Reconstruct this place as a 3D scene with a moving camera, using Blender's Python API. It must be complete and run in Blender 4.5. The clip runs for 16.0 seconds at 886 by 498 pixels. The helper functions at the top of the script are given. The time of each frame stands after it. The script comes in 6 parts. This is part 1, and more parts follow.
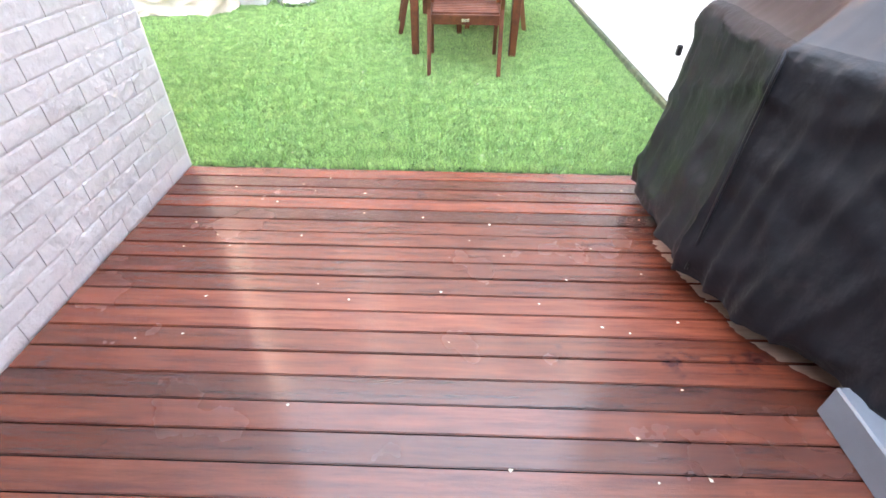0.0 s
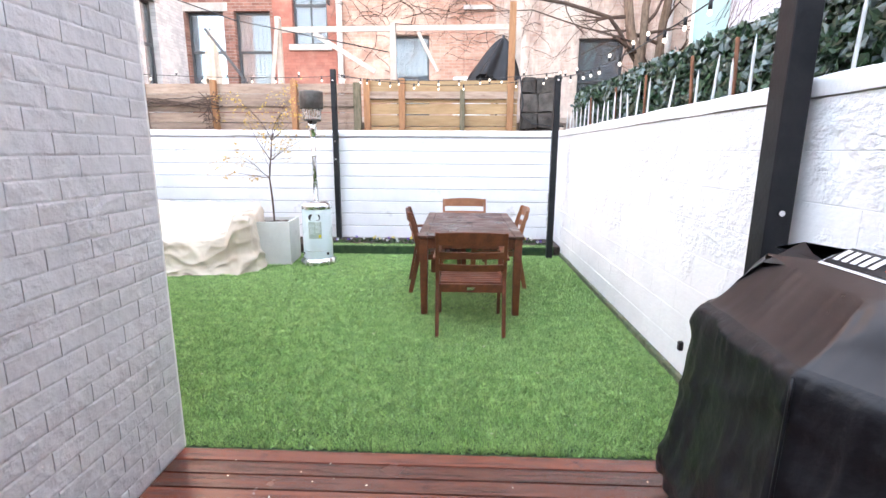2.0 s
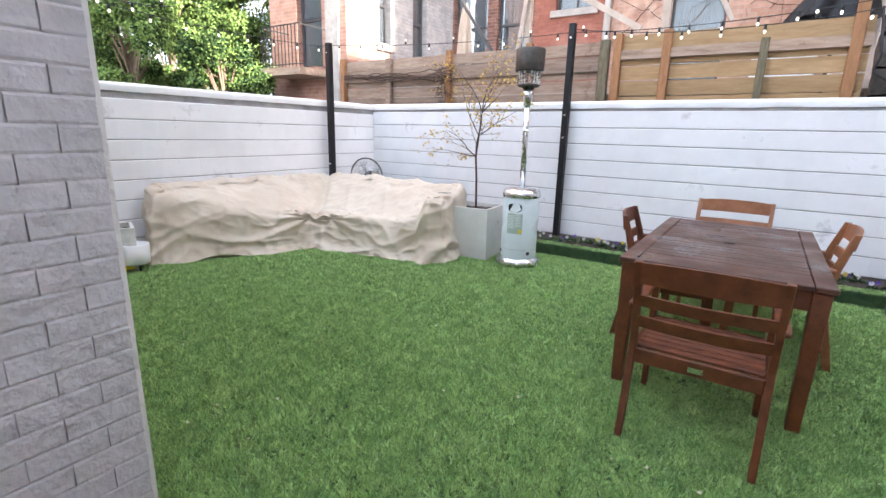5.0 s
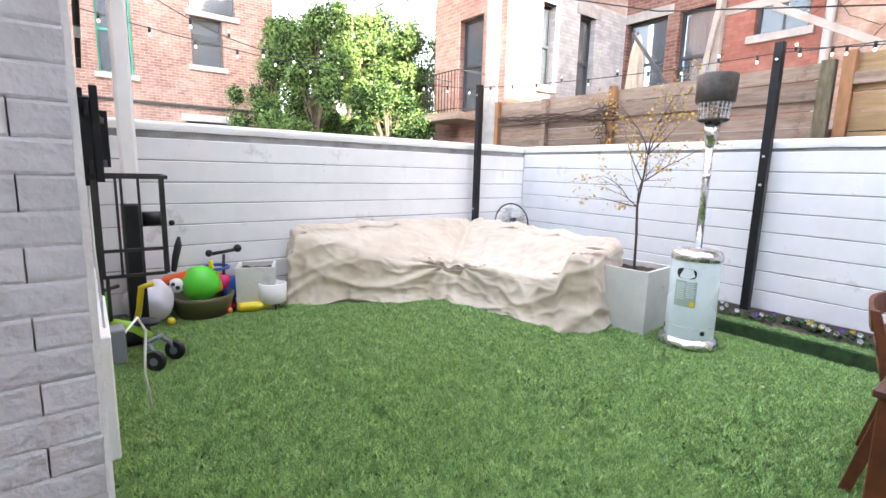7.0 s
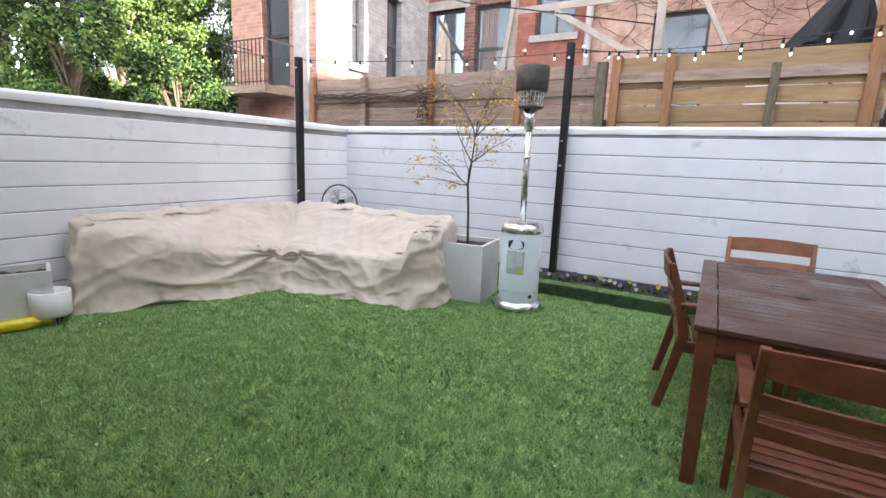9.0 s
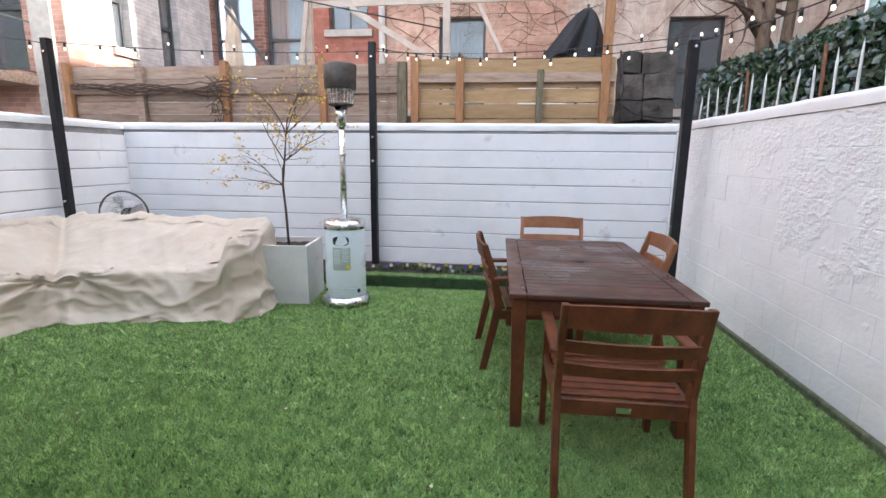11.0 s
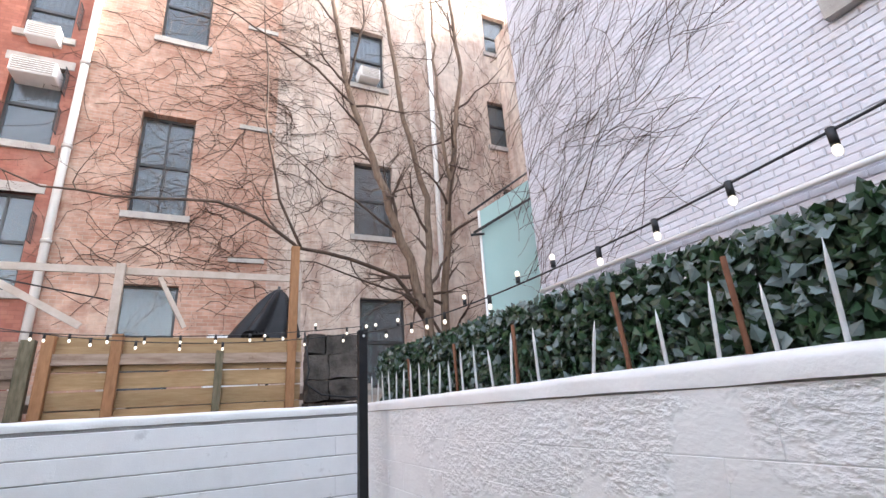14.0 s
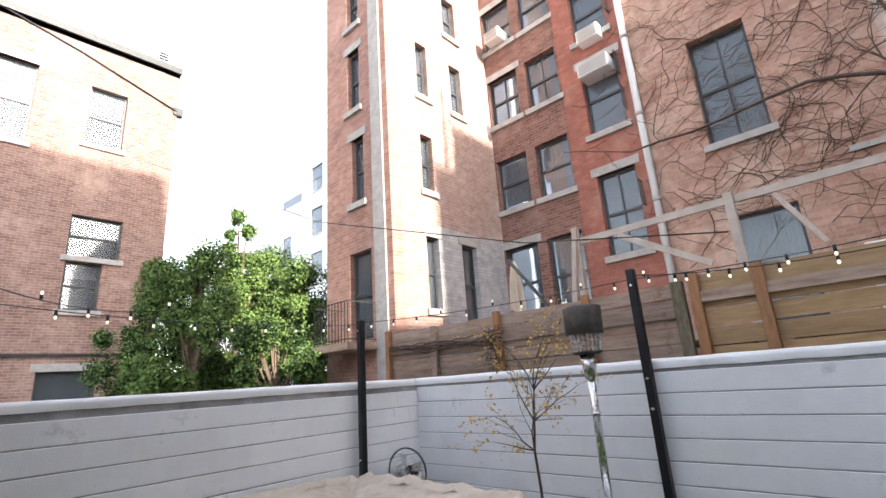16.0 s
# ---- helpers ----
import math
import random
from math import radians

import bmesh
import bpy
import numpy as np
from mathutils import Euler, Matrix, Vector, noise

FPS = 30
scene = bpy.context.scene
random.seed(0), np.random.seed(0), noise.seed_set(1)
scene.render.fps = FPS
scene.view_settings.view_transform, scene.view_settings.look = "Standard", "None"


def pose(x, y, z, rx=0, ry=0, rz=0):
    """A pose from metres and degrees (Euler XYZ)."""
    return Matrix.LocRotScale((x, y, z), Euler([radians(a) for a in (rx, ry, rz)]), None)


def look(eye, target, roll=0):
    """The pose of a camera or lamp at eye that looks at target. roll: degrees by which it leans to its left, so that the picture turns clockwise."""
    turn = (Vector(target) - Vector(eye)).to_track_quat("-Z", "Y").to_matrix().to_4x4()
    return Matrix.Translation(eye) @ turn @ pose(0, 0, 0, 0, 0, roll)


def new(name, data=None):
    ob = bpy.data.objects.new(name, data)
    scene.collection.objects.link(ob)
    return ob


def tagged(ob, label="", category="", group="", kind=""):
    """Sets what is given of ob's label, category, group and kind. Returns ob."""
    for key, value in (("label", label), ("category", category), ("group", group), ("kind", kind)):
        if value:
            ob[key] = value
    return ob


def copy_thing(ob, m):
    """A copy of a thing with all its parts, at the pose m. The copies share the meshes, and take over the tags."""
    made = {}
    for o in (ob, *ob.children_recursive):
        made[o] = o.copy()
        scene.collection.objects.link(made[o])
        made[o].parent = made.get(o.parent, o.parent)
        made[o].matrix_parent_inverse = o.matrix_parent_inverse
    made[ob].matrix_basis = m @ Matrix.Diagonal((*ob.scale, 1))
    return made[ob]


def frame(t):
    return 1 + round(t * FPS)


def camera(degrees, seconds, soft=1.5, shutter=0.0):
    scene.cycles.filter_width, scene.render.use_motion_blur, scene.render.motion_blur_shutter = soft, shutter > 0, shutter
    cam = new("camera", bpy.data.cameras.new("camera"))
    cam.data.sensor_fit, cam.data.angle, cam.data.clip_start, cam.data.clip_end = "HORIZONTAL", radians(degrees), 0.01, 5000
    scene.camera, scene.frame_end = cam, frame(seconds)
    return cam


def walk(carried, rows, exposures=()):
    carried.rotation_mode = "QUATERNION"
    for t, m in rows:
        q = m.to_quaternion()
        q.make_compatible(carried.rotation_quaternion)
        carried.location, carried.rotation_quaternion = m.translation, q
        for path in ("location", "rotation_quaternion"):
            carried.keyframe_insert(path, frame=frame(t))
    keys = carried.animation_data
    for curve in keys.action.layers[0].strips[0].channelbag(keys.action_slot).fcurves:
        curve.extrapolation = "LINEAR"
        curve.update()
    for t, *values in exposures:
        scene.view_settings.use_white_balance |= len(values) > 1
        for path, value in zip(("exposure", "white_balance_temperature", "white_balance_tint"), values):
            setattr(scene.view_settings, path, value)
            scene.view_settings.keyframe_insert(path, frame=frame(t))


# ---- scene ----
cam = camera(86.3, 16.0)
PATH = [
    (0, (1.095, 1.749, 1.237), (1.066, 3.316, -0.005), 0.7),
    (0.5, (1.076, 1.781, 1.303), (1.025, 3.49, 0.267), 0.1),
    (1, (1.075, 1.845, 1.37), (0.979, 3.705, 0.639), -1.1),
    (1.5, (1.079, 1.864, 1.43), (0.998, 3.786, 0.885), -0.4),
    (2, (1.078, 1.88, 1.474), (1.007, 3.838, 1.07), 0.3),
    (2.5, (1.092, 1.922, 1.487), (0.981, 3.892, 1.163), 0.1),
    (3, (1.158, 2.113, 1.445), (0.891, 4.049, 1.023), -1.8),
    (3.5, (1.232, 2.442, 1.437), (0.831, 4.351, 0.996), 0.0),
    (4, (1.349, 2.776, 1.432), (0.649, 4.599, 0.999), -1.2),
    (4.5, (1.348, 3.062, 1.396), (0.434, 4.787, 0.961), -0.7),
    (5, (1.285, 3.369, 1.381), (0.211, 4.986, 0.901), 1.4),
    (5.2, (1.26, 3.456, 1.38), (0.121, 5.024, 0.886), 1.4),
    (7.3, (0.98, 4.022, 1.412), (-0.632, 5.166, 1.108), 1.7),
    (7.5, (0.97, 4.03, 1.415), (-0.655, 5.159, 1.121), 1.8),
    (8, (0.993, 4.047, 1.462), (-0.481, 5.36, 1.142), 1.4),
    (8.5, (0.884, 3.958, 1.417), (-0.414, 5.435, 1.05), 1.6),
    (8.7, (0.78, 3.902, 1.385), (-0.388, 5.481, 1.01), 1.9),
    (10.8, (0.568, 3.702, 1.405), (0.317, 5.652, 1.03), 0.7),
    (11, (0.628, 3.706, 1.412), (0.403, 5.655, 1.026), 0.6),
    (11.5, (0.761, 3.782, 1.46), (0.986, 5.752, 1.196), 3.7),
    (12, (0.961, 3.927, 1.536), (1.68, 5.793, 1.537), 3.9),
    (12.5, (1.045, 3.983, 1.574), (2.098, 5.673, 1.761), 1.9),
    (13, (1.047, 4.021, 1.605), (2.223, 5.604, 1.94), 1.1),
    (13.5, (1.03, 4.042, 1.626), (2.207, 5.563, 2.176), 0.5),
    (14, (1.064, 3.92, 1.688), (1.893, 5.625, 2.325), -3.6),
    (14.5, (1.09, 4.158, 1.693), (1.335, 6.032, 2.346), -2.6),
    (15, (1.049, 4.297, 1.711), (0.753, 6.177, 2.327), -3.9),
    (15.3, (0.988, 4.398, 1.707), (0.322, 6.183, 2.316), -3.7),
    (15.5, (0.957, 4.473, 1.702), (0.045, 6.155, 2.287), -3.4),
    (16, (0.904, 4.586, 1.711), (-0.392, 6.01, 2.253), -4.0),
]
EXPOSURES = [(0.0, 5.3), (0.5, 5.4), (1.0, 5.25), (1.5, 4.75), (2.0, 4.35), (2.5, 3.95), (3.0, 3.7), (4.0, 3.6), (5.2, 3.75), (7.3, 3.95), (8.0, 3.7), (8.7, 3.5), (10.8, 3.45), (13.0, 3.4), (14.0, 3.25), (14.5, 3.0), (15.0, 3.1), (16.0, 2.65)]
walk(cam, [(t, look(eye, target, roll)) for t, eye, target, roll in PATH], EXPOSURES)

# ---- light ----
SUN_EL, SUN_AZ = radians(20), radians(93)      # azimuth clockwise from +y
world = bpy.data.worlds.new("sky")
scene.world = world
world.use_nodes = True
wt = world.node_tree
sky = wt.nodes.new("ShaderNodeTexSky")
sky.sky_type, sky.sun_disc = "NISHITA", False
sky.sun_elevation, sky.sun_rotation = SUN_EL, SUN_AZ
sky.dust_density, sky.air_density, sky.ozone_density = 1.5, 1.0, 1.0
hsv = wt.nodes.new("ShaderNodeHueSaturation")
hsv.inputs["Saturation"].default_value = 0.5
wt.links.new(sky.outputs[0], hsv.inputs["Color"])
wt.links.new(hsv.outputs[0], wt.nodes["Background"].inputs[0])
wt.nodes["Background"].inputs[1].default_value = 0.15
sun_data = bpy.data.lights.new("sun", "SUN")
sun_data.energy, sun_data.angle, sun_data.color = 2.4, radians(1.2), (1.0, 0.93, 0.84)
sun = new("sun", sun_data)
sun.matrix_world = look((math.sin(SUN_AZ) * math.cos(SUN_EL) * 60, math.cos(SUN_AZ) * math.cos(SUN_EL) * 60, math.sin(SUN_EL) * 60), (0, 0, 0))


# ---- materials ----
def material(name, c1, c2=None, scale=6.0, rough=0.7, rough2=None, bump=0.2, bscale=None, metal=0.0, spots=None, spot_scale=1.5, spot_at=0.58,
             rnd=0.0, spec=0.5, stretch=(1, 1, 1), detail=6, dist=0.01, trans=0.0, sheen=0.0, coat=0.0, sss=0.0):
    """Principled with noise colour at two scales, stains of their own shape, relief, and a small change from piece to piece."""
    m = bpy.data.materials.new(name)
    m.use_nodes = True
    nt = m.node_tree
    b = nt.nodes["Principled BSDF"]
    geo = nt.nodes.new("ShaderNodeNewGeometry")
    mp = nt.nodes.new("ShaderNodeMapping")
    mp.inputs["Scale"].default_value = stretch
    nt.links.new(geo.outputs["Position"], mp.inputs["Vector"])
    n = nt.nodes.new("ShaderNodeTexNoise")
    n.inputs["Scale"].default_value, n.inputs["Detail"].default_value, n.inputs["Roughness"].default_value = scale, detail, 0.65
    nt.links.new(mp.outputs[0], n.inputs["Vector"])
    ramp = nt.nodes.new("ShaderNodeValToRGB")
    ramp.color_ramp.elements[0].position, ramp.color_ramp.elements[1].position = 0.32, 0.68
    ramp.color_ramp.elements[0].color = (*c1, 1)
    ramp.color_ramp.elements[1].color = (*(c2 or c1), 1)
    nt.links.new(n.outputs["Fac"], ramp.inputs[0])
    col = ramp.outputs[0]
    if spots:
        s = nt.nodes.new("ShaderNodeTexNoise")
        s.inputs["Scale"].default_value, s.inputs["Detail"].default_value, s.inputs["Roughness"].default_value = spot_scale, 8, 0.7
        nt.links.new(geo.outputs["Position"], s.inputs["Vector"])
        sr = nt.nodes.new("ShaderNodeValToRGB")
        sr.color_ramp.elements[0].position, sr.color_ramp.elements[1].position = spot_at, spot_at + 0.08
        sr.color_ramp.elements[0].color, sr.color_ramp.elements[1].color = (0, 0, 0, 1), (1, 1, 1, 1)
        nt.links.new(s.outputs["Fac"], sr.inputs[0])
        mx = nt.nodes.new("ShaderNodeMix")
        mx.data_type = "RGBA"
        nt.links.new(sr.outputs[0], mx.inputs["Factor"])
        nt.links.new(col, mx.inputs["A"])
        mx.inputs["B"].default_value = (*spots, 1)
        col = mx.outputs["Result"]
    if rnd:
        oi = nt.nodes.new("ShaderNodeObjectInfo")
        ad = nt.nodes.new("ShaderNodeMath")
        ad.operation = "ADD"
        nt.links.new(oi.outputs["Random"], ad.inputs[0])
        nt.links.new(geo.outputs["Random Per Island"], ad.inputs[1])
        fr = nt.nodes.new("ShaderNodeMath")
        fr.operation = "FRACT"
        nt.links.new(ad.outputs[0], fr.inputs[0])
        mr = nt.nodes.new("ShaderNodeMapRange")
        mr.inputs["To Min"].default_value, mr.inputs["To Max"].default_value = 1 - rnd, 1 + rnd
        nt.links.new(fr.outputs[0], mr.inputs["Value"])
        hv = nt.nodes.new("ShaderNodeHueSaturation")
        nt.links.new(mr.outputs[0], hv.inputs["Value"])
        nt.links.new(col, hv.inputs["Color"])
        col = hv.outputs[0]
    nt.links.new(col, b.inputs["Base Color"])
    if rough2 is not None:
        rr = nt.nodes.new("ShaderNodeMapRange")
        rr.inputs["From Min"].default_value, rr.inputs["From Max"].default_value = 0.35, 0.65
        rr.inputs["To Min"].default_value, rr.inputs["To Max"].default_value = rough, rough2
        r2 = nt.nodes.new("ShaderNodeTexNoise")
        r2.inputs["Scale"].default_value, r2.inputs["Detail"].default_value = scale * 0.45, 5
        nt.links.new(geo.outputs["Position"], r2.inputs["Vector"])
        nt.links.new(r2.outputs["Fac"], rr.inputs["Value"])
        nt.links.new(rr.outputs[0], b.inputs["Roughness"])
    else:
        b.inputs["Roughness"].default_value = rough
    b.inputs["Metallic"].default_value = metal
    b.inputs["Specular IOR Level"].default_value = spec
    b.inputs["Transmission Weight"].default_value = trans
    b.inputs["Sheen Weight"].default_value = sheen
    b.inputs["Coat Weight"].default_value = coat
    b.inputs["Coat Roughness"].default_value = 0.12
    if bump:
        bn = nt.nodes.new("ShaderNodeTexNoise")
        bn.inputs["Scale"].default_value, bn.inputs["Detail"].default_value = bscale or scale * 4, 8
        nt.links.new(mp.outputs[0], bn.inputs["Vector"])
        bp = nt.nodes.new("ShaderNodeBump")
        bp.inputs["Strength"].default_value, bp.inputs["Distance"].default_value = bump, dist
        nt.links.new(bn.outputs["Fac"], bp.inputs["Height"])
        nt.links.new(bp.outputs[0], b.inputs["Normal"])
    return m


def brick_material(name, c1, c2, mortar, axis="x", patch=None, patch_scale=0.4, patch_at=0.55, bump=0.6, course=0.075, length=0.21, patch2=None, streak=False):
    """Small far bricks: courses by the Brick Texture, laid along one axis and up, with worn patches."""
    m = bpy.data.materials.new(name)
    m.use_nodes = True
    nt = m.node_tree
    b = nt.nodes["Principled BSDF"]
    b.inputs["Roughness"].default_value = 0.9
    b.inputs["Specular IOR Level"].default_value = 0.25
    geo = nt.nodes.new("ShaderNodeNewGeometry")
    sp = nt.nodes.new("ShaderNodeSeparateXYZ")
    cb = nt.nodes.new("ShaderNodeCombineXYZ")
    nt.links.new(geo.outputs["Position"], sp.inputs[0])
    nt.links.new(sp.outputs["X" if axis == "x" else "Y"], cb.inputs[0])
    nt.links.new(sp.outputs["Z"], cb.inputs[1])
    br = nt.nodes.new("ShaderNodeTexBrick")
    br.inputs["Scale"].default_value = 1.0
    br.inputs["Brick Width"].default_value, br.inputs["Row Height"].default_value = length, course
    br.inputs["Mortar Size"].default_value, br.inputs["Mortar Smooth"].default_value = 0.007, 0.3
    br.inputs["Bias"].default_value = -0.1
    br.inputs["Color1"].default_value, br.inputs["Color2"].default_value, br.inputs["Mortar"].default_value = (*c1, 1), (*c2, 1), (*mortar, 1)
    nt.links.new(cb.outputs[0], br.inputs["Vector"])
    col = br.outputs["Color"]
    for i, (pc, ps, pa) in enumerate(((patch, patch_scale, patch_at), (patch2, patch_scale * 2.3, 0.56))):
        if not pc:
            continue
        n = nt.nodes.new("ShaderNodeTexNoise")
        n.inputs["Scale"].default_value, n.inputs["Detail"].default_value, n.inputs["Roughness"].default_value = ps, 9, 0.72
        if streak:
            mp = nt.nodes.new("ShaderNodeMapping")
            mp.inputs["Scale"].default_value = (2.0, 2.0, 0.5)
            nt.links.new(geo.outputs["Position"], mp.inputs["Vector"])
            nt.links.new(mp.outputs[0], n.inputs["Vector"])
        else:
            nt.links.new(geo.outputs["Position"], n.inputs["Vector"])
        r = nt.nodes.new("ShaderNodeValToRGB")
        r.color_ramp.elements[0].position, r.color_ramp.elements[1].position = pa - 0.06, pa + 0.09
        r.color_ramp.elements[1].color = (0.8, 0.8, 0.8, 1)
        nt.links.new(n.outputs["Fac"], r.inputs[0])
        mx = nt.nodes.new("ShaderNodeMix")
        mx.data_type = "RGBA"
        nt.links.new(r.outputs[0], mx.inputs["Factor"])
        nt.links.new(col, mx.inputs["A"])
        mx.inputs["B"].default_value = (*pc, 1)
        col = mx.outputs["Result"]
    fine = nt.nodes.new("ShaderNodeTexNoise")
    fine.inputs["Scale"].default_value, fine.inputs["Detail"].default_value = 5, 8
    nt.links.new(geo.outputs["Position"], fine.inputs["Vector"])
    mr = nt.nodes.new("ShaderNodeMapRange")
    mr.inputs["To Min"].default_value, mr.inputs["To Max"].default_value = 0.65, 1.35
    nt.links.new(fine.outputs["Fac"], mr.inputs["Value"])
    hv = nt.nodes.new("ShaderNodeHueSaturation")
    nt.links.new(mr.outputs[0], hv.inputs["Value"])
    nt.links.new(col, hv.inputs["Color"])
    nt.links.new(hv.outputs[0], b.inputs["Base Color"])
    inv = nt.nodes.new("ShaderNodeMath")
    inv.operation = "SUBTRACT"
    inv.inputs[0].default_value = 1.0
    nt.links.new(br.outputs["Fac"], inv.inputs[1])
    ad = nt.nodes.new("ShaderNodeMath")
    ad.operation = "ADD"
    nt.links.new(inv.outputs[0], ad.inputs[0])
    nt.links.new(fine.outputs["Fac"], ad.inputs[1])
    bp = nt.nodes.new("ShaderNodeBump")
    bp.inputs["Strength"].default_value, bp.inputs["Distance"].default_value = bump, 0.02
    nt.links.new(ad.outputs[0], bp.inputs["Height"])
    nt.links.new(bp.outputs[0], b.inputs["Normal"])
    return m


M = {}
M["grey_brick"] = material("grey_painted_brick", (0.50, 0.485, 0.49), (0.58, 0.56, 0.565), 5, 0.5, 0.65, 1.0, 16, spots=(0.44, 0.425, 0.425), spot_scale=7, spot_at=0.62, rnd=0.02, dist=0.02)
M["grey_mortar"] = material("grey_painted_mortar", (0.48, 0.465, 0.47), (0.56, 0.54, 0.545), 7, 0.6, None, 0.8, 40, dist=0.008)
M["block"] = material("white_painted_block", (0.73, 0.73, 0.74), (0.80, 0.80, 0.81), 3, 0.6, 0.75, 0.35, 90, spots=(0.6, 0.59, 0.6), spot_scale=3.0, spot_at=0.6, rnd=0.025, dist=0.004)
M["joint"] = material("grey_painted_joint", (0.20, 0.19, 0.19), (0.36, 0.35, 0.35), 5, 0.8, None, 0.4, 50)
M["rough_block"] = material("rough_white_render", (0.76, 0.76, 0.765), (0.84, 0.84, 0.845), 3, 0.75, None, 1.0, 30, spots=(0.45, 0.44, 0.44), spot_scale=11, spot_at=0.69, rnd=0.01, dist=0.022, detail=9, stretch=(1, 0.8, 1.5))
M["cap"] = material("white_coping", (0.78, 0.78, 0.78), (0.84, 0.84, 0.84), 4, 0.55, None, 0.3, 40)
M["stucco"] = material("cream_stucco", (0.68, 0.66, 0.62), (0.78, 0.76, 0.73), 2, 0.75, None, 0.5, 30, spots=(0.5, 0.48, 0.46), spot_scale=3, spot_at=0.64)
# kept near black, so shade between the tufts is put into this colour
M["turf_base"] = material("turf_backing", (0.012, 0.035, 0.012), (0.045, 0.09, 0.028), 14, 0.9, None, 0.8, 250, dist=0.01)
M["blade"] = material("turf_blade", (0.18, 0.33, 0.10), (0.40, 0.57, 0.20), 9, 0.38, None, 0, rnd=0.6, spec=0.6, detail=8)
M["deck"] = material("wet_red_hardwood", (0.070, 0.017, 0.011), (0.155, 0.043, 0.022), 5, 0.07, 0.30, 0.42, 110, rnd=0.5, stretch=(0.6, 7, 7), spots=(0.055, 0.014, 0.012), spot_scale=3.5, spot_at=0.6, dist=0.003, coat=0.45)
M["deck_dry"] = material("dry_weathered_hardwood", (0.22, 0.14, 0.10), (0.32, 0.22, 0.17), 7, 0.6, 0.8, 0.4, 60, stretch=(0.6, 7, 7), dist=0.003)
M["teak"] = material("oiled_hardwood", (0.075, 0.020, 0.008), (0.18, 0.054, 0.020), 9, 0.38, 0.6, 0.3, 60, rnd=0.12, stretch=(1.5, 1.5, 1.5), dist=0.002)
M["teak_dark"] = material("weathered_dark_tabletop", (0.034, 0.014, 0.009), (0.10, 0.037, 0.021), 8, 0.22, 0.5, 0.3, 50, rnd=0.2, stretch=(1, 3, 3), spots=(0.05, 0.025, 0.018), spot_scale=4, spot_at=0.58, dist=0.002)
# brighter copy of the oiled hardwood, with light on two chairs put into its colour
M["teak_lit"] = material("sunlit_hardwood", (0.18, 0.066, 0.026), (0.30, 0.125, 0.055), 9, 0.35, 0.5, 0.3, 60, rnd=0.1, dist=0.002)
M["cover"] = material("beige_canvas", (0.50, 0.415, 0.32), (0.60, 0.525, 0.425), 2.2, 0.75, None, 0.25, 300, spots=(0.43, 0.35, 0.26), spot_scale=2.2, spot_at=0.62, dist=0.002, sheen=0.2)
M["grill"] = material("black_vinyl_cloth", (0.005, 0.005, 0.007), (0.009, 0.009, 0.012), 6, 0.42, 0.6, 0.6, 40, spec=0.35, spots=(0.014, 0.013, 0.015), spot_scale=4, spot_at=0.6, dist=0.006)
M["grill_top"] = material("wet_brown_black_vinyl", (0.011, 0.009, 0.010), (0.020, 0.016, 0.017), 5, 0.26, 0.42, 0.2, 14, spec=0.4, dist=0.004)
M["black"] = material("black_painted_steel", (0.006, 0.006, 0.008), (0.014, 0.014, 0.016), 10, 0.35, 0.55, 0.1, 60, spec=0.3)
M["iron"] = material("black_iron", (0.012, 0.012, 0.013), (0.03, 0.028, 0.026), 12, 0.5, None, 0.2, 80)
M["steel"] = material("brushed_steel", (0.62, 0.62, 0.62), (0.72, 0.72, 0.72), 30, 0.18, 0.32, 0.05, 200, metal=1.0, stretch=(1, 1, 8))
M["dark_steel"] = material("sooty_steel", (0.05, 0.045, 0.04), (0.12, 0.11, 0.10), 14, 0.4, 0.6, 0.2, 60, metal=0.7)
M["enamel"] = material("pale_blue_enamel", (0.60, 0.68, 0.70), (0.66, 0.73, 0.75), 3, 0.22, 0.35, 0.05, 20)
M["planter"] = material("pale_grey_fibre_planter", (0.54, 0.54, 0.51), (0.66, 0.66, 0.62), 3, 0.5, 0.7, 0.2, 40, spots=(0.47, 0.47, 0.44), spot_scale=4, spot_at=0.6)
M["soil"] = material("dark_wet_soil", (0.025, 0.016, 0.012), (0.07, 0.045, 0.03), 18, 0.9, None, 1.0, 40, dist=0.03)
M["bark"] = material("grey_brown_bark", (0.10, 0.065, 0.045), (0.24, 0.17, 0.125), 8, 0.9, None, 0.6, 30, stretch=(3, 3, 0.6))
M["twig"] = material("dark_twig", (0.05, 0.03, 0.022), (0.11, 0.07, 0.05), 9, 0.8, None, 0)
M["yellow_leaf"] = material("yellow_autumn_leaf", (0.50, 0.30, 0.05), (0.62, 0.42, 0.10), 9, 0.6, None, 0, rnd=0.3)
M["ivy"] = material("dark_ivy_leaf", (0.010, 0.030, 0.012), (0.030, 0.075, 0.028), 9, 0.3, 0.5, 0, rnd=0.45)
M["ivy_pale"] = material("frosted_ivy_leaf", (0.08, 0.12, 0.11), (0.20, 0.25, 0.25), 12, 0.4, None, 0, rnd=0.3)
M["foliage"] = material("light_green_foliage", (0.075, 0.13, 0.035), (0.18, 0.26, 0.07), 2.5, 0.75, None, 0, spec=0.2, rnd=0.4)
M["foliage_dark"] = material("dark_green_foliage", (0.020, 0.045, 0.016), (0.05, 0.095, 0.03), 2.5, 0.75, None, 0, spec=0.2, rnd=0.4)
M["fence"] = material("golden_treated_pine", (0.33, 0.20, 0.09), (0.48, 0.32, 0.165), 5, 0.7, None, 0.3, 40, rnd=0.15, stretch=(0.7, 5, 5), spots=(0.22, 0.12, 0.06), spot_scale=5, spot_at=0.67)
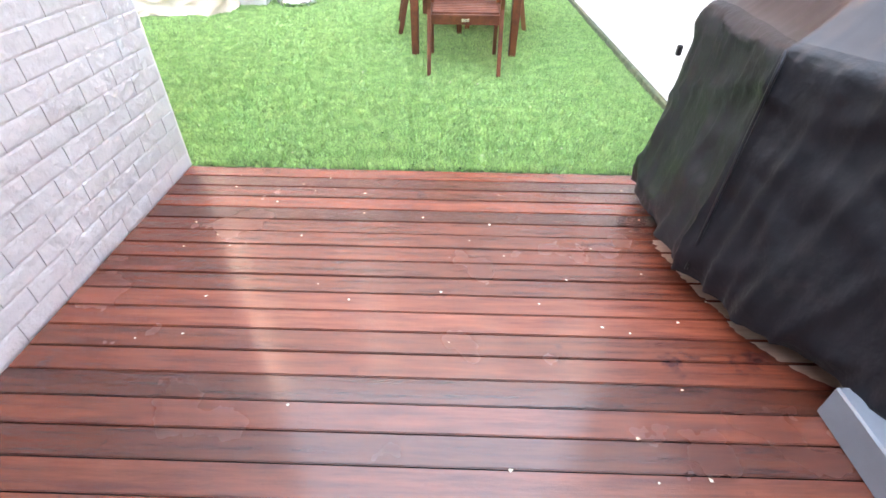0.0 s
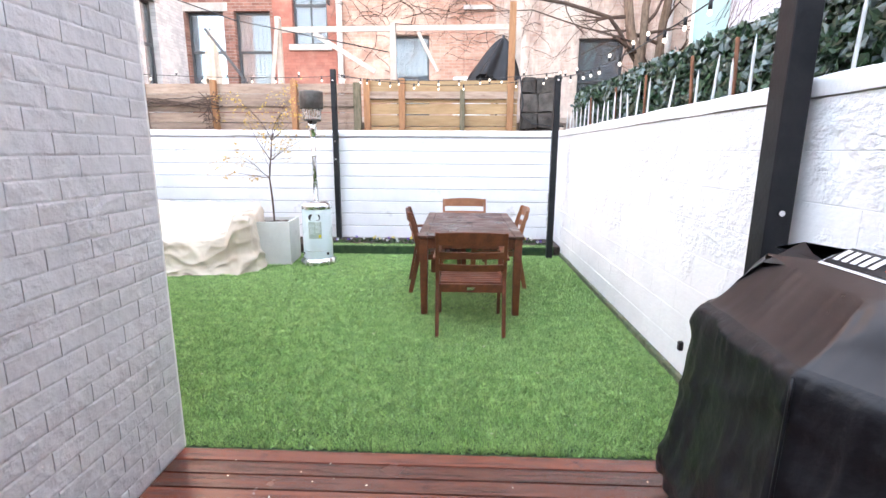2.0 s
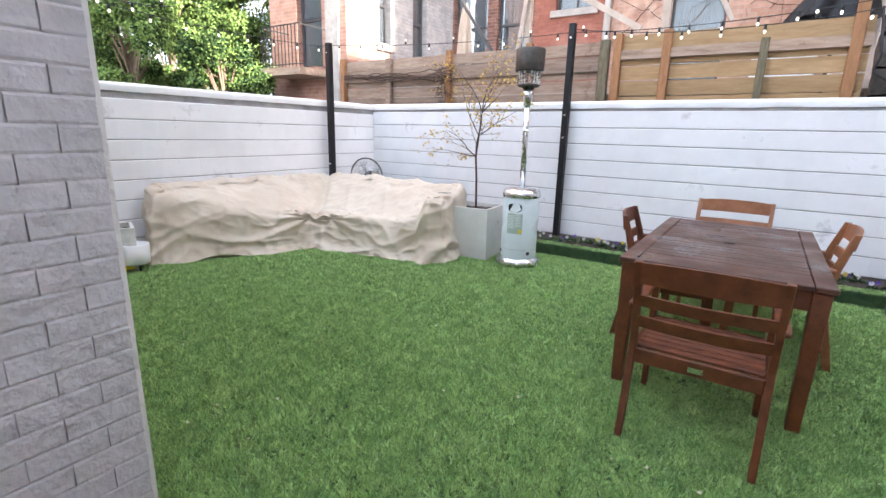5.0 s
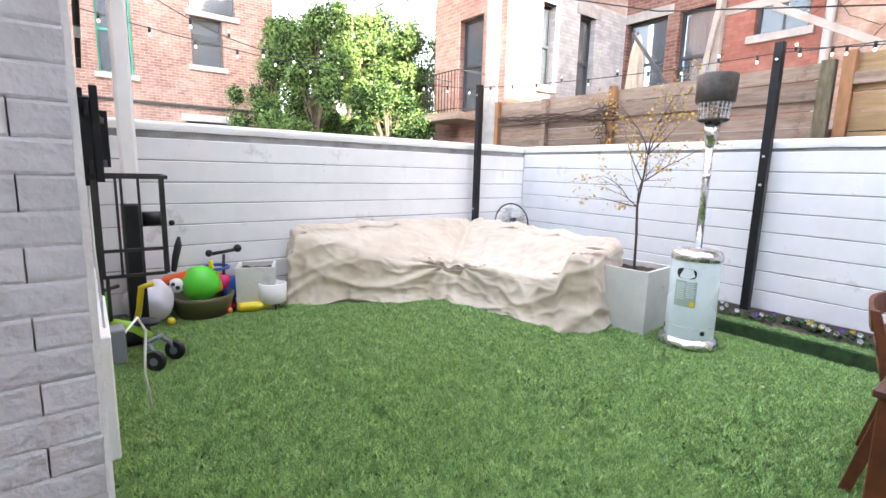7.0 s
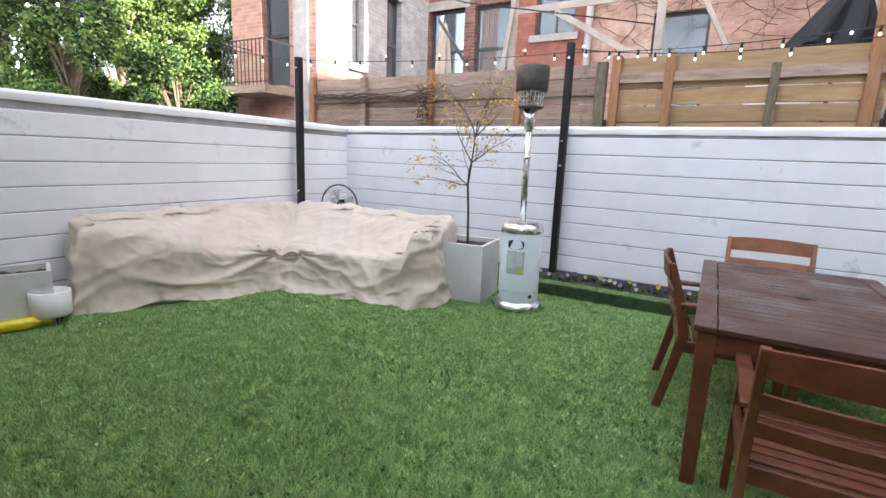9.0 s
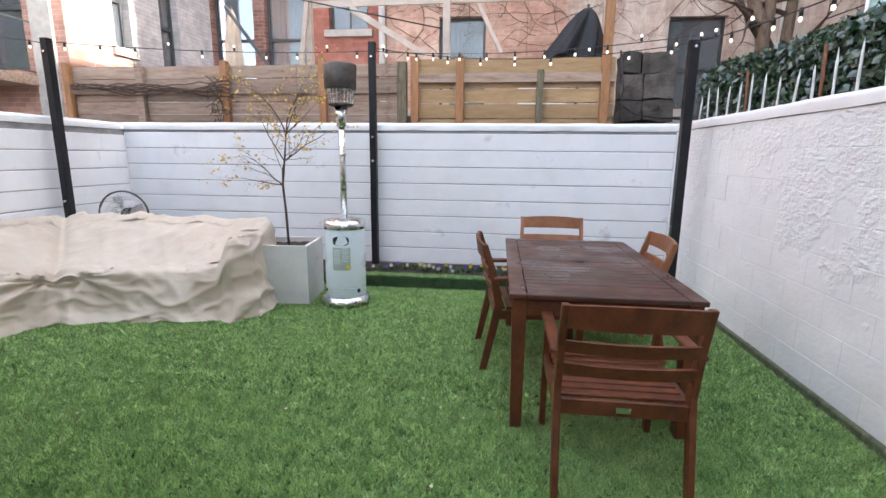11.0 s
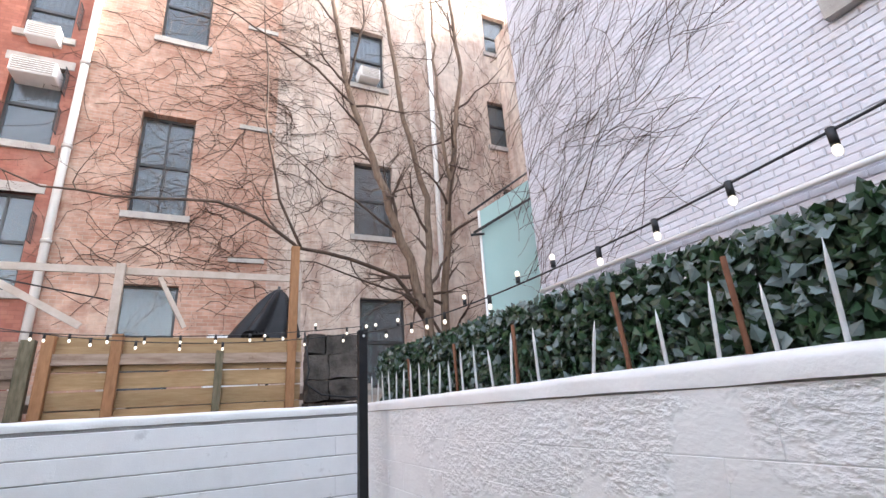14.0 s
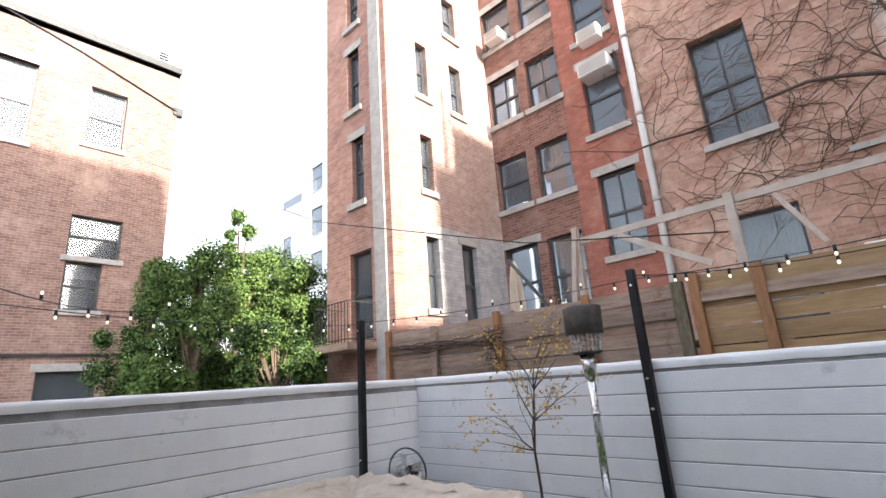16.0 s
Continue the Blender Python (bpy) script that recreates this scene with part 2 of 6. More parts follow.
M["fence_grey"] = material("weathered_grey_brown_pine", (0.21, 0.14, 0.10), (0.37, 0.275, 0.21), 5, 0.8, None, 0.3, 40, rnd=0.25, stretch=(0.7, 5, 5), spots=(0.2, 0.13, 0.09), spot_scale=4, spot_at=0.6)
M["fence_post"] = material("orange_brown_post", (0.26, 0.12, 0.05), (0.40, 0.20, 0.09), 6, 0.7, None, 0.3, 40, rnd=0.1, stretch=(4, 4, 0.8))
M["old_wood"] = material("mossy_grey_post", (0.10, 0.09, 0.05), (0.22, 0.18, 0.12), 9, 0.9, None, 0.6, 40, stretch=(4, 4, 0.8))
M["lumber"] = material("pale_weathered_lumber", (0.42, 0.34, 0.28), (0.56, 0.48, 0.42), 5, 0.8, None, 0.2, 40, rnd=0.1)
M["stone"] = material("dark_rubble_stone", (0.035, 0.03, 0.025), (0.13, 0.11, 0.095), 5, 0.9, None, 1.0, 18, rnd=0.35, dist=0.03)
M["rust"] = material("rusty_iron", (0.12, 0.045, 0.02), (0.22, 0.09, 0.045), 14, 0.85, None, 0.3, 60)
M["galv"] = material("white_painted_spike", (0.6, 0.6, 0.58), (0.75, 0.75, 0.74), 9, 0.5, None, 0.1, 60)
M["white"] = material("white_paint", (0.75, 0.75, 0.74), (0.82, 0.82, 0.81), 5, 0.5, None, 0.1, 60)
M["sill"] = material("grey_concrete", (0.32, 0.29, 0.265), (0.46, 0.43, 0.40), 5, 0.85, None, 0.4, 40)
M["window_frame"] = material("dark_window_frame", (0.03, 0.032, 0.035), (0.07, 0.07, 0.075), 8, 0.5, None, 0.1, 40)
M["curtain"] = material("pale_curtain", (0.55, 0.56, 0.62), (0.72, 0.73, 0.78), 3, 0.9, None, 0.3, 9, stretch=(9, 9, 0.4), dist=0.03)
M["teal"] = material("pale_teal_sheet", (0.52, 0.76, 0.74), (0.57, 0.80, 0.78), 1.0, 0.55, None, 0.05, 10)
M["green_trim"] = material("green_window_trim", (0.03, 0.22, 0.15), (0.05, 0.28, 0.19), 5, 0.5, None, 0.1, 40)
M["pink_cloth"] = material("beige_umbrella_cloth", (0.42, 0.34, 0.26), (0.55, 0.46, 0.37), 6, 0.85, None, 0.3, 20)
M["pavement"] = material("grey_yard_ground", (0.2, 0.19, 0.18), (0.3, 0.29, 0.27), 3, 0.9, None, 0.4, 20)
# dark colour that paints the lack of light inside the rooms
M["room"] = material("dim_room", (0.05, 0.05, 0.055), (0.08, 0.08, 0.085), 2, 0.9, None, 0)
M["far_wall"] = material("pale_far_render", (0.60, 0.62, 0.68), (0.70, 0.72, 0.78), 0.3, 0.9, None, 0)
# the rough render is smooth in places and worm-eaten in others
def patchy_relief(m, scale, at, width, low=0.12, rise=0.0):
    """Lets the relief of a material come and go in patches."""
    nt = m.node_tree
    bp = next(n for n in nt.nodes if n.type == "BUMP")
    src = bp.inputs["Height"].links[0].from_socket
    geo = next(n for n in nt.nodes if n.type == "NEW_GEOMETRY")
    n = nt.nodes.new("ShaderNodeTexNoise")
    n.inputs["Scale"].default_value, n.inputs["Detail"].default_value, n.inputs["Roughness"].default_value = scale, 5, 0.6
    nt.links.new(geo.outputs["Position"], n.inputs["Vector"])
    r = nt.nodes.new("ShaderNodeMapRange")
    r.inputs["From Min"].default_value, r.inputs["From Max"].default_value = at, at + width
    r.inputs["To Min"].default_value, r.inputs["To Max"].default_value = low, 1.0
    sp = nt.nodes.new("ShaderNodeSeparateXYZ")
    nt.links.new(geo.outputs["Position"], sp.inputs[0])
    up = nt.nodes.new("ShaderNodeMath")
    up.operation = "MULTIPLY_ADD"               # rise: how much rougher it gets by the metre upwards
    nt.links.new(sp.outputs["Z"], up.inputs[0])
    up.inputs[1].default_value = rise
    nt.links.new(n.outputs["Fac"], up.inputs[2])
    nt.links.new(up.outputs[0], r.inputs["Value"])
    mu = nt.nodes.new("ShaderNodeMath")
    mu.operation = "MULTIPLY"
    nt.links.new(src, mu.inputs[0])
    nt.links.new(r.outputs[0], mu.inputs[1])
    nt.links.new(mu.outputs[0], bp.inputs["Height"])


patchy_relief(M["rough_block"], 1.8, 0.69, 0.09, 0.14, 0.16)
patchy_relief(M["grey_brick"], 3.0, 0.35, 0.3, 0.3)
M["glass"] = bpy.data.materials.new("window_glass")
M["glass"].use_nodes = True
gb = M["glass"].node_tree.nodes["Principled BSDF"]
gb.inputs["Base Color"].default_value = (0.30, 0.34, 0.38, 1)
gb.inputs["Roughness"].default_value, gb.inputs["Transmission Weight"].default_value, gb.inputs["IOR"].default_value = 0.03, 0.75, 1.6
for key, c, r in (("red", (0.62, 0.035, 0.02), 0.3), ("yellow", (0.75, 0.60, 0.02), 0.3), ("toy_green", (0.10, 0.62, 0.04), 0.25), ("blue", (0.02, 0.10, 0.5), 0.3),
                  ("pink", (0.75, 0.03, 0.18), 0.35), ("orange", (0.75, 0.14, 0.03), 0.35), ("lime", (0.35, 0.6, 0.06), 0.35), ("olive", (0.14, 0.13, 0.07), 0.35),
                  ("rubber", (0.012, 0.012, 0.014), 0.5), ("box_grey", (0.16, 0.18, 0.21), 0.4), ("label_grey", (0.38, 0.45, 0.40), 0.4),
                  ("petal_white", (0.8, 0.8, 0.8), 0.6), ("petal_violet", (0.16, 0.08, 0.5), 0.6), ("petal_yellow", (0.8, 0.62, 0.03), 0.6), ("debris", (0.55, 0.48, 0.36), 0.8),
                  ("plastic_bag", (0.7, 0.68, 0.74), 0.35), ("beige_pole", (0.62, 0.56, 0.48), 0.6)):
    M[key] = material(key + "_surface", tuple(x * 0.9 for x in c), c, 12, r, None, 0.03, 60)
bulb_mat = material("warm_bulb", (0.8, 0.75, 0.65), None, 3, 0.2, None, 0)
bulb_mat.node_tree.nodes["Principled BSDF"].inputs["Emission Color"].default_value = (1.0, 0.86, 0.66, 1)
bulb_mat.node_tree.nodes["Principled BSDF"].inputs["Emission Strength"].default_value = 0.2
bulb_mat.cycles.emission_sampling = "NONE"
M["bulb"] = bulb_mat
BR = {}
BR["pink"] = brick_material("worn_pink_brick", (0.42, 0.24, 0.175), (0.52, 0.325, 0.25), (0.46, 0.36, 0.30), patch=(0.60, 0.45, 0.36), patch_scale=0.5, patch2=(0.32, 0.155, 0.11))
BR["grey"] = brick_material("whitewashed_brick", (0.40, 0.27, 0.215), (0.52, 0.40, 0.33), (0.45, 0.37, 0.32), patch=(0.66, 0.58, 0.51), patch_scale=0.45, patch_at=0.48, patch2=(0.33, 0.22, 0.18), streak=True)
BR["red"] = brick_material("red_painted_brick", (0.29, 0.115, 0.085), (0.37, 0.155, 0.115), (0.28, 0.115, 0.09), patch=(0.42, 0.23, 0.18), patch_scale=0.4, bump=0.3)
BR["brown"] = brick_material("brown_brick", (0.17, 0.08, 0.06), (0.28, 0.14, 0.11), (0.28, 0.22, 0.19), patch=(0.33, 0.22, 0.19), patch_scale=0.6, patch_at=0.6)
BR["tower_s"] = brick_material("red_tower_brick", (0.36, 0.18, 0.135), (0.46, 0.26, 0.20), (0.40, 0.30, 0.26), patch=(0.55, 0.35, 0.29), patch_scale=0.5, patch_at=0.6)
BR["tower_e"] = brick_material("cream_washed_brick", (0.33, 0.20, 0.16), (0.42, 0.28, 0.23), (0.44, 0.37, 0.34), "y", patch=(0.5, 0.42, 0.36), patch_scale=0.5, patch_at=0.56)
BR["tower_grey"] = brick_material("grey_washed_brick", (0.40, 0.38, 0.38), (0.52, 0.50, 0.50), (0.36, 0.33, 0.32), "y", patch=(0.55, 0.52, 0.5), patch_scale=1.2)
BR["west"] = brick_material("west_brown_brick", (0.215, 0.115, 0.09), (0.30, 0.18, 0.145), (0.34, 0.285, 0.255), "y", patch=(0.48, 0.33, 0.27), patch_scale=0.4, patch_at=0.58)
M["east_brick"] = material("lilac_white_painted_brick", (0.60, 0.59, 0.64), (0.70, 0.69, 0.74), 5, 0.55, 0.7, 0.5, 45, spots=(0.50, 0.48, 0.50), spot_scale=4, spot_at=0.62, rnd=0.05, dist=0.006)
M["east_mortar"] = material("lilac_grey_joint", (0.50, 0.49, 0.53), (0.60, 0.59, 0.63), 7, 0.7, None, 0.4, 50)


# ---- mesh helpers ----
def slab(bm, x0, x1, y0, y1, z0, z1):
    v = [bm.verts.new((x, y, z)) for z in (z0, z1) for y in (y0, y1) for x in (x0, x1)]
    for f in ((0, 2, 3, 1), (4, 5, 7, 6), (0, 1, 5, 4), (2, 6, 7, 3), (0, 4, 6, 2), (1, 3, 7, 5)):
        bm.faces.new([v[i] for i in f])
    return v


def beam(bm, a, b, w, h, up=(0, 0, 1)):
    """A bar from a to b, w wide and h deep."""
    a, b = Vector(a), Vector(b)
    d = (b - a).normalized()
    s = d.cross(Vector(up))
    if s.length < 1e-4:
        s = d.cross(Vector((0, 1, 0)))
    s.normalize()
    u = s.cross(d)
    v = [bm.verts.new(p + s * w / 2 * i + u * h / 2 * j) for p in (a, b) for i, j in ((-1, -1), (1, -1), (1, 1), (-1, 1))]
    for f in ((3, 2, 1, 0), (4, 5, 6, 7), (0, 1, 5, 4), (1, 2, 6, 5), (2, 3, 7, 6), (3, 0, 4, 7)):
        bm.faces.new([v[i] for i in f])


def tube(bm, pts, radii, n=8, caps=True):
    pts = [Vector(p) for p in pts]
    if not hasattr(radii, "__len__"):
        radii = [radii] * len(pts)
    rings, side = [], None
    for i, p in enumerate(pts):
        d = (pts[min(i + 1, len(pts) - 1)] - pts[max(i - 1, 0)]).normalized()
        if side is None:
            side = d.cross(Vector((0, 0, 1)))
            if side.length < 0.05:
                side = d.cross(Vector((1, 0, 0)))
        side = (side - d * side.dot(d)).normalized()
        o = d.cross(side)
        rings.append([bm.verts.new(p + (side * math.cos(a) + o * math.sin(a)) * radii[i]) for a in (2 * math.pi * k / n for k in range(n))])
    for r0, r1 in zip(rings, rings[1:]):
        for k in range(n):
            f = bm.faces.new((r0[k], r0[(k + 1) % n], r1[(k + 1) % n], r1[k]))
            f.smooth = n > 4
    if caps and n > 2:
        bm.faces.new(rings[0][::-1])
        bm.faces.new(rings[-1])


def lathe(bm, profile, n=32, centre=(0, 0, 0), smooth=True):
    """Turns (radius, height) pairs round the upright axis."""
    cx, cy, cz = centre
    rings = [[bm.verts.new((cx + r * math.cos(2 * math.pi * k / n), cy + r * math.sin(2 * math.pi * k / n), cz + z)) for k in range(n)] for r, z in profile]
    for r0, r1 in zip(rings, rings[1:]):
        for k in range(n):
            f = bm.faces.new((r0[k], r0[(k + 1) % n], r1[(k + 1) % n], r1[k]))
            f.smooth = smooth
    bm.faces.new(rings[0][::-1])
    bm.faces.new(rings[-1])


def ball(bm, c, r, n=20, squash=(1, 1, 1)):
    made = bmesh.ops.create_uvsphere(bm, u_segments=n, v_segments=n // 2, radius=r)["verts"]
    for v in made:
        v.co = Vector(c) + Vector((v.co.x * squash[0], v.co.y * squash[1], v.co.z * squash[2]))
    for v in made:
        for f in v.link_faces:
            f.smooth = True


def bevel(bm, w, seg=1):
    bmesh.ops.bevel(bm, geom=bm.edges[:], offset=w, segments=seg, affect="EDGES", clamp_overlap=True)


def part(name, bm, mat, parent=None, label="", kind="", fix=True):
    me = bpy.data.meshes.new(name)
    if fix:
        bmesh.ops.recalc_face_normals(bm, faces=bm.faces[:])
    bm.to_mesh(me)
    bm.free()
    me.materials.append(mat)
    ob = new(name, me)
    ob.parent = parent
    return tagged(ob, label, kind=kind)


def raw(name, verts, faces, mat, parent=None, label="", kind="", smooth=False):
    me = bpy.data.meshes.new(name)
    me.from_pydata(verts, [], faces)
    me.materials.append(mat)
    if smooth:
        me.shade_smooth()
    ob = new(name, me)
    ob.parent = parent
    return tagged(ob, label, kind=kind)


def thing(name, loc, label, category, group="", rz=0.0):
    ob = new(name)
    ob.matrix_world = pose(*loc, 0, 0, rz)
    return tagged(ob, label, category, group)


def box_part(name, dims, mat, parent, bev=0.0, label="", kind=""):
    bm = bmesh.new()
    slab(bm, *dims)
    if bev:
        bevel(bm, bev)
    return part(name, bm, mat, parent, label, kind)


def setting(name, dims, mat, label="", bev=0.0):
    return box_part(name, dims, mat, None, bev, label, "structure")


rng = random.Random(7)

# plan: x to the east, y to the north, turf at z = 0
BX, BY = -0.30, 3.98          # corner of the house
EX = 2.55                     # face of the east wall
NY = 9.31                     # face of the north wall
WX = -4.07                    # face of the west wall
WT = 1.785                    # height of the yard walls
FY = 14.5                     # facades to the north

# ---- ground, yard floor, walls ----
g = setting("ground", (-90, 90, -40, 120, -0.5, -0.2), M["pavement"], "grey ground of the block round the yard")
turf_bed = setting("floor", (WX, EX, BY + 0.002, NY, -0.2, -0.012), M["turf_base"], "green artificial turf of the yard")
setting("soil_bed", (WX, EX, 8.74, NY, -0.012, 0.11), M["soil"], "strip of dark wet soil along the north wall")
deck = setting("deck", (BX, EX, 0.2, BY - 0.01, -0.2, -0.05), M["soil"], "wet red hardwood deck boards")
wall_n = setting("wall_north", (WX - 0.2, EX + 0.2, NY + 0.006, NY + 0.2, -0.2, WT - 0.07), M["joint"], "low white painted block wall")
wall_w = setting("wall_west", (WX - 0.2, WX - 0.006, 3.7, NY + 0.004, -0.2, WT - 0.07), M["joint"], "low white painted block wall")
wall_e = setting("wall_east", (EX + 0.006, EX + 0.2, 0.0, NY + 0.004, -0.2, WT - 0.07), M["joint"], "low rough white rendered wall")


M["edge"] = material("mossy_turf_edge", (0.05, 0.07, 0.03), (0.16, 0.17, 0.11), 20, 0.9, None, 0.8, 60)
setting("trim_turf", (EX - 0.04, EX - 0.003, BY + 0.02, 8.6, -0.01, 0.05), M["edge"], "mossy turned-up turf edge along the rough wall", 0.008)


def coping(name, a, b, width, mat, label):
    """A rounded mortar coping along the top of a wall, a little uneven."""
    bm = bmesh.new()
    a, b = Vector(a), Vector(b)
    d = (b - a).normalized()
    s = Vector((-d.y, d.x, 0))
    n = int((b - a).length / 0.06)
    prof = [(-0.5, -0.085), (-0.54, -0.035), (-0.5, -0.008), (-0.36, 0.0), (0.0, 0.006), (0.36, 0.0), (0.5, -0.01), (0.52, -0.035), (0.5, -0.085)]
    rings = []
    for i in range(n + 1):
        p = a.lerp(b, i / n)
        ring = []
        for u, z in prof:
            k = noise.noise(Vector((p.x * 3 + u, p.y * 3, z * 9 + 2))) * 0.010
            ring.append(bm.verts.new(p + s * (u * width + k) + Vector((0, 0, z + k * 0.6))))
        rings.append(ring)
    for r0, r1 in zip(rings, rings[1:]):
        for k in range(len(prof) - 1):
            bm.faces.new((r0[k], r0[k + 1], r1[k + 1], r1[k])).smooth = True
    bm.faces.new(rings[0]), bm.faces.new(rings[-1][::-1])
    return part(name, bm, mat, None, label, "structure")


coping("coping_north", (WX - 0.2, NY + 0.095, WT), (EX + 0.2, NY + 0.095, WT), 0.21, M["cap"], "rounded white coping on the north wall")
coping("coping_west", (WX - 0.097, 3.9, WT - 0.003), (WX - 0.097, NY - 0.01, WT - 0.003), 0.21, M["cap"], "rounded white coping on the west wall")
coping("coping_east", (EX + 0.097, 0.0, WT + 0.004), (EX + 0.097, NY - 0.01, WT + 0.004), 0.21, M["cap"], "rough white coping on the east wall")

# the house: a painted brick wall along the deck, a stucco wall to the yard, a plain back wall
house_brick = setting("wall_house_east", (BX - 0.28, BX - 0.006, 0.2, BY - 0.006, -0.2, 3.7), M["grey_mortar"], "grey painted brick wall of the house")
house_n = setting("wall_house_north", (WX - 2.5, BX - 0.006, BY - 0.25, BY - 0.004, -0.2, 3.7), M["stucco"], "cream stucco wall of the house")
setting("wall_house_south", (BX - 0.28, EX + 1.0, -0.1, 0.2, -0.2, 3.7), M["stucco"], "plain rear wall of the house")
setting("corner_trim", (BX - 0.09, BX - 0.004, BY - 0.006, BY + 0.012, 0.0, 3.7), M["stucco"], "cream stucco edge at the corner of the house")

# ---- facades of the neighbours ----
def pierced(name, axis, at, u0, u1, z0, z1, thick, openings, mat, parent):
    """A wall with openings (u0, u1, z0, z1) through it; its face lies at `at`, its body behind (thick may be negative)."""
    us = sorted({u0, u1, *[o[0] for o in openings], *[o[1] for o in openings]})
    bm = bmesh.new()
    for a, b in zip(us, us[1:]):
        m = (a + b) / 2
        cuts = sorted((o[2], o[3]) for o in openings if o[0] < m < o[1])
        z = z0
        for c0, c1 in cuts + [(z1, z1)]:
            if c0 > z + 1e-6:
                lo, hi = sorted((at, at + thick))
                if axis == "x":
                    slab(bm, a, b, lo, hi, z, c0)
                else:
                    slab(bm, lo, hi, a, b, z, c0)
            z = max(z, c1)
    return part(name, bm, mat, parent)


def window(axis, at, o, parent, sill=True, lintel=True, curtain=0.0, two=True, mat="window_frame", mullion=False, deep=0.14, lintel_mat="sill", out=1):
    """A sash window set back in an opening: frame with meeting rail, panes, sill, lintel and perhaps a curtain. out: the side the room is on."""
    u0, u1, z0, z1 = o
    def bx(bm, a, b, c, d, e, f):
        lo, hi = sorted((at + out * e, at + out * f))
        if axis == "x":
            slab(bm, a, b, lo, hi, c, d)
        else:
            slab(bm, lo, hi, a, b, c, d)
    w = 0.055
    bm = bmesh.new()
    loops = []                                  # one mitred ring: outer and inner edge, front and back
    for e in (deep, deep + 0.08):
        for g in (0.0, w):
            loops.append([bm.verts.new((u, at + out * e, z) if axis == "x" else (at + out * e, u, z)) for u, z in ((u0 + g, z0 + g), (u1 - g, z0 + g), (u1 - g, z1 - g), (u0 + g, z1 - g))])
    for p, q in ((0, 1), (1, 3), (3, 2), (2, 0)):
        for k in range(4):
            bm.faces.new((loops[p][k], loops[p][(k + 1) % 4], loops[q][(k + 1) % 4], loops[q][k]))
    fr = part("window", bm, M[mat], parent)
    zm = (z0 + z1) / 2
    if two:
        bm = bmesh.new()
        bx(bm, u0 + w, u1 - w, zm - 0.03, zm + 0.03, deep - 0.01, deep + 0.07)
        part("meeting_rail", bm, M[mat], fr)
    if mullion:
        bm = bmesh.new()
        bx(bm, (u0 + u1) / 2 - 0.02, (u0 + u1) / 2 + 0.02, z0 + w, z1 - w, deep + 0.012, deep + 0.062)
        part("mullion", bm, M[mat], fr)
    for a, b in (((z0 + w, zm - 0.03), (zm + 0.03, z1 - w)) if two else ((z0 + w, z1 - w),)):
        bm = bmesh.new()
        bx(bm, u0 + w, u1 - w, a, b, deep + 0.03, deep + 0.04)
        part("pane", bm, M["glass"], fr)
    if sill:
        bm = bmesh.new()
        bx(bm, u0 - 0.1, u1 + 0.1, z0 - 0.14, z0, -0.07, deep)
        part("sill", bm, M["sill"], fr)
    if lintel:
        bm = bmesh.new()
        bx(bm, u0 - 0.12, u1 + 0.12, z1, z1 + 0.2, -0.02, 0.1)
        part("lintel", bm, M[lintel_mat], fr)
    if curtain:
        bm = bmesh.new()
        n = 14
        c0 = z1 - w - (z1 - z0 - 2 * w) * curtain
        cols = []
        for i in range(n + 1):
            u = u0 + w + (u1 - u0 - 2 * w) * i / n
            e = at + out * (deep + 0.12 + 0.02 * (i % 2))
            cols.append([bm.verts.new((u, e, z) if axis == "x" else (e, u, z)) for z in (c0, z1 - w)])
        for p, q in zip(cols, cols[1:]):
            bm.faces.new((p[0], q[0], q[1], p[1]))
        part("curtain", bm, M["curtain"], fr)
    return fr


def building(name, label, loc):
    return thing(name, loc, label, "building")


def shell(parent, x0, x1, y0, y1, z0, z1, mat):
    """A side or back slab; the dim room colour paints darkness behind the windows."""
    bm = bmesh.new()
    slab(bm, x0, x1, y0, y1, z0, z1)
    return part("roof_and_sides", bm, mat, parent)


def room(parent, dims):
    # sheet behind the windows, its dimness put into the colour
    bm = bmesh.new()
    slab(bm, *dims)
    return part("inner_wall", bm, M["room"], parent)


ORIGIN = (0, 0, 0)
TOP = 16.5
# pink brick building
pink = building("building", "worn pink brick apartment building with sash windows", ORIGIN)
po = [(-0.84, 0.2, 5.83, 8.2), (-0.75, 0.25, 10.25, 12.4), (-0.75, 0.25, 2.2, 4.33), (-0.75, 0.25, 14.2, 16.2)]
pierced("wall", "x", FY, -1.95, 1.9, -0.2, TOP, 0.3, po, BR["pink"], pink)
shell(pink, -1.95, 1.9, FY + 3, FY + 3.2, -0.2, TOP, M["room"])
window("x", FY, po[0], pink, mullion=True, lintel=False, deep=0.2)
window("x", FY, po[1], pink, curtain=0.45, lintel=False)
window("x", FY, po[2], pink, curtain=0.95, two=False, lintel=False)
window("x", FY, po[3], pink, curtain=0.5, lintel=False)
for x, z in ((1.1, 8.18), (1.1, 4.9), (1.1, 11.1)):
    bm = bmesh.new()
    slab(bm, x, x + 0.72, FY - 0.05, FY, z, z + 0.1)
    part("ledge", bm, M["sill"], pink)
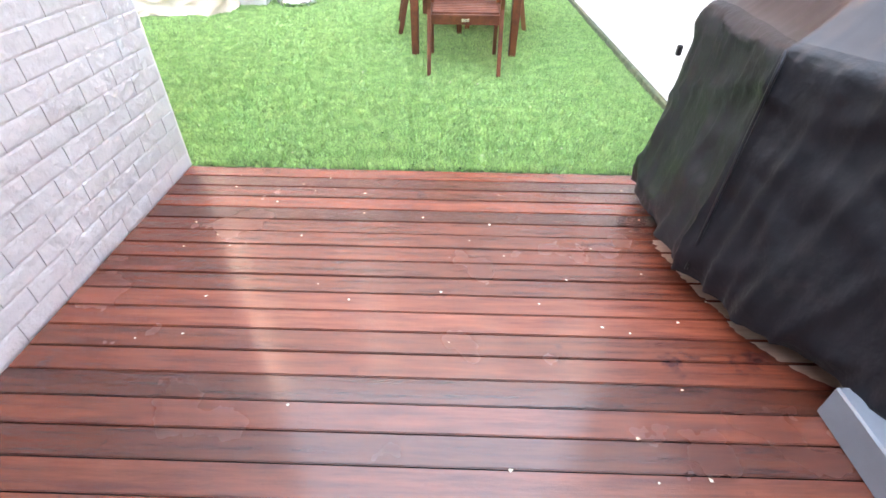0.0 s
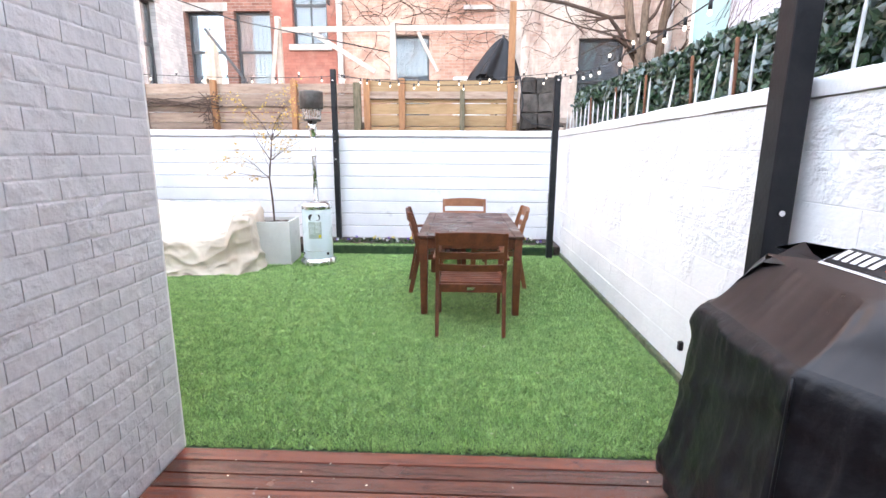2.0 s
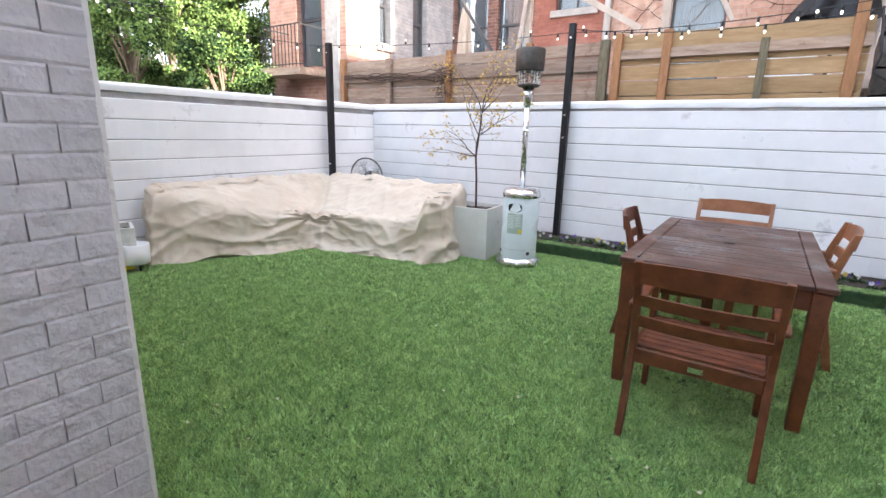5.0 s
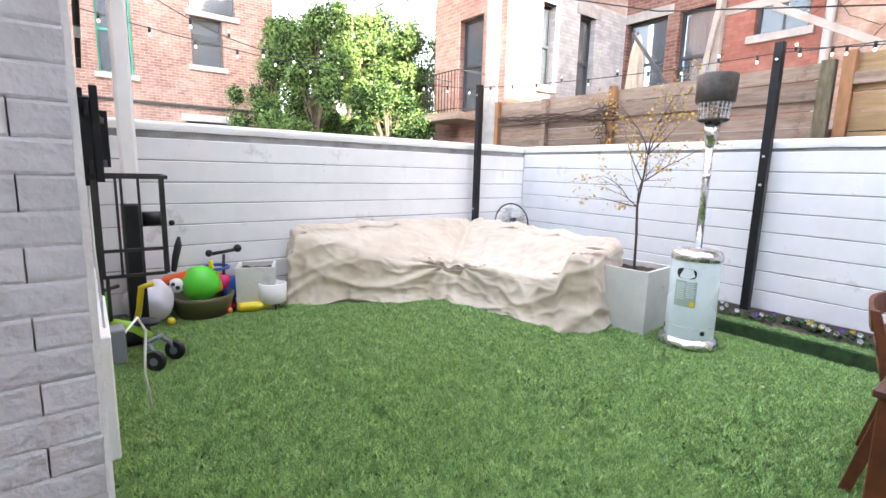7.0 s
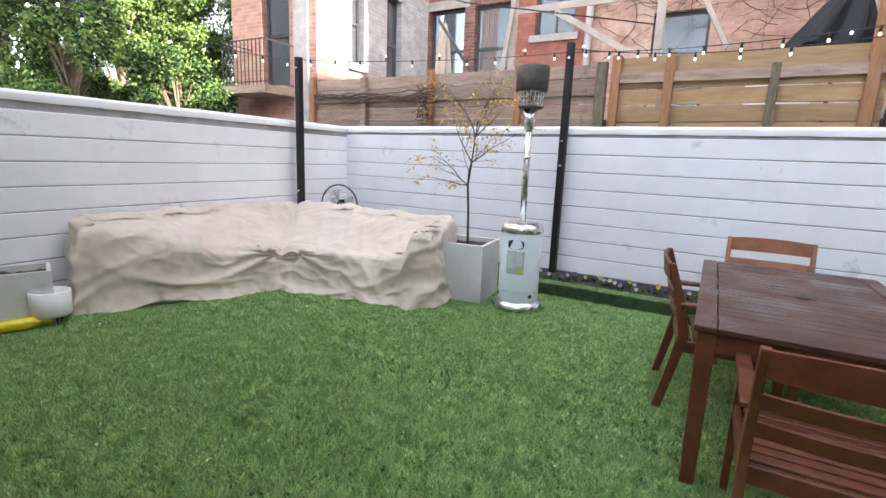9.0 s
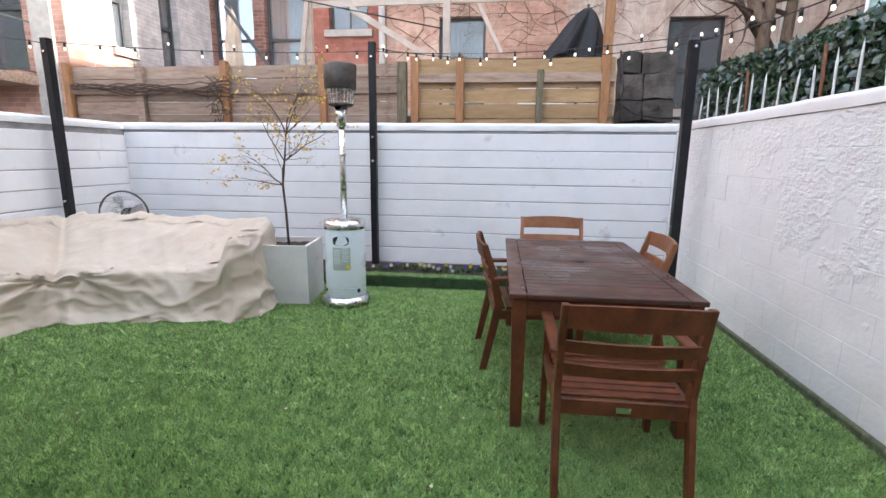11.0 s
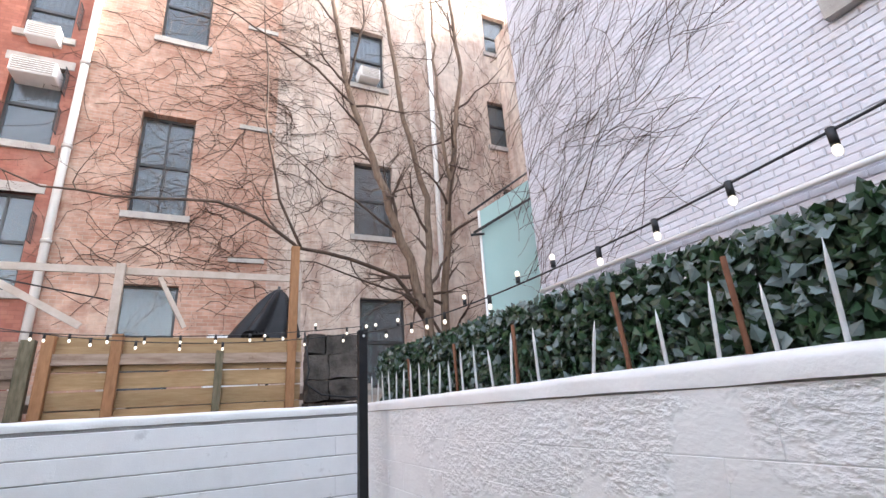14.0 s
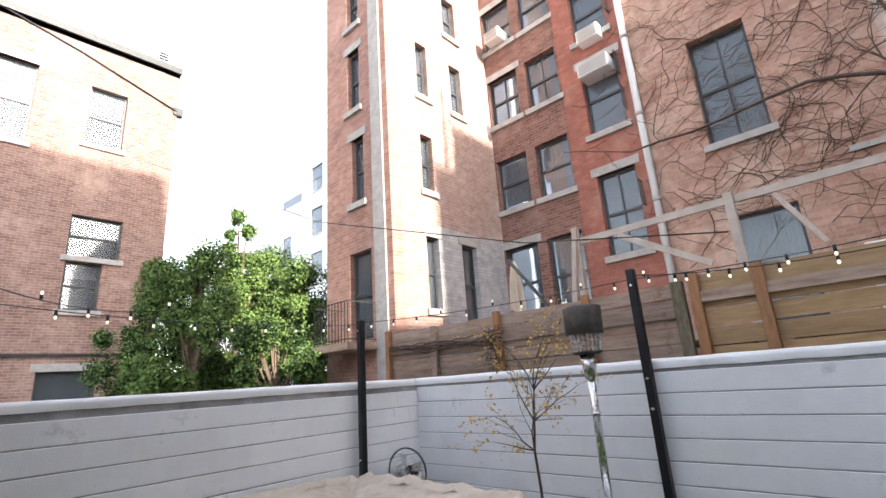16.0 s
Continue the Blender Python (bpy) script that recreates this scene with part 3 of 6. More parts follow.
# whitewashed building
grey = building("building", "whitewashed brick apartment building with dark windows", ORIGIN)
go = [(3.84, 4.86, 5.8, 7.8), (3.72, 4.7, 10.2, 12.1), (3.97, 5.1, 2.2, 4.24), (3.8, 4.8, 14.2, 16.2), (8.05, 8.9, 9.1, 10.7), (9.4, 10.3, 9.1, 10.7), (8.3, 9.2, 5.9, 7.7), (9.8, 10.7, 5.9, 7.7), (8.2, 9.1, 12.6, 14.2), (7.7, 8.5, 2.4, 4.8)]
pierced("wall", "x", FY, 1.9, 14.0, -0.2, TOP, 0.3, go, BR["grey"], grey)
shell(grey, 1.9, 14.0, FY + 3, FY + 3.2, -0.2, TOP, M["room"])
for i, o in enumerate(go):
    window("x", FY, o, grey, lintel=False, curtain=0.5 if i == 1 else 0.0)
# red painted building
red = building("building", "red painted narrow brick building", ORIGIN)
ro = [(-3.18, -2.3, 4.1, 6.0), (-3.16, -2.27, 7.03, 8.85), (-3.18, -2.33, 9.6, 11.05), (-3.2, -2.4, 12.1, 13.6)]
pierced("wall", "x", FY - 0.03, -3.68, -1.95, -0.2, TOP, 0.3, ro, BR["red"], red)
shell(red, -3.68, -1.95, FY + 3, FY + 3.2, -0.2, TOP, M["room"])
for i, o in enumerate(ro):
    window("x", FY - 0.03, o, red, curtain=(0, 0.5, 0.6, 0.5)[i], mullion=i == 0, lintel=i < 3)
# brown brick building
brown = building("building", "brown brick building with paired windows", ORIGIN)
bo = []
for z0, z1 in ((3.0, 4.9), (5.96, 7.4), (8.48, 9.93), (10.9, 12.3), (13.4, 14.8)):
    bo += [(-5.92, -4.95, z0, z1), (-4.68, -3.76, z0, z1)]
pierced("wall", "x", FY, -5.97, -3.68, -0.2, TOP, 0.3, bo, BR["brown"], brown)
shell(brown, -5.97, -3.68, FY + 3, FY + 3.2, -0.2, TOP, M["room"])
for i, o in enumerate(bo):
    window("x", FY, o, brown, curtain=(0, 0.8, 0.9, 0.7, 0, 0.5, 0.6, 0.3, 0.4, 0.5)[i], mullion=i in (4, 5), lintel=i in (0, 4, 6))
# the tower that juts out to the yards
TX, TY, TW = -5.97, 10.65, -8.3
tower = building("building", "tall red brick building with a cream washed side", ORIGIN)
te = [(11.62, 12.0, 8.35, 9.85), (12.85, 13.3, 8.35, 9.8), (11.62, 12.0, 5.9, 7.3), (11.63, 12.02, 3.2, 4.8), (12.8, 13.35, 2.9, 4.8), (12.75, 13.25, 10.7, 11.95), (11.62, 12.0, 12.2, 13.6)]
pierced("wall", "y", TX, TY + 0.3, FY, 5.1, TOP, -0.3, [o for o in te if o[2] > 5], BR["tower_e"], tower)
pierced("wall", "y", TX, 12.02, FY, -0.2, 5.1, -0.3, [o for o in te if o[2] < 5 and o[0] > 12.1], BR["tower_grey"], tower)
pierced("wall", "y", TX, TY + 0.3, 12.02, -0.2, 5.1, -0.3, [o for o in te if o[2] < 5 and o[0] < 12.1], BR["tower_e"], tower)
for o in te:
    window("y", TX, o, tower, out=-1, lintel=o[2] < 4, curtain=0.5 if o[0] < 12 else 0)
ts = [(-7.42, -6.95, 8.1, 9.75), (-7.30, -6.85, 5.7, 7.3), (-7.42, -6.66, 2.66, 4.55), (-7.42, -6.95, 10.5, 11.9), (-7.42, -6.95, 13.0, 14.5)]
pierced("wall", "x", TY, TW, TX, -0.2, TOP, 0.3, ts, BR["tower_s"], tower)
for i, o in enumerate(ts):
    window("x", TY, o, tower, curtain=0 if i == 2 else 0.4, two=True, sill=i != 2, lintel=i != 2)
box_part("pilaster", (-6.52, -6.16, TY - 0.04, TY, -0.2, TOP), M["sill"], tower, label="grey streaked cement pilaster")
shell(tower, TW, TW + 0.3, TY + 0.3, FY + 3, -0.2, TOP, BR["west"])
room(tower, (TW + 0.3, TX - 1.4, TY + 2.4, TY + 2.5, -0.2, TOP))
box_part("balcony", (-7.75, -6.5, TY - 0.75, TY, 2.42, 2.56), M["fence_grey"], tower, label="wooden balcony floor")
for z in (2.62, 3.35):
    bm = bmesh.new()
    beam(bm, (-7.7, TY - 0.7, z), (-6.55, TY - 0.7, z), 0.02, 0.02)
    part("railing", bm, M["iron"], tower, "thin black iron balcony rail")
    for x in (-7.7, -6.55):
        bm = bmesh.new()
        beam(bm, (x, TY - 0.7, z), (x, TY, z), 0.02, 0.02)
        part("railing", bm, M["iron"], tower, "thin black iron balcony rail")
for i in range(12):
    bm = bmesh.new()
    beam(bm, (-7.7 + i * 1.15 / 11, TY - 0.7, 2.56), (-7.7 + i * 1.15 / 11, TY - 0.7, 3.35), 0.014, 0.014)
    part("baluster", bm, M["iron"], tower, "thin black iron bar")
# the west building
west = building("building", "brown brick building with a sunlit upper wall", ORIGIN)
wo = [(6.75, 7.7, 9.2, 11.1), (6.73, 7.98, 5.75, 6.95), (6.75, 7.6, 4.25, 5.6), (4.5, 5.5, 8.75, 11.2), (4.5, 5.3, 3.75, 6.0), (6.5, 7.8, 1.9, 2.65), (1.6, 2.6, 8.75, 11.0), (1.6, 2.5, 4.0, 6.0)]
pierced("wall", "y", -15.0, -8.0, 9.12, -0.2, 12.75, -0.4, wo, BR["west"], west)
for i, o in enumerate(wo):
    window("y", -15.0, o, west, out=-1, lintel=i in (3, 5), curtain=(0.4, 0.0, 0.3, 0.5, 0.5, 0, 0.5, 0.5)[i], two=i != 5, mat="green_trim" if i in (4,) else "window_frame")
shell(west, -25, -15.4, 8.8, 9.12, -0.2, 12.75, BR["red"])
room(west, (-17.2, -17.0, -8, 8.8, -0.2, 12.7))
box_part("cornice", (-15.12, -14.9, -8.0, 9.15, 12.6, 12.82), M["iron"], west, label="dark roof edge")
box_part("band", (-14.98, -14.94, -8.0, 9.12, 3.02, 3.1), M["iron"], west, label="dark cable along the wall")
bm = bmesh.new()
tube(bm, [(-14.96, 3.5, 12.9), (-14.96, 6.4, 12.1), (-14.96, 9.1, 11.15)], 0.025, 6)
part("cable", bm, M["iron"], west, "dark slanting cable on the brick")
box_part("parapet_cap", (-15.14, -14.95, 9.0, 9.3, 11.0, 11.3), M["iron"], west, 0.02, "dark bracket at the corner")
vent = thing("roof_vent", (-15.3, 8.75, 12.75), "slatted pale metal vent standing on the brick roof edge", "vent")
for dy in (-0.32, 0.0):
    box_part("side", (-0.1, 0.1, dy, dy + 0.04, 0, 0.75), M["sill"], vent)
for k in range(6):
    box_part("slat", (-0.08, 0.08, -0.28, 0.0, 0.08 + k * 0.11, 0.13 + k * 0.11), M["box_grey"], vent)
# the east building, close behind the ivy
BXE = 4.2
east = building("building", "lilac white painted brick building", ORIGIN)
eo = [(3.3, 4.83, 3.86, 5.68)]
pierced("wall", "y", BXE + 0.012, -8.0, 7.99, -0.2, 15.4, 0.35, eo, M["east_mortar"], east)
window("y", BXE + 0.012, eo[0], east, out=1, curtain=0, lintel=False, mullion=True)
shell(east, BXE + 0.36, 12.0, 7.7, 7.99, -0.2, 15.4, M["east_brick"])
room(east, (BXE + 1.5, BXE + 1.6, -8, 7.7, -0.2, 15.4))
bm = bmesh.new()
tube(bm, [(4.13, 0.5, 2.8), (4.13, 7.9, 2.8)], 0.022, 8)
part("pipe", bm, M["white"], east, "thin pale pipe along the wall")
# unseen stepped block to the east, added to cast shadow on tower and yard
shade_block = building("building", "unseen stepped block added to shade the tower and yard", ORIGIN)
bm = bmesh.new()
slab(bm, 8.6, 14.0, 12.02, FY - 0.01, -0.2, 13.25)
slab(bm, 8.6, 14.0, 11.28, 12.01, -0.2, 11.95)
slab(bm, 8.6, 14.0, 8.0, 11.27, -0.2, 8.2)
part("wall", bm, BR["grey"], shade_block)
# far pale buildings
far = building("building", "far pale grey building with rows of windows", ORIGIN)
fo = [(-44.0 + 5.5 * i, -41.6 + 5.5 * i, 8.0 + 5.2 * j, 11.2 + 5.2 * j) for i in range(4) for j in range(4)]
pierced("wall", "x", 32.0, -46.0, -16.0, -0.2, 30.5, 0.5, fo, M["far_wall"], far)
for o in fo:
    window("x", 32.0, o, far, lintel=False, curtain=0.5)
room(far, (-46, -16, 34, 34.2, -0.2, 30))
far2 = building("building", "distant low pale building", ORIGIN)
fo2 = [(-74.0 + 5 * i, -71.8 + 5 * i, 8.0 + 5.0 * j, 11 + 5.0 * j) for i in range(5) for j in range(3)]
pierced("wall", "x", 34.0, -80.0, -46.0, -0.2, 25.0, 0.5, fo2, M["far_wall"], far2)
for o in fo2:
    window("x", 34.0, o, far2, lintel=False)
room(far2, (-80, -46, 36, 36.2, -0.2, 24))
box_part("roof_plant", (-56, -50, 35, 38, 25.0, 27.0), M["box_grey"], far2)

# white drainpipe, air conditioners
for x0, x1 in ((-1.98, -2.15),):
    dp = thing("drainpipe", (x0, FY - 0.1, 0), "white painted drainpipe on the red facade", "drainpipe")
    bm = bmesh.new()
    tube(bm, [(0, 0, 2.2), (0, 0, TOP)], 0.075, 10)
    part("pipe", bm, M["white"], dp)
    bm = bmesh.new()
    for z in range(3, 19, 2):
        tube(bm, [(0, 0, z), (0, 0, z + 0.08)], 0.09, 10)
    part("clamp", bm, M["sill"], dp)
dp = thing("drainpipe", (6.1, FY - 0.1, 0), "white painted drainpipe on the whitewashed facade", "drainpipe")
bm = bmesh.new()
tube(bm, [(0, 0, 2.2), (0, 0, TOP)], 0.07, 10)
part("pipe", bm, M["white"], dp)


def air_conditioner(x, z, y=FY, w=0.55):
    a = thing("air_conditioner", (x, y, z), "white window air conditioner below a sash", "air conditioner", "air conditioners on the facades")
    box_part("case", (-w / 2, w / 2, -0.35, 0.16, 0, 0.34), M["white"], a, 0.02)
    bm = bmesh.new()
    for i in range(6):
        slab(bm, -w / 2 + 0.04, w / 2 - 0.04, -0.365, -0.351, 0.04 + i * 0.05, 0.06 + i * 0.05)
    part("grille", bm, M["sill"], a)


air_conditioner(-2.72, 9.32)
air_conditioner(-2.72, 8.42, w=0.75)
air_conditioner(4.2, 10.25)
air_conditioner(-5.4, 10.95, w=0.5)
air_conditioner(-2.75, 11.85)
# iron guards beside the red windows
for z in (5.0, 7.3, 8.2, 9.9):
    gd = thing("window_guard", (-2.22, FY - 0.03, z), "small black iron window guard", "window guard", "iron guards beside the red windows")
    for i in range(4):
        bm = bmesh.new()
        beam(bm, (0.0, -0.02 - 0.07 * i, 0), (0.0, -0.02 - 0.07 * i, 0.55), 0.012, 0.012)
        part("bar", bm, M["iron"], gd)
    for zz in (0, 0.55):
        bm = bmesh.new()
        beam(bm, (0, 0, zz), (0, -0.25, zz), 0.015, 0.015)
        part("rail", bm, M["iron"], gd)
# roof slabs out of view, added to keep sky light out of the rooms
for b, x0, x1 in ((pink, -1.95, 1.9), (grey, 1.9, 14.0), (red, -3.68, -1.95), (brown, -5.97, -3.68)):
    box_part("roof", (x0, x1, FY, FY + 3.2, TOP, TOP + 0.3), M["sill"], b)
box_part("roof", (TW, TX, TY, FY + 3.2, TOP, TOP + 0.3), M["sill"], tower)
box_part("roof", (-25, -15, -8, 9.12, 12.45, 12.6), M["sill"], west)
box_part("roof", (BXE, 12, -8, 7.99, 15.4, 15.7), M["sill"], east)

# ---- fence behind the north wall ----
FNY = 9.9
fence_z = 1.2


def board_run(name, x0, x1, mat, label, rows, group):
    f = thing(name, (0, 0, 0), label, "fence", group)
    for z0, z1 in rows:
        bm = bmesh.new()
        slab(bm, x0, x1, FNY, FNY + 0.03, z0, z1)
        for v in bm.verts:
            v.co.z += rng.uniform(-0.006, 0.006)
            v.co.y += rng.uniform(-0.004, 0.004)
        part("board", bm, M[mat], f)
    return f


rows_a = [(1.20, 1.33), (1.34, 1.47), (1.485, 1.615), (1.63, 1.76), (1.775, 1.925), (1.94, 2.085), (2.105, 2.245), (2.255, 2.385), (2.395, 2.55)]
f1 = board_run("fence", -5.28, -2.98, "fence_grey", "weathered horizontal board fence with a trained vine", rows_a, "board fence bays")
f2 = board_run("fence", -2.96, -0.66, "fence_grey", "weathered horizontal board fence", rows_a, "board fence bays")
f3 = board_run("fence", -0.5, 1.98, "fence", "golden pine board fence with gaps between the boards", [(1.20, 1.36), (1.375, 1.53), (1.545, 1.70), (1.72, 1.875), (1.89, 2.055), (2.075, 2.235), (2.25, 2.42), (2.425, 2.6)], "board fence bays")


def fence_post(f, x, z1, mat, w=0.09, y=FNY - 0.045, z0=1.0):
    bm = bmesh.new()
    slab(bm, x - w / 2, x + w / 2, y - 0.045, y + 0.04, z0, z1)
    bevel(bm, 0.006)
    part("post", bm, M[mat], f)


for x in (-5.27, -2.99):
    fence_post(f1, x, 2.6, "fence_post")
fence_post(f1, -4.2, 2.55, "fence_grey", 0.1)
fence_post(f2, -1.66, 2.6, "fence_post")
fence_post(f2, -0.62, 2.56, "old_wood", 0.12)
for x, m_ in ((-0.46, "fence_post"), (0.11, "fence_post")):
    fence_post(f3, x, 2.62, m_, 0.1)
fence_post(f3, 1.09, 2.45, "old_wood", 0.08)
fence_post(f3, 1.86, 3.75, "fence_post", 0.1)
bm = bmesh.new()
slab(bm, -0.5, 1.98, FNY - 0.075, FNY - 0.046 + 0.04, 2.31, 2.42)
part("rail", bm, M["fence_grey"], f3, "weathered grey rail")
bm = bmesh.new()
slab(bm, -5.28, -0.62, FNY - 0.05, FNY - 0.006, 2.19, 2.27)
part("rail", bm, M["fence_grey"], f2, "weathered grey rail")
# bare vine along the fence
vine = thing("vine", (-5.2, FNY - 0.1, 2.28), "bare woody vine trained along the weathered fence", "vine")
bm = bmesh.new()
for k in range(7):
    p, pts = Vector((0, 0, rng.uniform(-0.03, 0.03))), []
    for i in range(24):
        pts.append(p.copy())
        p = p + Vector((0.1, rng.uniform(-0.01, 0.01), rng.uniform(-0.025, 0.024)))
        p.y = min(0.02, max(-0.05, p.y))
    tube(bm, pts, 0.009, 5)
for k in range(45):
    p = Vector((2.15 + rng.gauss(0, 0.06), rng.uniform(-0.08, 0.0), rng.uniform(-0.45, 0.08)))
    q = p + Vector((rng.gauss(0, 0.08), rng.uniform(-0.04, 0.0), rng.gauss(0, 0.12)))
    tube(bm, [p, (p + q) / 2 + Vector((rng.gauss(0, 0.02), 0, rng.gauss(0, 0.02))), q], 0.006, 4)
part("stem", bm, M["twig"], vine)

# ---- rubble pier beside the fence ----
pier = thing("stone_pier", (2.36, 10.0, 1.2), "dark weathered rubble stone pier beside the fence", "stone pier")
z = 0.0
for row, h in enumerate((0.3, 0.34, 0.26, 0.3, 0.24)):
    xs = [-0.31, -0.31 + rng.uniform(0.2, 0.4), 0.31]
    for a, b in zip(xs, xs[1:]):
        bm = bmesh.new()
        slab(bm, a + 0.008, b - 0.008, -0.16, 0.2, z + 0.008, z + h - 0.008)
        bmesh.ops.subdivide_edges(bm, edges=bm.edges[:], cuts=3, use_grid_fill=True)
        for v in bm.verts:
            v.co += noise.noise_vector(v.co * 6 + Vector((row * 3, a, 0))) * 0.03
        part("stone", bm, M["stone"], pier)
    z += h
bm = bmesh.new()
tube(bm, [(-0.36, -0.2, 1.45), (-0.3, -0.22, 1.0), (-0.33, -0.22, 0.85), (-0.15, -0.24, 0.72), (0.15, -0.24, 0.68), (0.36, -0.22, 0.68)], 0.012, 6)
part("cable", bm, M["rubber"], pier, "loose black cable")

# ---- lumber frame of the neighbour's deck ----
fr = thing("pergola_frame", (0, 11.5, 0), "pale weathered lumber frame over the next yard", "pergola")
for x, z0, z1, w in ((-2.46, 1.0, 3.98, 0.1), (-0.25, 1.0, 3.86, 0.11), (2.14, 1.0, 3.86, 0.1)):
    box_part("post", (x - w / 2, x + w / 2, -0.05, 0.05, z0, z1), M["lumber"], fr, 0.004)
for a, b, w, h in (((-2.45, 0.06, 3.76), (2.18, 0.06, 3.8), 0.04, 0.1), ((-1.78, 0, 3.68), (-0.62, 0.1, 3.0), 0.04, 0.09), ((0.23, 0, 3.7), (0.6, 0.1, 3.0), 0.04, 0.06), ((-2.6, -0.1, 2.7), (-2.42, -0.1, 3.95), 0.04, 0.07)):
    bm = bmesh.new()
    beam(bm, a, b, w, h)
    part("beam", bm, M["lumber"], fr)
dk = thing("neighbour_deck", (0, 12.5, 0), "raised wooden deck of the next yard", "deck")
box_part("deck_floor", (-5.0, 3.2, -1.5, 1.6, 2.0, 2.1), M["lumber"], dk)
for x in (-4.8, 0, 3):
    box_part("post", (x, x + 0.1, -1.4, -1.3, -0.2, 2.0), M["lumber"], dk)
# the things on it
bench = thing("white_box", (1.2, 11.9, 2.1), "white plastic storage box on the next deck", "box")
box_part("case", (-0.3, 0.45, -0.2, 0.2, 0, 0.82), M["white"], bench, 0.02)


def umbrella(loc, mat, label, h, r, lean=0.0, drape=0.0):
    u = thing("closed_umbrella", loc, label, "umbrella")
    bm = bmesh.new()
    tube(bm, [(0, 0, -1.0), (lean * 0.5, 0, h * 0.5), (lean, 0, h + 0.05)], 0.022, 8)
    part("pole", bm, M["window_frame"], u)
    bm = bmesh.new()
    n, rings = 36, []
    for i in range(13):
        t = i / 12
        z = h - t * h * 0.95
        rr = r * (0.12 + 1.1 * t ** 0.7 - (0.45 * t if not drape else 0))
        rings.append([bm.verts.new((lean * (1 - t) - drape * t + rr * (1 + 0.28 * math.sin(a * 6 + t * 2)) * math.cos(a), rr * (1 + 0.28 * math.sin(a * 6 + t * 2)) * math.sin(a) * 0.7, z + (0.12 * math.sin(a * 3 + 1) if i == 12 else 0))) for a in (2 * math.pi * k / n for k in range(n))])
    for r0, r1 in zip(rings, rings[1:]):
        for k in range(n):
            bm.faces.new((r0[k], r0[(k + 1) % n], r1[(k + 1) % n], r1[k])).smooth = True
    bm.faces.new(rings[0])
    part("canopy", bm, mat, u)
    return u


u1 = umbrella((-4.05, 12.0, 2.75), M["pink_cloth"], "closed beige patio umbrella on the next deck", 1.1, 0.2, 0.0)
bm = bmesh.new()
beam(bm, (-0.05, -0.1, 1.12), (0.72, -0.1, 0.1), 0.05, 0.05)
part("arm", bm, M["window_frame"], u1, "dark slanting umbrella arm")
u2 = umbrella((1.72, 11.3, 2.72), M["grill"], "closed black patio umbrella hung from a lumber post", 0.82, 0.34, 0.12, 0.06)

# ---- bare tree ----
tree = thing("bare_tree", (5.0, 12.0, 0), "leafless many-stemmed tree with spreading branches behind the ivy", "tree")
bmT, bmB = bmesh.new(), bmesh.new()
R2 = random.Random(11)


def twigs(p, d, r, length, depth):
    pts, rad = [p.copy()], [r]
    n = 5
    for i in range(n):
        d = (d + Vector((R2.gauss(0, 0.16), R2.gauss(0, 0.16), R2.gauss(0.03, 0.12)))).normalized()
        p = p + d * length / n
        pts.append(p.copy())
        rad.append(r * (1 - 0.75 * (i + 1) / n))
        if depth > 0 and i > 0 and R2.random() < 0.85:
            k = Vector((R2.gauss(0, 1), R2.gauss(0, 0.6), R2.gauss(0.1, 0.8))).normalized()
            twigs(p.copy(), (d + k * 0.9).normalized(), rad[-1] * 0.75, length * R2.uniform(0.45, 0.75), depth - 1)
    tube(bmB, pts, rad, 5 if r > 0.02 else 3, caps=False)


def limb(pts, r0, r1, step=0.8, depth=2, side=1.3, big=True):
    pts = [Vector(p) - Vector((5.0, 12.0, 0)) for p in pts]
    fine = []
    for a, b in zip(pts, pts[1:]):
        k = max(2, int((b - a).length / 0.35))
        for i in range(k):
            fine.append(a.lerp(b, i / k) + Vector((R2.gauss(0, 0.02), R2.gauss(0, 0.02), R2.gauss(0, 0.02))))
    fine.append(pts[-1])
    n = len(fine)
    tube(bmT if big else bmB, fine, [(0.8 if big else 0.7) * (r0 + (r1 - r0) * i / (n - 1)) for i in range(n)], 9 if big else 6)
    for i in range(2, n):
        if R2.random() < step * 0.5:
            d = (fine[i] - fine[i - 1]).normalized()
            k = Vector((R2.gauss(0, 1), R2.gauss(0, 0.7), R2.gauss(0.1, 0.7))).normalized()
            twigs(fine[i], (d * 0.4 + k).normalized(), max(0.006, (r0 + (r1 - r0) * i / n) * 0.4), side * R2.uniform(0.5, 1.2), depth)


limb([(4.9, 12, -0.2), (4.7, 12, 2.4), (4.55, 12, 3.4), (3.9, 12, 5.45), (3.35, 12.1, 7.2), (3.05, 12.1, 8.2), (2.7, 12, 10.3), (2.4, 12, 13)], 0.15, 0.03)
limb([(4.62, 12, 3.2), (4.75, 12.1, 5.0), (4.78, 12.2, 5.9), (4.3, 12.1, 7.6), (3.9, 12, 10.3), (3.8, 12, 12.5)], 0.10, 0.03)
limb([(5.2, 12.3, -0.2), (5.08, 12.3, 3.3), (5.34, 12.2, 6.1), (5.85, 12.2, 9.4), (5.65, 12.2, 12.5)], 0.13, 0.04)
limb([(5.34, 12.2, 6.0), (5.1, 12, 8.2), (5.0, 11.9, 11.5)], 0.06, 0.02)
limb([(4.6, 12, 3.15), (3.9, 11.8, 4.06), (3.0, 11.6, 4.2), (2.17, 11.5, 4.32), (1.5, 11.4, 4.7), (0.89, 11.4, 4.92), (-0.47, 11.4, 4.86), (-1.3, 11.4, 4.86), (-2.4, 11.4, 5.3)], 0.06, 0.012, 0.9, 2, 1.2, False)
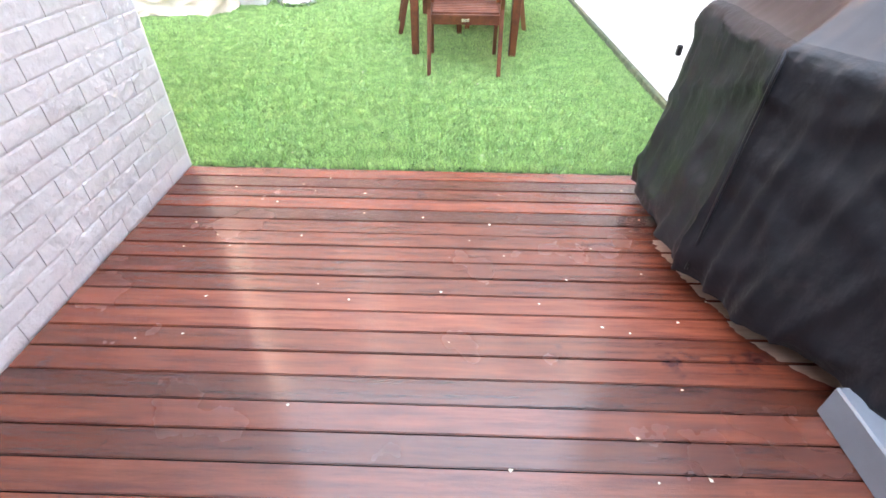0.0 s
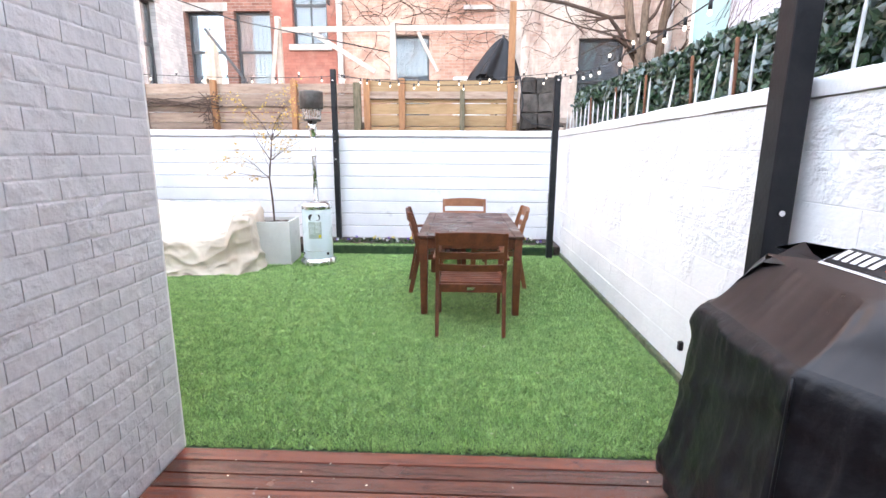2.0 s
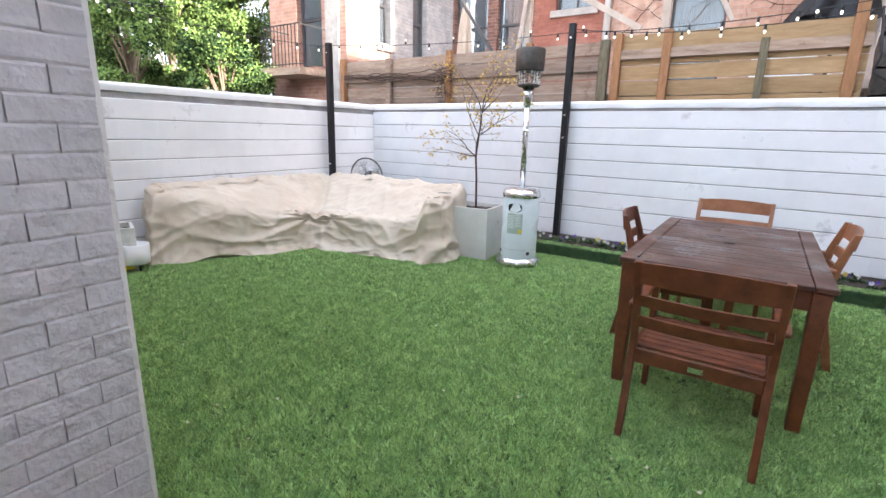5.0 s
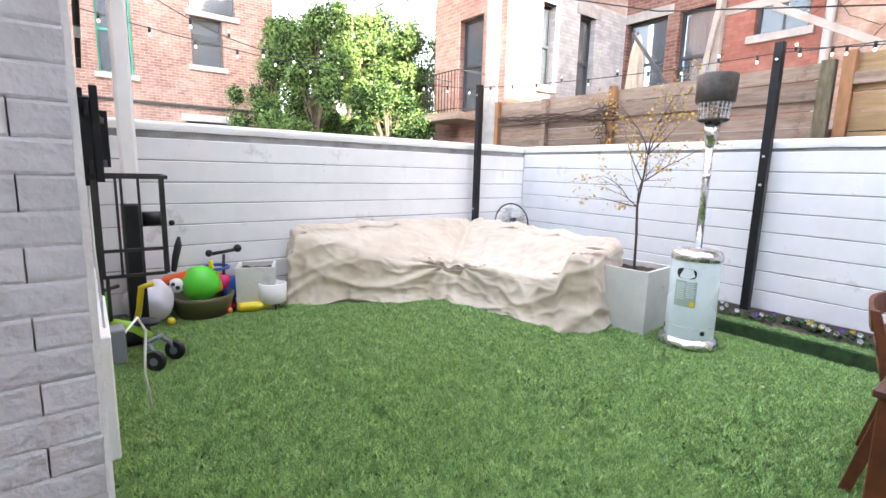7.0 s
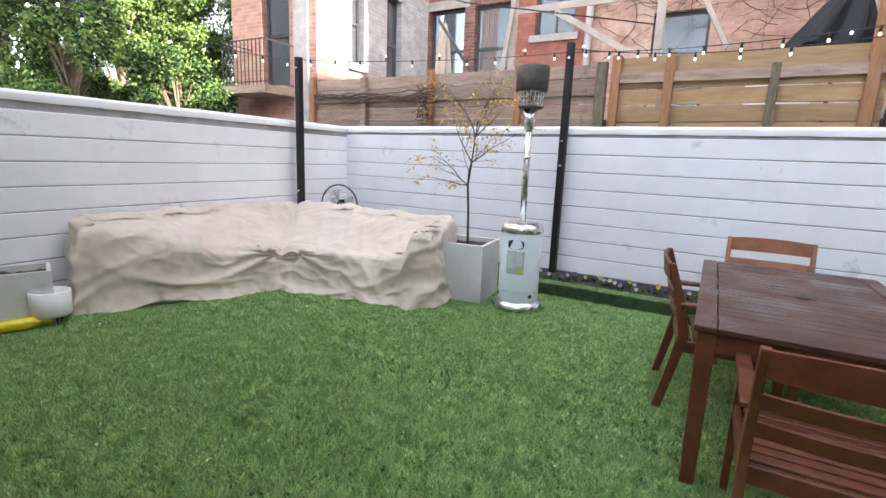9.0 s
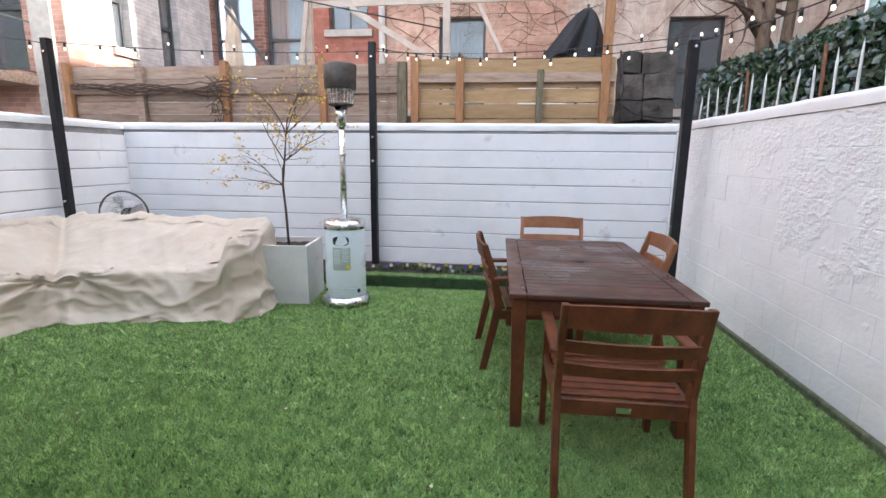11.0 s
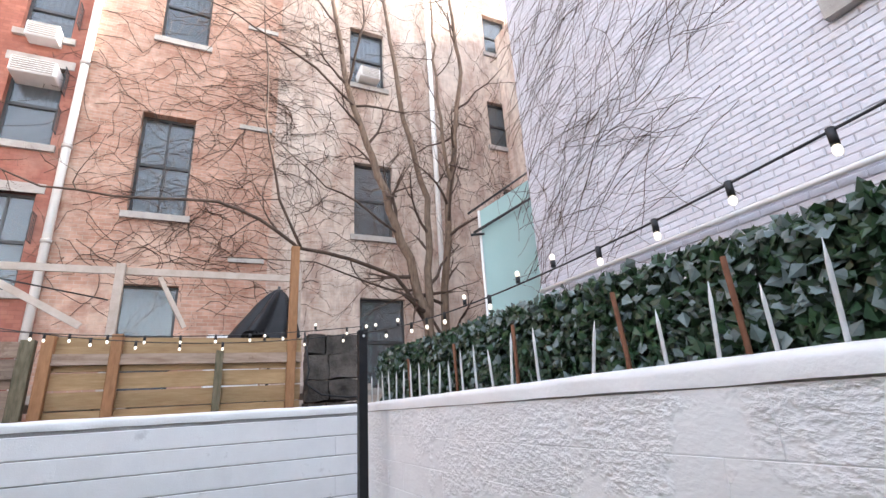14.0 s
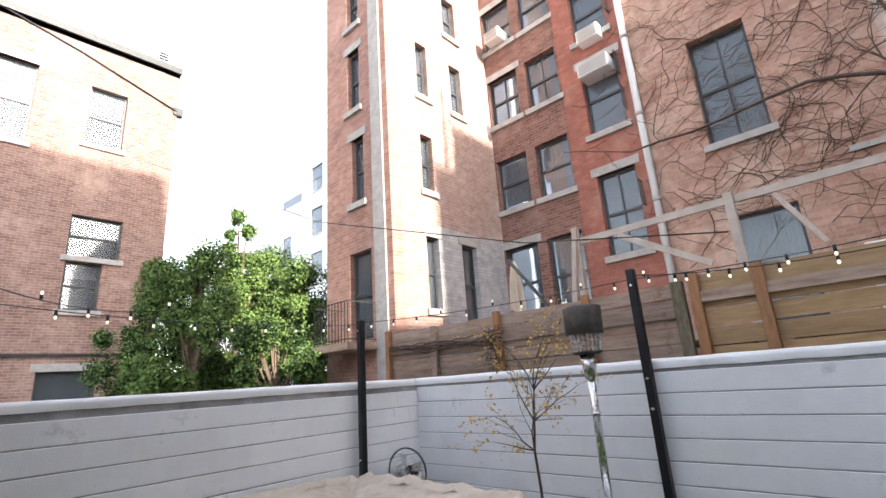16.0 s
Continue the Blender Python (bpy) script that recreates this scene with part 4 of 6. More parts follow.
limb([(2.17, 11.5, 4.3), (1.79, 11.5, 5.1), (1.51, 11.5, 6.6), (1.45, 11.5, 8.0), (1.33, 11.5, 9.3)], 0.035, 0.01, 0.8, 2, 1.1, False)
limb([(4.1, 12, 4.9), (3.2, 11.8, 5.4), (2.6, 11.7, 5.6), (1.7, 11.6, 6.3)], 0.035, 0.008, 0.9, 2, 1.0, False)
limb([(3.2, 12.1, 7.7), (2.4, 11.8, 8.2), (1.2, 11.7, 8.7), (-0.3, 11.6, 9.3)], 0.04, 0.008, 0.9, 2, 1.3, False)
limb([(4.5, 12, 3.6), (3.3, 11.4, 3.75), (2.3, 11.2, 4.0), (1.0, 11.0, 3.9)], 0.03, 0.006, 0.7, 1, 0.8, False)
limb([(3.05, 12.1, 8.1), (3.3, 11.6, 9.4), (3.1, 11.4, 11.5)], 0.04, 0.008, 0.9, 2, 1.2, False)
limb([(5.6, 12.2, 8.2), (6.4, 11.9, 9.0), (6.9, 11.6, 9.6)], 0.04, 0.008, 0.9, 2, 1.1, False)
part("trunk", bmT, M["bark"], tree)
part("crown", bmB, M["twig"], tree, "crown of bare dark twigs", fix=False)

# ---- bare creepers on the facades ----
def creeper(name, loc, label, starts, n, across, spread, seed, wander=0.35, up=0.6, step=0.16, r=0.006):
    """Thin bare stems that cling to a wall. across: unit vector along the wall."""
    t = thing(name, loc, label, "vine")
    q = random.Random(seed)
    bm = bmesh.new()
    ax = Vector(across)
    nrm = ax.cross(Vector((0, 0, 1)))
    for _ in range(n):
        sx, sz = starts[q.randrange(len(starts))]
        u, z = sx + q.gauss(0, spread[0]), sz + q.gauss(0, spread[1])
        an = q.gauss(up, 0.5)
        pts = []
        for k in range(q.randint(5, 15)):
            pts.append(ax * u + Vector((0, 0, z)) + nrm * (0.01 + 0.01 * q.random()))
            an += q.gauss(0, wander)
            u += math.cos(an) * step
            z += math.sin(an) * step
        tube(bm, pts, r * q.uniform(0.5, 1.3), 3, caps=False)
    part("stem", bm, M["twig"], t, "", "stuff", fix=False)
    return t


creeper("creeper", (0, FY - 0.02, 0), "bare creeper stems clinging to the pink facade", [(-1, 9), (0.5, 10), (1.3, 7.5), (-1.2, 6.5), (0.8, 5.2), (0.4, 12), (-0.5, 4.8), (1.4, 9)], 420, (1, 0, 0), (0.9, 1.2), 3, 0.4, 0.15)
creeper("creeper", (0, FY - 0.02, 0), "bare creeper stems clinging to the whitewashed facade", [(3, 8), (5.5, 9), (6.5, 7), (4, 11), (2.5, 5.5), (8.5, 8)], 330, (1, 0, 0), (1.1, 1.4), 5, 0.4, 0.9)
creeper("creeper", (BXE - 0.02, 0, 0), "bare creeper stems clinging to the lilac wall", [(-7.8, 3.2), (-7.6, 4.2), (-7.3, 3.5), (-7.8, 5.2), (-7.0, 4.6), (-7.5, 6.2), (-6.8, 5.8), (-7.0, 7.5), (-6.2, 6.8), (-5.6, 5.4), (-6.4, 4.2), (-5.2, 7.5)], 480, (0, -1, 0), (0.45, 0.7), 8, 0.2, 0.6, 0.1, 0.003)

# ---- teal sheet with its rails ----
sheet = thing("teal_sheet", (0, 0, 0), "pale teal panel with a dark pipe rail beside the lilac wall", "panel")
raw("panel", [(4.68, 9.92, 2.6), (5.88, 9.92, 2.6), (5.88, 9.92, 5.47), (4.66, 9.92, 4.62), (4.68, 9.96, 2.6), (5.88, 9.96, 2.6), (5.88, 9.96, 5.47), (4.66, 9.96, 4.62)],
    [(0, 1, 2, 3), (7, 6, 5, 4), (0, 4, 5, 1), (1, 5, 6, 2), (2, 6, 7, 3), (3, 7, 4, 0)], M["teal"], sheet)
bm = bmesh.new()
tube(bm, [(4.5, 9.85, 4.22), (5.9, 9.85, 5.12)], 0.022, 8)
tube(bm, [(4.45, 9.9, 4.55), (5.85, 9.9, 5.6)], 0.018, 8)
tube(bm, [(4.45, 9.86, 4.18), (4.68, 9.86, 4.22)], 0.02, 8)
part("rail", bm, M["iron"], sheet)
bm = bmesh.new()
tube(bm, [(4.64, 9.9, -0.2), (4.64, 9.9, 4.62)], 0.022, 8)
part("post", bm, M["white"], sheet)

# ---- ivy screen with its stakes ----
HX = 2.84


def leaf_cards(n, where, size, flat=0.5, seed=3, fold=0.25):
    """Small folded pointed leaves; where(rng) gives place and outward normal."""
    r = random.Random(seed)
    verts, faces = [], []
    for _ in range(n):
        p, nrm = where(r)
        nrm = (Vector(nrm) + Vector((r.gauss(0, flat), r.gauss(0, flat), r.gauss(0, flat)))).normalized()
        a = nrm.cross(Vector((r.gauss(0, 1), r.gauss(0, 1), r.gauss(0, 1)))).normalized()
        b = nrm.cross(a)
        s = size * r.uniform(0.6, 1.3)
        i = len(verts)
        p = Vector(p)
        verts += [p - a * s * 0.5, p + b * s * 0.42 - a * s * 0.1 - nrm * s * fold * 0.5, p + a * s * 0.6, p - b * s * 0.42 - a * s * 0.1 - nrm * s * fold * 0.5]
        faces += [(i, i + 1, i + 2), (i, i + 2, i + 3)]
    return verts, faces


def hedge_top(y):
    return 2.215 + 0.023 * (y - 4) + 0.05 * noise.noise(Vector((y * 1.3, 0, 0)))


for k in range(9):
    y0, y1 = 0.4 + k * 1.0, 1.4 + k * 1.0
    iv = thing("ivy_panel", (0, 0, 0), "artificial dark ivy screen panel standing behind the east wall", "ivy screen", "ivy screen panels")
    dense = 2600 if 2.4 < y0 < 7 else 1700

    def on_panel(r, y0=y0, y1=y1):
        y = r.uniform(y0, y1)
        z = 1.72 + (hedge_top(y) - 1.72) * (1 - r.random() ** 1.1 * 1.0)
        return (HX + r.uniform(-0.06, 0.06) + 0.05 * noise.noise(Vector((y * 3, z * 4, 0))), y, z + r.uniform(-0.02, 0.03)), (-1, 0, 0.25)
    v, f = leaf_cards(int(dense * 1.1), on_panel, 0.052, 0.6, 20 + k)
    raw("leaves", v, f, M["ivy"], iv, "dark glossy ivy leaves", "stuff")
    v, f = leaf_cards(dense // 7, on_panel, 0.06, 0.6, 60 + k)
    v = [Vector(q) + Vector((-0.02, 0, 0)) for q in v]
    raw("leaves", v, f, M["ivy_pale"], iv, "pale frosted ivy leaves", "stuff")
    # opaque dark sheet added to fill the gaps between the leaves
    bm = bmesh.new()
    slab(bm, HX + 0.075, HX + 0.085, y0, y1, 1.6, 2.1)
    part("backing", bm, M["rubber"], iv, "solid dark sheet behind the leaves")
for y in (1.6, 3.0, 4.98, 5.55, 6.45, 7.3, 8.3):
    st = thing("rusty_stake", (HX - 0.1, y, 1.5), "rusty iron stake standing before the ivy", "stake", "rusty stakes along the ivy")
    bm = bmesh.new()
    tube(bm, [(0, 0, 0), (0.01, rng.uniform(-0.02, 0.02), 0.35), (0, rng.uniform(-0.03, 0.03), 0.66)], 0.012, 6)
    part("bar", bm, M["rust"], st)

# ---- spikes on the east wall ----
ys = [0.9, 1.15, 1.4, 1.7, 1.95, 2.2, 2.45, 2.7, 2.95, 3.2, 3.45, 3.7, 3.95, 4.2, 4.44, 4.65, 4.84, 5.04, 5.26, 5.68, 6.1, 6.37, 6.58, 6.8, 7.0, 7.2, 7.4, 7.6, 7.8, 8.0, 8.2, 8.4, 8.6, 8.8, 9.0, 9.2]
bm = bmesh.new()
tube(bm, [(0, 0, 0), (0, 0, 0.2), (0.0, 0, 0.262)], [0.0085, 0.008, 0.001], 6)
sp0 = thing("wall_spike", (EX + 0.1, ys[0], WT - 0.01), "white painted iron spike set in the wall top", "spike", "spikes on the east wall")
part("spike", bm, M["galv"], sp0)
for y in ys[1:]:
    t = -14 if abs(y - 5.68) < 0.01 else rng.uniform(-5, 5)
    s = copy_thing(sp0, pose(EX + 0.1, y, WT - 0.01, -t, rng.uniform(-3, 3), 0))
    s.scale = (1, 1, rng.uniform(0.9, 1.25) * (1.2 if y < 4.5 else 1))

# ---- steel posts ----
def steel_post(x, y, z0, z1, w, bolts, rz=0.0, label="black painted steel post with bolts for the string lights"):
    p = thing("steel_post", (x, y, z0), label, "post", "black posts of the yard", rz)
    bm = bmesh.new()
    slab(bm, -w / 2, w / 2, -w / 2, w / 2, 0, z1 - z0)
    bevel(bm, 0.004)
    part("post", bm, M["black"], p)
    for z in bolts:
        bm = bmesh.new()
        tube(bm, [(0, -w / 2 - 0.015, z - z0), (0, -w / 2, z - z0)], 0.013, 8)
        part("bolt", bm, M["steel"], p)
    bm = bmesh.new()
    for k in range(9):
        tube(bm, [(-w / 2 - 0.012, 0, 0.5 + k * 0.05), (-w / 2 - 0.004, 0.008, 0.54 + k * 0.05)], 0.007, 5)
    part("chain", bm, M["steel"], p, "thin steel chain hooked on the post")
    return p


PW, PC, PE, PN = (-3.93, 8.26), (-0.84, 9.23), (2.34, 8.48), (2.46, 4.02)
steel_post(*PW, -0.02, 2.53, 0.075, (2.4, 0.9))
steel_post(*PC, 0.1, 2.66, 0.075, (2.5, 1.62, 1.35))
steel_post(*PE, -0.02, 2.46, 0.082, (2.4,))
steel_post(*PN, -0.02, 3.2, 0.11, (1.22,))

# ---- string lights ----
R3 = random.Random(5)


def string_lights(a, b, sag, n, label, up=False):
    s = thing("string_lights", a, label, "string lights", "light strings of the yard")
    a_, b_ = Vector((0, 0, 0)), Vector(b) - Vector(a)
    at = lambda t: a_.lerp(b_, t) - Vector((0, 0, sag * 4 * t * (1 - t)))
    bm = bmesh.new()
    tube(bm, [at(i / 30) for i in range(31)], 0.0045, 5)
    part("cable", bm, M["rubber"], s, "black rubber cable")
    for i in range(n):
        p = at((i + 0.5) / n)
        k = 1 if R3.random() < 0.85 else -1
        bm = bmesh.new()
        tube(bm, [p + Vector((0, 0, 0.008)), p - Vector((0, 0, 0.04 * k))], 0.0115, 8)
        so = part("socket", bm, M["rubber"], s)
        bm = bmesh.new()
        ball(bm, p - Vector((0, 0, 0.055 * k)), 0.0125, 10, (1, 1, 1.35))
        part("bulb", bm, M["bulb"], s)
    return s


string_lights((*PW, 2.5), (PC[0], PC[1] - 0.02, 2.56), 0.05, 10, "string of clear bulbs between black posts above the north wall")
string_lights((PC[0], PC[1] - 0.02, 2.56), (PE[0], PE[1], 2.5), 0.08, 11, "string of clear bulbs between black posts above the table")
string_lights((PC[0], PC[1], 2.6), (PE[0], PE[1], 2.44), 0.13, 9, "second string of clear bulbs above the north wall")
string_lights((*PE, 2.44), (PN[0] - 0.02, PN[1], 2.33), 0.13, 16, "string of clear bulbs along the ivy")
string_lights((*PW, 2.48), (-4.0, BY + 0.02, 2.62), 0.12, 12, "string of clear bulbs above the west wall")
string_lights((*PN, 2.5), (1.9, 0.3, 3.0), 0.08, 8, "string of clear bulbs towards the house")
string_lights((-3.4, BY + 0.02, 2.95), (-3.93, 6.2, 2.56), 0.25, 7, "slack string of clear bulbs from the house corner")
wire = thing("wire", (0, 0, 0), "single dark wire across the yards", "wire")
bm = bmesh.new()
tube(bm, [(-14.9, 8.5, 9.0), (-7, 9.6, 5.0), (-3.0, 10.8, 3.75), (-0.3, 11.3, 3.3)], 0.01, 5)
part("cable", bm, M["rubber"], wire)

# ---- leafy trees behind the west wall ----
def leafy_tree(loc, h, r, n, seed, label, dark=0.35, conic=False):
    t = thing("leafy_tree", loc, label, "tree")
    r_ = random.Random(seed)
    bm = bmesh.new()
    tube(bm, [(0, 0, -0.2), (0.05, 0, h * 0.4), (0, 0.05, h * 0.8)], [0.1, 0.07, 0.02], 7)
    clumps = []
    for i in range(34):
        a, q = r_.uniform(0, 6.283), r_.random() ** 0.6
        z = h * (0.22 + 0.75 * r_.random())
        rr = r * (1.0 - 0.85 * (z / h)) if conic else r * math.sqrt(max(0.05, 1 - ((z / h - 0.5) / 0.55) ** 2))
        c = Vector((rr * q * math.cos(a), rr * q * math.sin(a), z))
        clumps.append((c, r * r_.uniform(0.18, 0.34) * (0.6 if conic else 1)))
        tube(bm, [(0, 0, max(0.2, z * 0.6)), c * 0.6 + Vector((0, 0, z * 0.32)), c], [0.03, 0.02, 0.006], 4)
    part("trunk", bm, M["bark"], t)
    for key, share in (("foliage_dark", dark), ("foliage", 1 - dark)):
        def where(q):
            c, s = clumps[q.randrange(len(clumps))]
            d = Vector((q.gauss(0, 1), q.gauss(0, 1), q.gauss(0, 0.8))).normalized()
            # dark leaves stay deep in the clumps, so inner shade is in their colour
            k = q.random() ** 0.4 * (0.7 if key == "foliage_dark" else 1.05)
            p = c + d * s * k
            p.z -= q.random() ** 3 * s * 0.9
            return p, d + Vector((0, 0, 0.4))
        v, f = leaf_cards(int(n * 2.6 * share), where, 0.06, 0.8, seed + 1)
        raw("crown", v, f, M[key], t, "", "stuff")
    return t


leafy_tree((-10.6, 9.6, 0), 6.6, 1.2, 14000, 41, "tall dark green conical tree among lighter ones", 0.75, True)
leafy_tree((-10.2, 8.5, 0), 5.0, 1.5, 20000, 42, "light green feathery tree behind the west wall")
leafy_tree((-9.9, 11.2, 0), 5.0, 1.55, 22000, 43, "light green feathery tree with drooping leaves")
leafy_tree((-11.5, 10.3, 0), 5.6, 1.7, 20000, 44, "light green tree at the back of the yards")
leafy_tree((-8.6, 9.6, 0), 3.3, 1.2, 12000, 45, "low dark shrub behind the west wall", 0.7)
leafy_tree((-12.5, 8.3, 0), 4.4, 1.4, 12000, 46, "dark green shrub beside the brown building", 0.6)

# ---- dining table ----
TBX0, TBX1, TBY0, TBY1, TBZ = 0.70, 1.65, 6.0, 7.65, 0.742
table = thing("dining_table", ((TBX0 + TBX1) / 2, (TBY0 + TBY1) / 2, 0), "wet dark-stained wooden dining table with a slatted top", "table")
hw, hl = (TBX1 - TBX0) / 2, (TBY1 - TBY0) / 2
for s in (-1, 1):
    bm = bmesh.new()
    slab(bm, *sorted((s * hw, s * (hw - 0.085))), -hl, hl, TBZ - 0.028, TBZ)
    bevel(bm, 0.004)
    part("top_rail", bm, M["teak_dark"], table, "long edge board of the tabletop")
    bm = bmesh.new()
    slab(bm, -hw + 0.088, hw - 0.088, *sorted((s * hl, s * (hl - 0.08))), TBZ - 0.028, TBZ)
    bevel(bm, 0.004)
    part("end_rail", bm, M["teak_dark"], table, "end board of the tabletop")
n = 20
span = 2 * (hl - 0.083)
for i in range(n):
    y0 = -hl + 0.083 + span * i / n
    bm = bmesh.new()
    slab(bm, -hw + 0.09, hw - 0.09, y0 + 0.003, y0 + span / n - 0.003, TBZ - 0.024, TBZ - 0.003 + rng.uniform(-0.001, 0.001))
    bevel(bm, 0.002)
    part("slat", bm, M["teak_dark"], table)
# black disc laid on the top, painting the dark of the umbrella hole
bm = bmesh.new()
lathe(bm, [(0.03, 0), (0.03, 0.004), (0.02, 0.005)], 16, (0, 0, TBZ - 0.002))
part("umbrella_hole", bm, M["rubber"], table, "dark umbrella hole in the tabletop")
for sx in (-1, 1):
    for sy in (-1, 1):
        bm = bmesh.new()
        slab(bm, *sorted((sx * (hw - 0.015), sx * (hw - 0.09))), *sorted((sy * (hl - 0.015), sy * (hl - 0.09))), 0, TBZ - 0.03)
        for v in bm.verts:
            if v.co.z < 0.1:
                v.co.x -= sx * 0.012 * (1 if abs(v.co.x) > hw - 0.05 else -0.3)
        bevel(bm, 0.004)
        part("leg", bm, M["teak"], table)
for dims in ((-hw + 0.09, hw - 0.09, -hl + 0.03, -hl + 0.055, TBZ - 0.12, TBZ - 0.032), (-hw + 0.09, hw - 0.09, hl - 0.055, hl - 0.03, TBZ - 0.12, TBZ - 0.032),
             (-hw + 0.03, -hw + 0.055, -hl + 0.09, hl - 0.09, TBZ - 0.12, TBZ - 0.032), (hw - 0.055, hw - 0.03, -hl + 0.09, hl - 0.09, TBZ - 0.12, TBZ - 0.032)):
    box_part("apron", dims, M["teak"], table, 0.003)


# ---- chairs: front towards +y, back at -y ----
def chair(loc, rz, label, mat="teak"):
    c = thing("dining_chair", loc, label, "chair", "chairs round the table", rz)
    w, d, sh, bh, ah = 0.27, 0.25, 0.43, 0.86, 0.64
    for s in (-1, 1):
        bm = bmesh.new()            # back leg and upright, in one bent piece
        prof = [(-0.33, 0.0, 0.045), (-0.25, 0.38, 0.055), (-0.235, 0.46, 0.055), (-0.28, 0.68, 0.045), (-0.335, bh, 0.035)]
        rings = []
        for y, z, dd in prof:
            rings.append([bm.verts.new((s * w + i * 0.015, y + j * dd / 2, z)) for i, j in ((-1, -1), (1, -1), (1, 1), (-1, 1))])
        for r0, r1 in zip(rings, rings[1:]):
            for k in range(4):
                bm.faces.new((r0[k], r0[(k + 1) % 4], r1[(k + 1) % 4], r1[k]))
        bm.faces.new(rings[0]), bm.faces.new(rings[-1])
        bevel(bm, 0.003)
        part("leg", bm, M[mat], c, "back leg bent into the upright of the backrest")
        bm = bmesh.new()
        beam(bm, (s * w, d, 0), (s * w, d - 0.03, ah - 0.02), 0.03, 0.048, (0, 1, 0))
        bevel(bm, 0.003)
        part("leg", bm, M[mat], c, "straight front leg")
        bm = bmesh.new()
        beam(bm, (s * (w + 0.01), -0.27, ah - 0.005), (s * (w + 0.01), d + 0.03, ah), 0.055, 0.024)
        bevel(bm, 0.006)
        part("armrest", bm, M[mat], c)
        box_part("side_rail", (s * w - 0.012, s * w + 0.012, -0.23, d - 0.03, sh - 0.07, sh - 0.01), M[mat], c, 0.003)
    box_part("front_rail", (-w + 0.015, w - 0.015, d - 0.035, d - 0.012, sh - 0.07, sh - 0.005), M[mat], c, 0.003)
    br = box_part("back_rail", (-w + 0.015, w - 0.015, -0.262, -0.24, sh - 0.075, sh - 0.005), M[mat], c, 0.003)
    box_part("plate", (-0.03, 0.03, -0.2655, -0.2625, sh - 0.055, sh - 0.03), M["steel"], c, 0, "small metal maker's plate")
    for i in range(8):
        y = -0.235 + i * 0.058
        bm = bmesh.new()
        slab(bm, -w + 0.018, w - 0.018, y, y + 0.045, sh - 0.008, sh + 0.008)
        bevel(bm, 0.003)
        part("seat_slat", bm, M[mat], c)
    for z0, z1, y in ((0.54, 0.595, -0.263), (0.645, 0.70, -0.287), (0.76, 0.855, -0.325)):
        bm = bmesh.new()
        m_, n_ = 8, []
        for i in range(m_ + 1):
            x = -w + 0.012 + (2 * w - 0.024) * i / m_
            bow = -0.03 * (1 - (x / w) ** 2)
            lift = 0.012 * (1 - (x / w) ** 2) if z1 > 0.8 else 0
            n_.append([bm.verts.new(p) for p in ((x, y + bow - 0.009, z0), (x, y + bow + 0.009, z0), (x, y + bow - 0.005, z1 + lift), (x, y + bow - 0.023, z1 + lift))])
        for r0, r1 in zip(n_, n_[1:]):
            for k in range(4):
                bm.faces.new((r0[k], r0[(k + 1) % 4], r1[(k + 1) % 4], r1[k]))
        bm.faces.new(n_[0]), bm.faces.new(n_[-1])
        part("back_slat", bm, M[mat], c)
    return c


chair((1.17, 5.83, 0), 0, "slatted hardwood armchair pushed to the near end of the table")
chair((1.13, 7.85, 0), 180, "slatted hardwood armchair at the far end of the table", "teak_lit")
chair((0.86, 7.0, 0), -84, "slatted hardwood armchair at the lawn side of the table")
chair((1.47, 7.2, 0), 89, "slatted hardwood armchair at the wall side of the table", "teak_lit")

# ---- patio heater ----
heater = thing("patio_heater", (-0.815, 8.02, 0), "tall steel and pale blue patio heater standing on the turf", "patio heater")
bm = bmesh.new()
lathe(bm, [(0.225, 0.0), (0.235, 0.03), (0.228, 0.06), (0.2, 0.085), (0.19, 0.09)], 40)
part("base", bm, M["steel"], heater, "wide shiny steel foot ring")
bm = bmesh.new()
lathe(bm, [(0.188, 0.09), (0.19, 0.1), (0.19, 0.74), (0.188, 0.745)], 40)
part("tank_housing", bm, M["enamel"], heater, "pale blue enamelled cylinder round the gas bottle")
bm = bmesh.new()
lathe(bm, [(0.196, 0.735), (0.199, 0.76), (0.196, 0.79), (0.17, 0.815), (0.10, 0.83), (0.05, 0.835)], 40)
part("lid", bm, M["steel"], heater)
bm = bmesh.new()
tube(bm, [(0, 0, 0.83), (0, 0, 1.78)], 0.029, 16)
part("pole", bm, M["steel"], heater)
bm = bmesh.new()
tube(bm, [(0, 0, 1.40), (0, 0, 1.43)], 0.033, 14)
part("collar", bm, M["steel"], heater)
bm = bmesh.new()
tube(bm, [(0, 0, 1.66), (0, 0, 1.84)], [0.04, 0.06], 16)
part("collar", bm, M["steel"], heater)
bm = bmesh.new()
for k in range(20):
    a = 2 * math.pi * k / 20
    tube(bm, [(0.10 * math.cos(a), 0.10 * math.sin(a), 1.86), (0.115 * math.cos(a), 0.115 * math.sin(a), 2.0)], 0.006, 4)
for z in (1.86, 1.90, 1.94, 1.98):
    tube(bm, [(0.112 * math.cos(2 * math.pi * k / 24), 0.112 * math.sin(2 * math.pi * k / 24), z) for k in range(25)], 0.004, 4)
part("burner_cage", bm, M["steel"], heater, "wire cage of the burner")
bm = bmesh.new()
lathe(bm, [(0.09, 1.84), (0.12, 1.86), (0.09, 1.87)], 24)
part("burner_plate", bm, M["dark_steel"], heater)
bm = bmesh.new()
lathe(bm, [(0.138, 1.99), (0.142, 2.0), (0.148, 2.19), (0.140, 2.205), (0.06, 2.215)], 32)
part("heat_shield", bm, M["dark_steel"], heater, "sooty dark cylinder at the top")
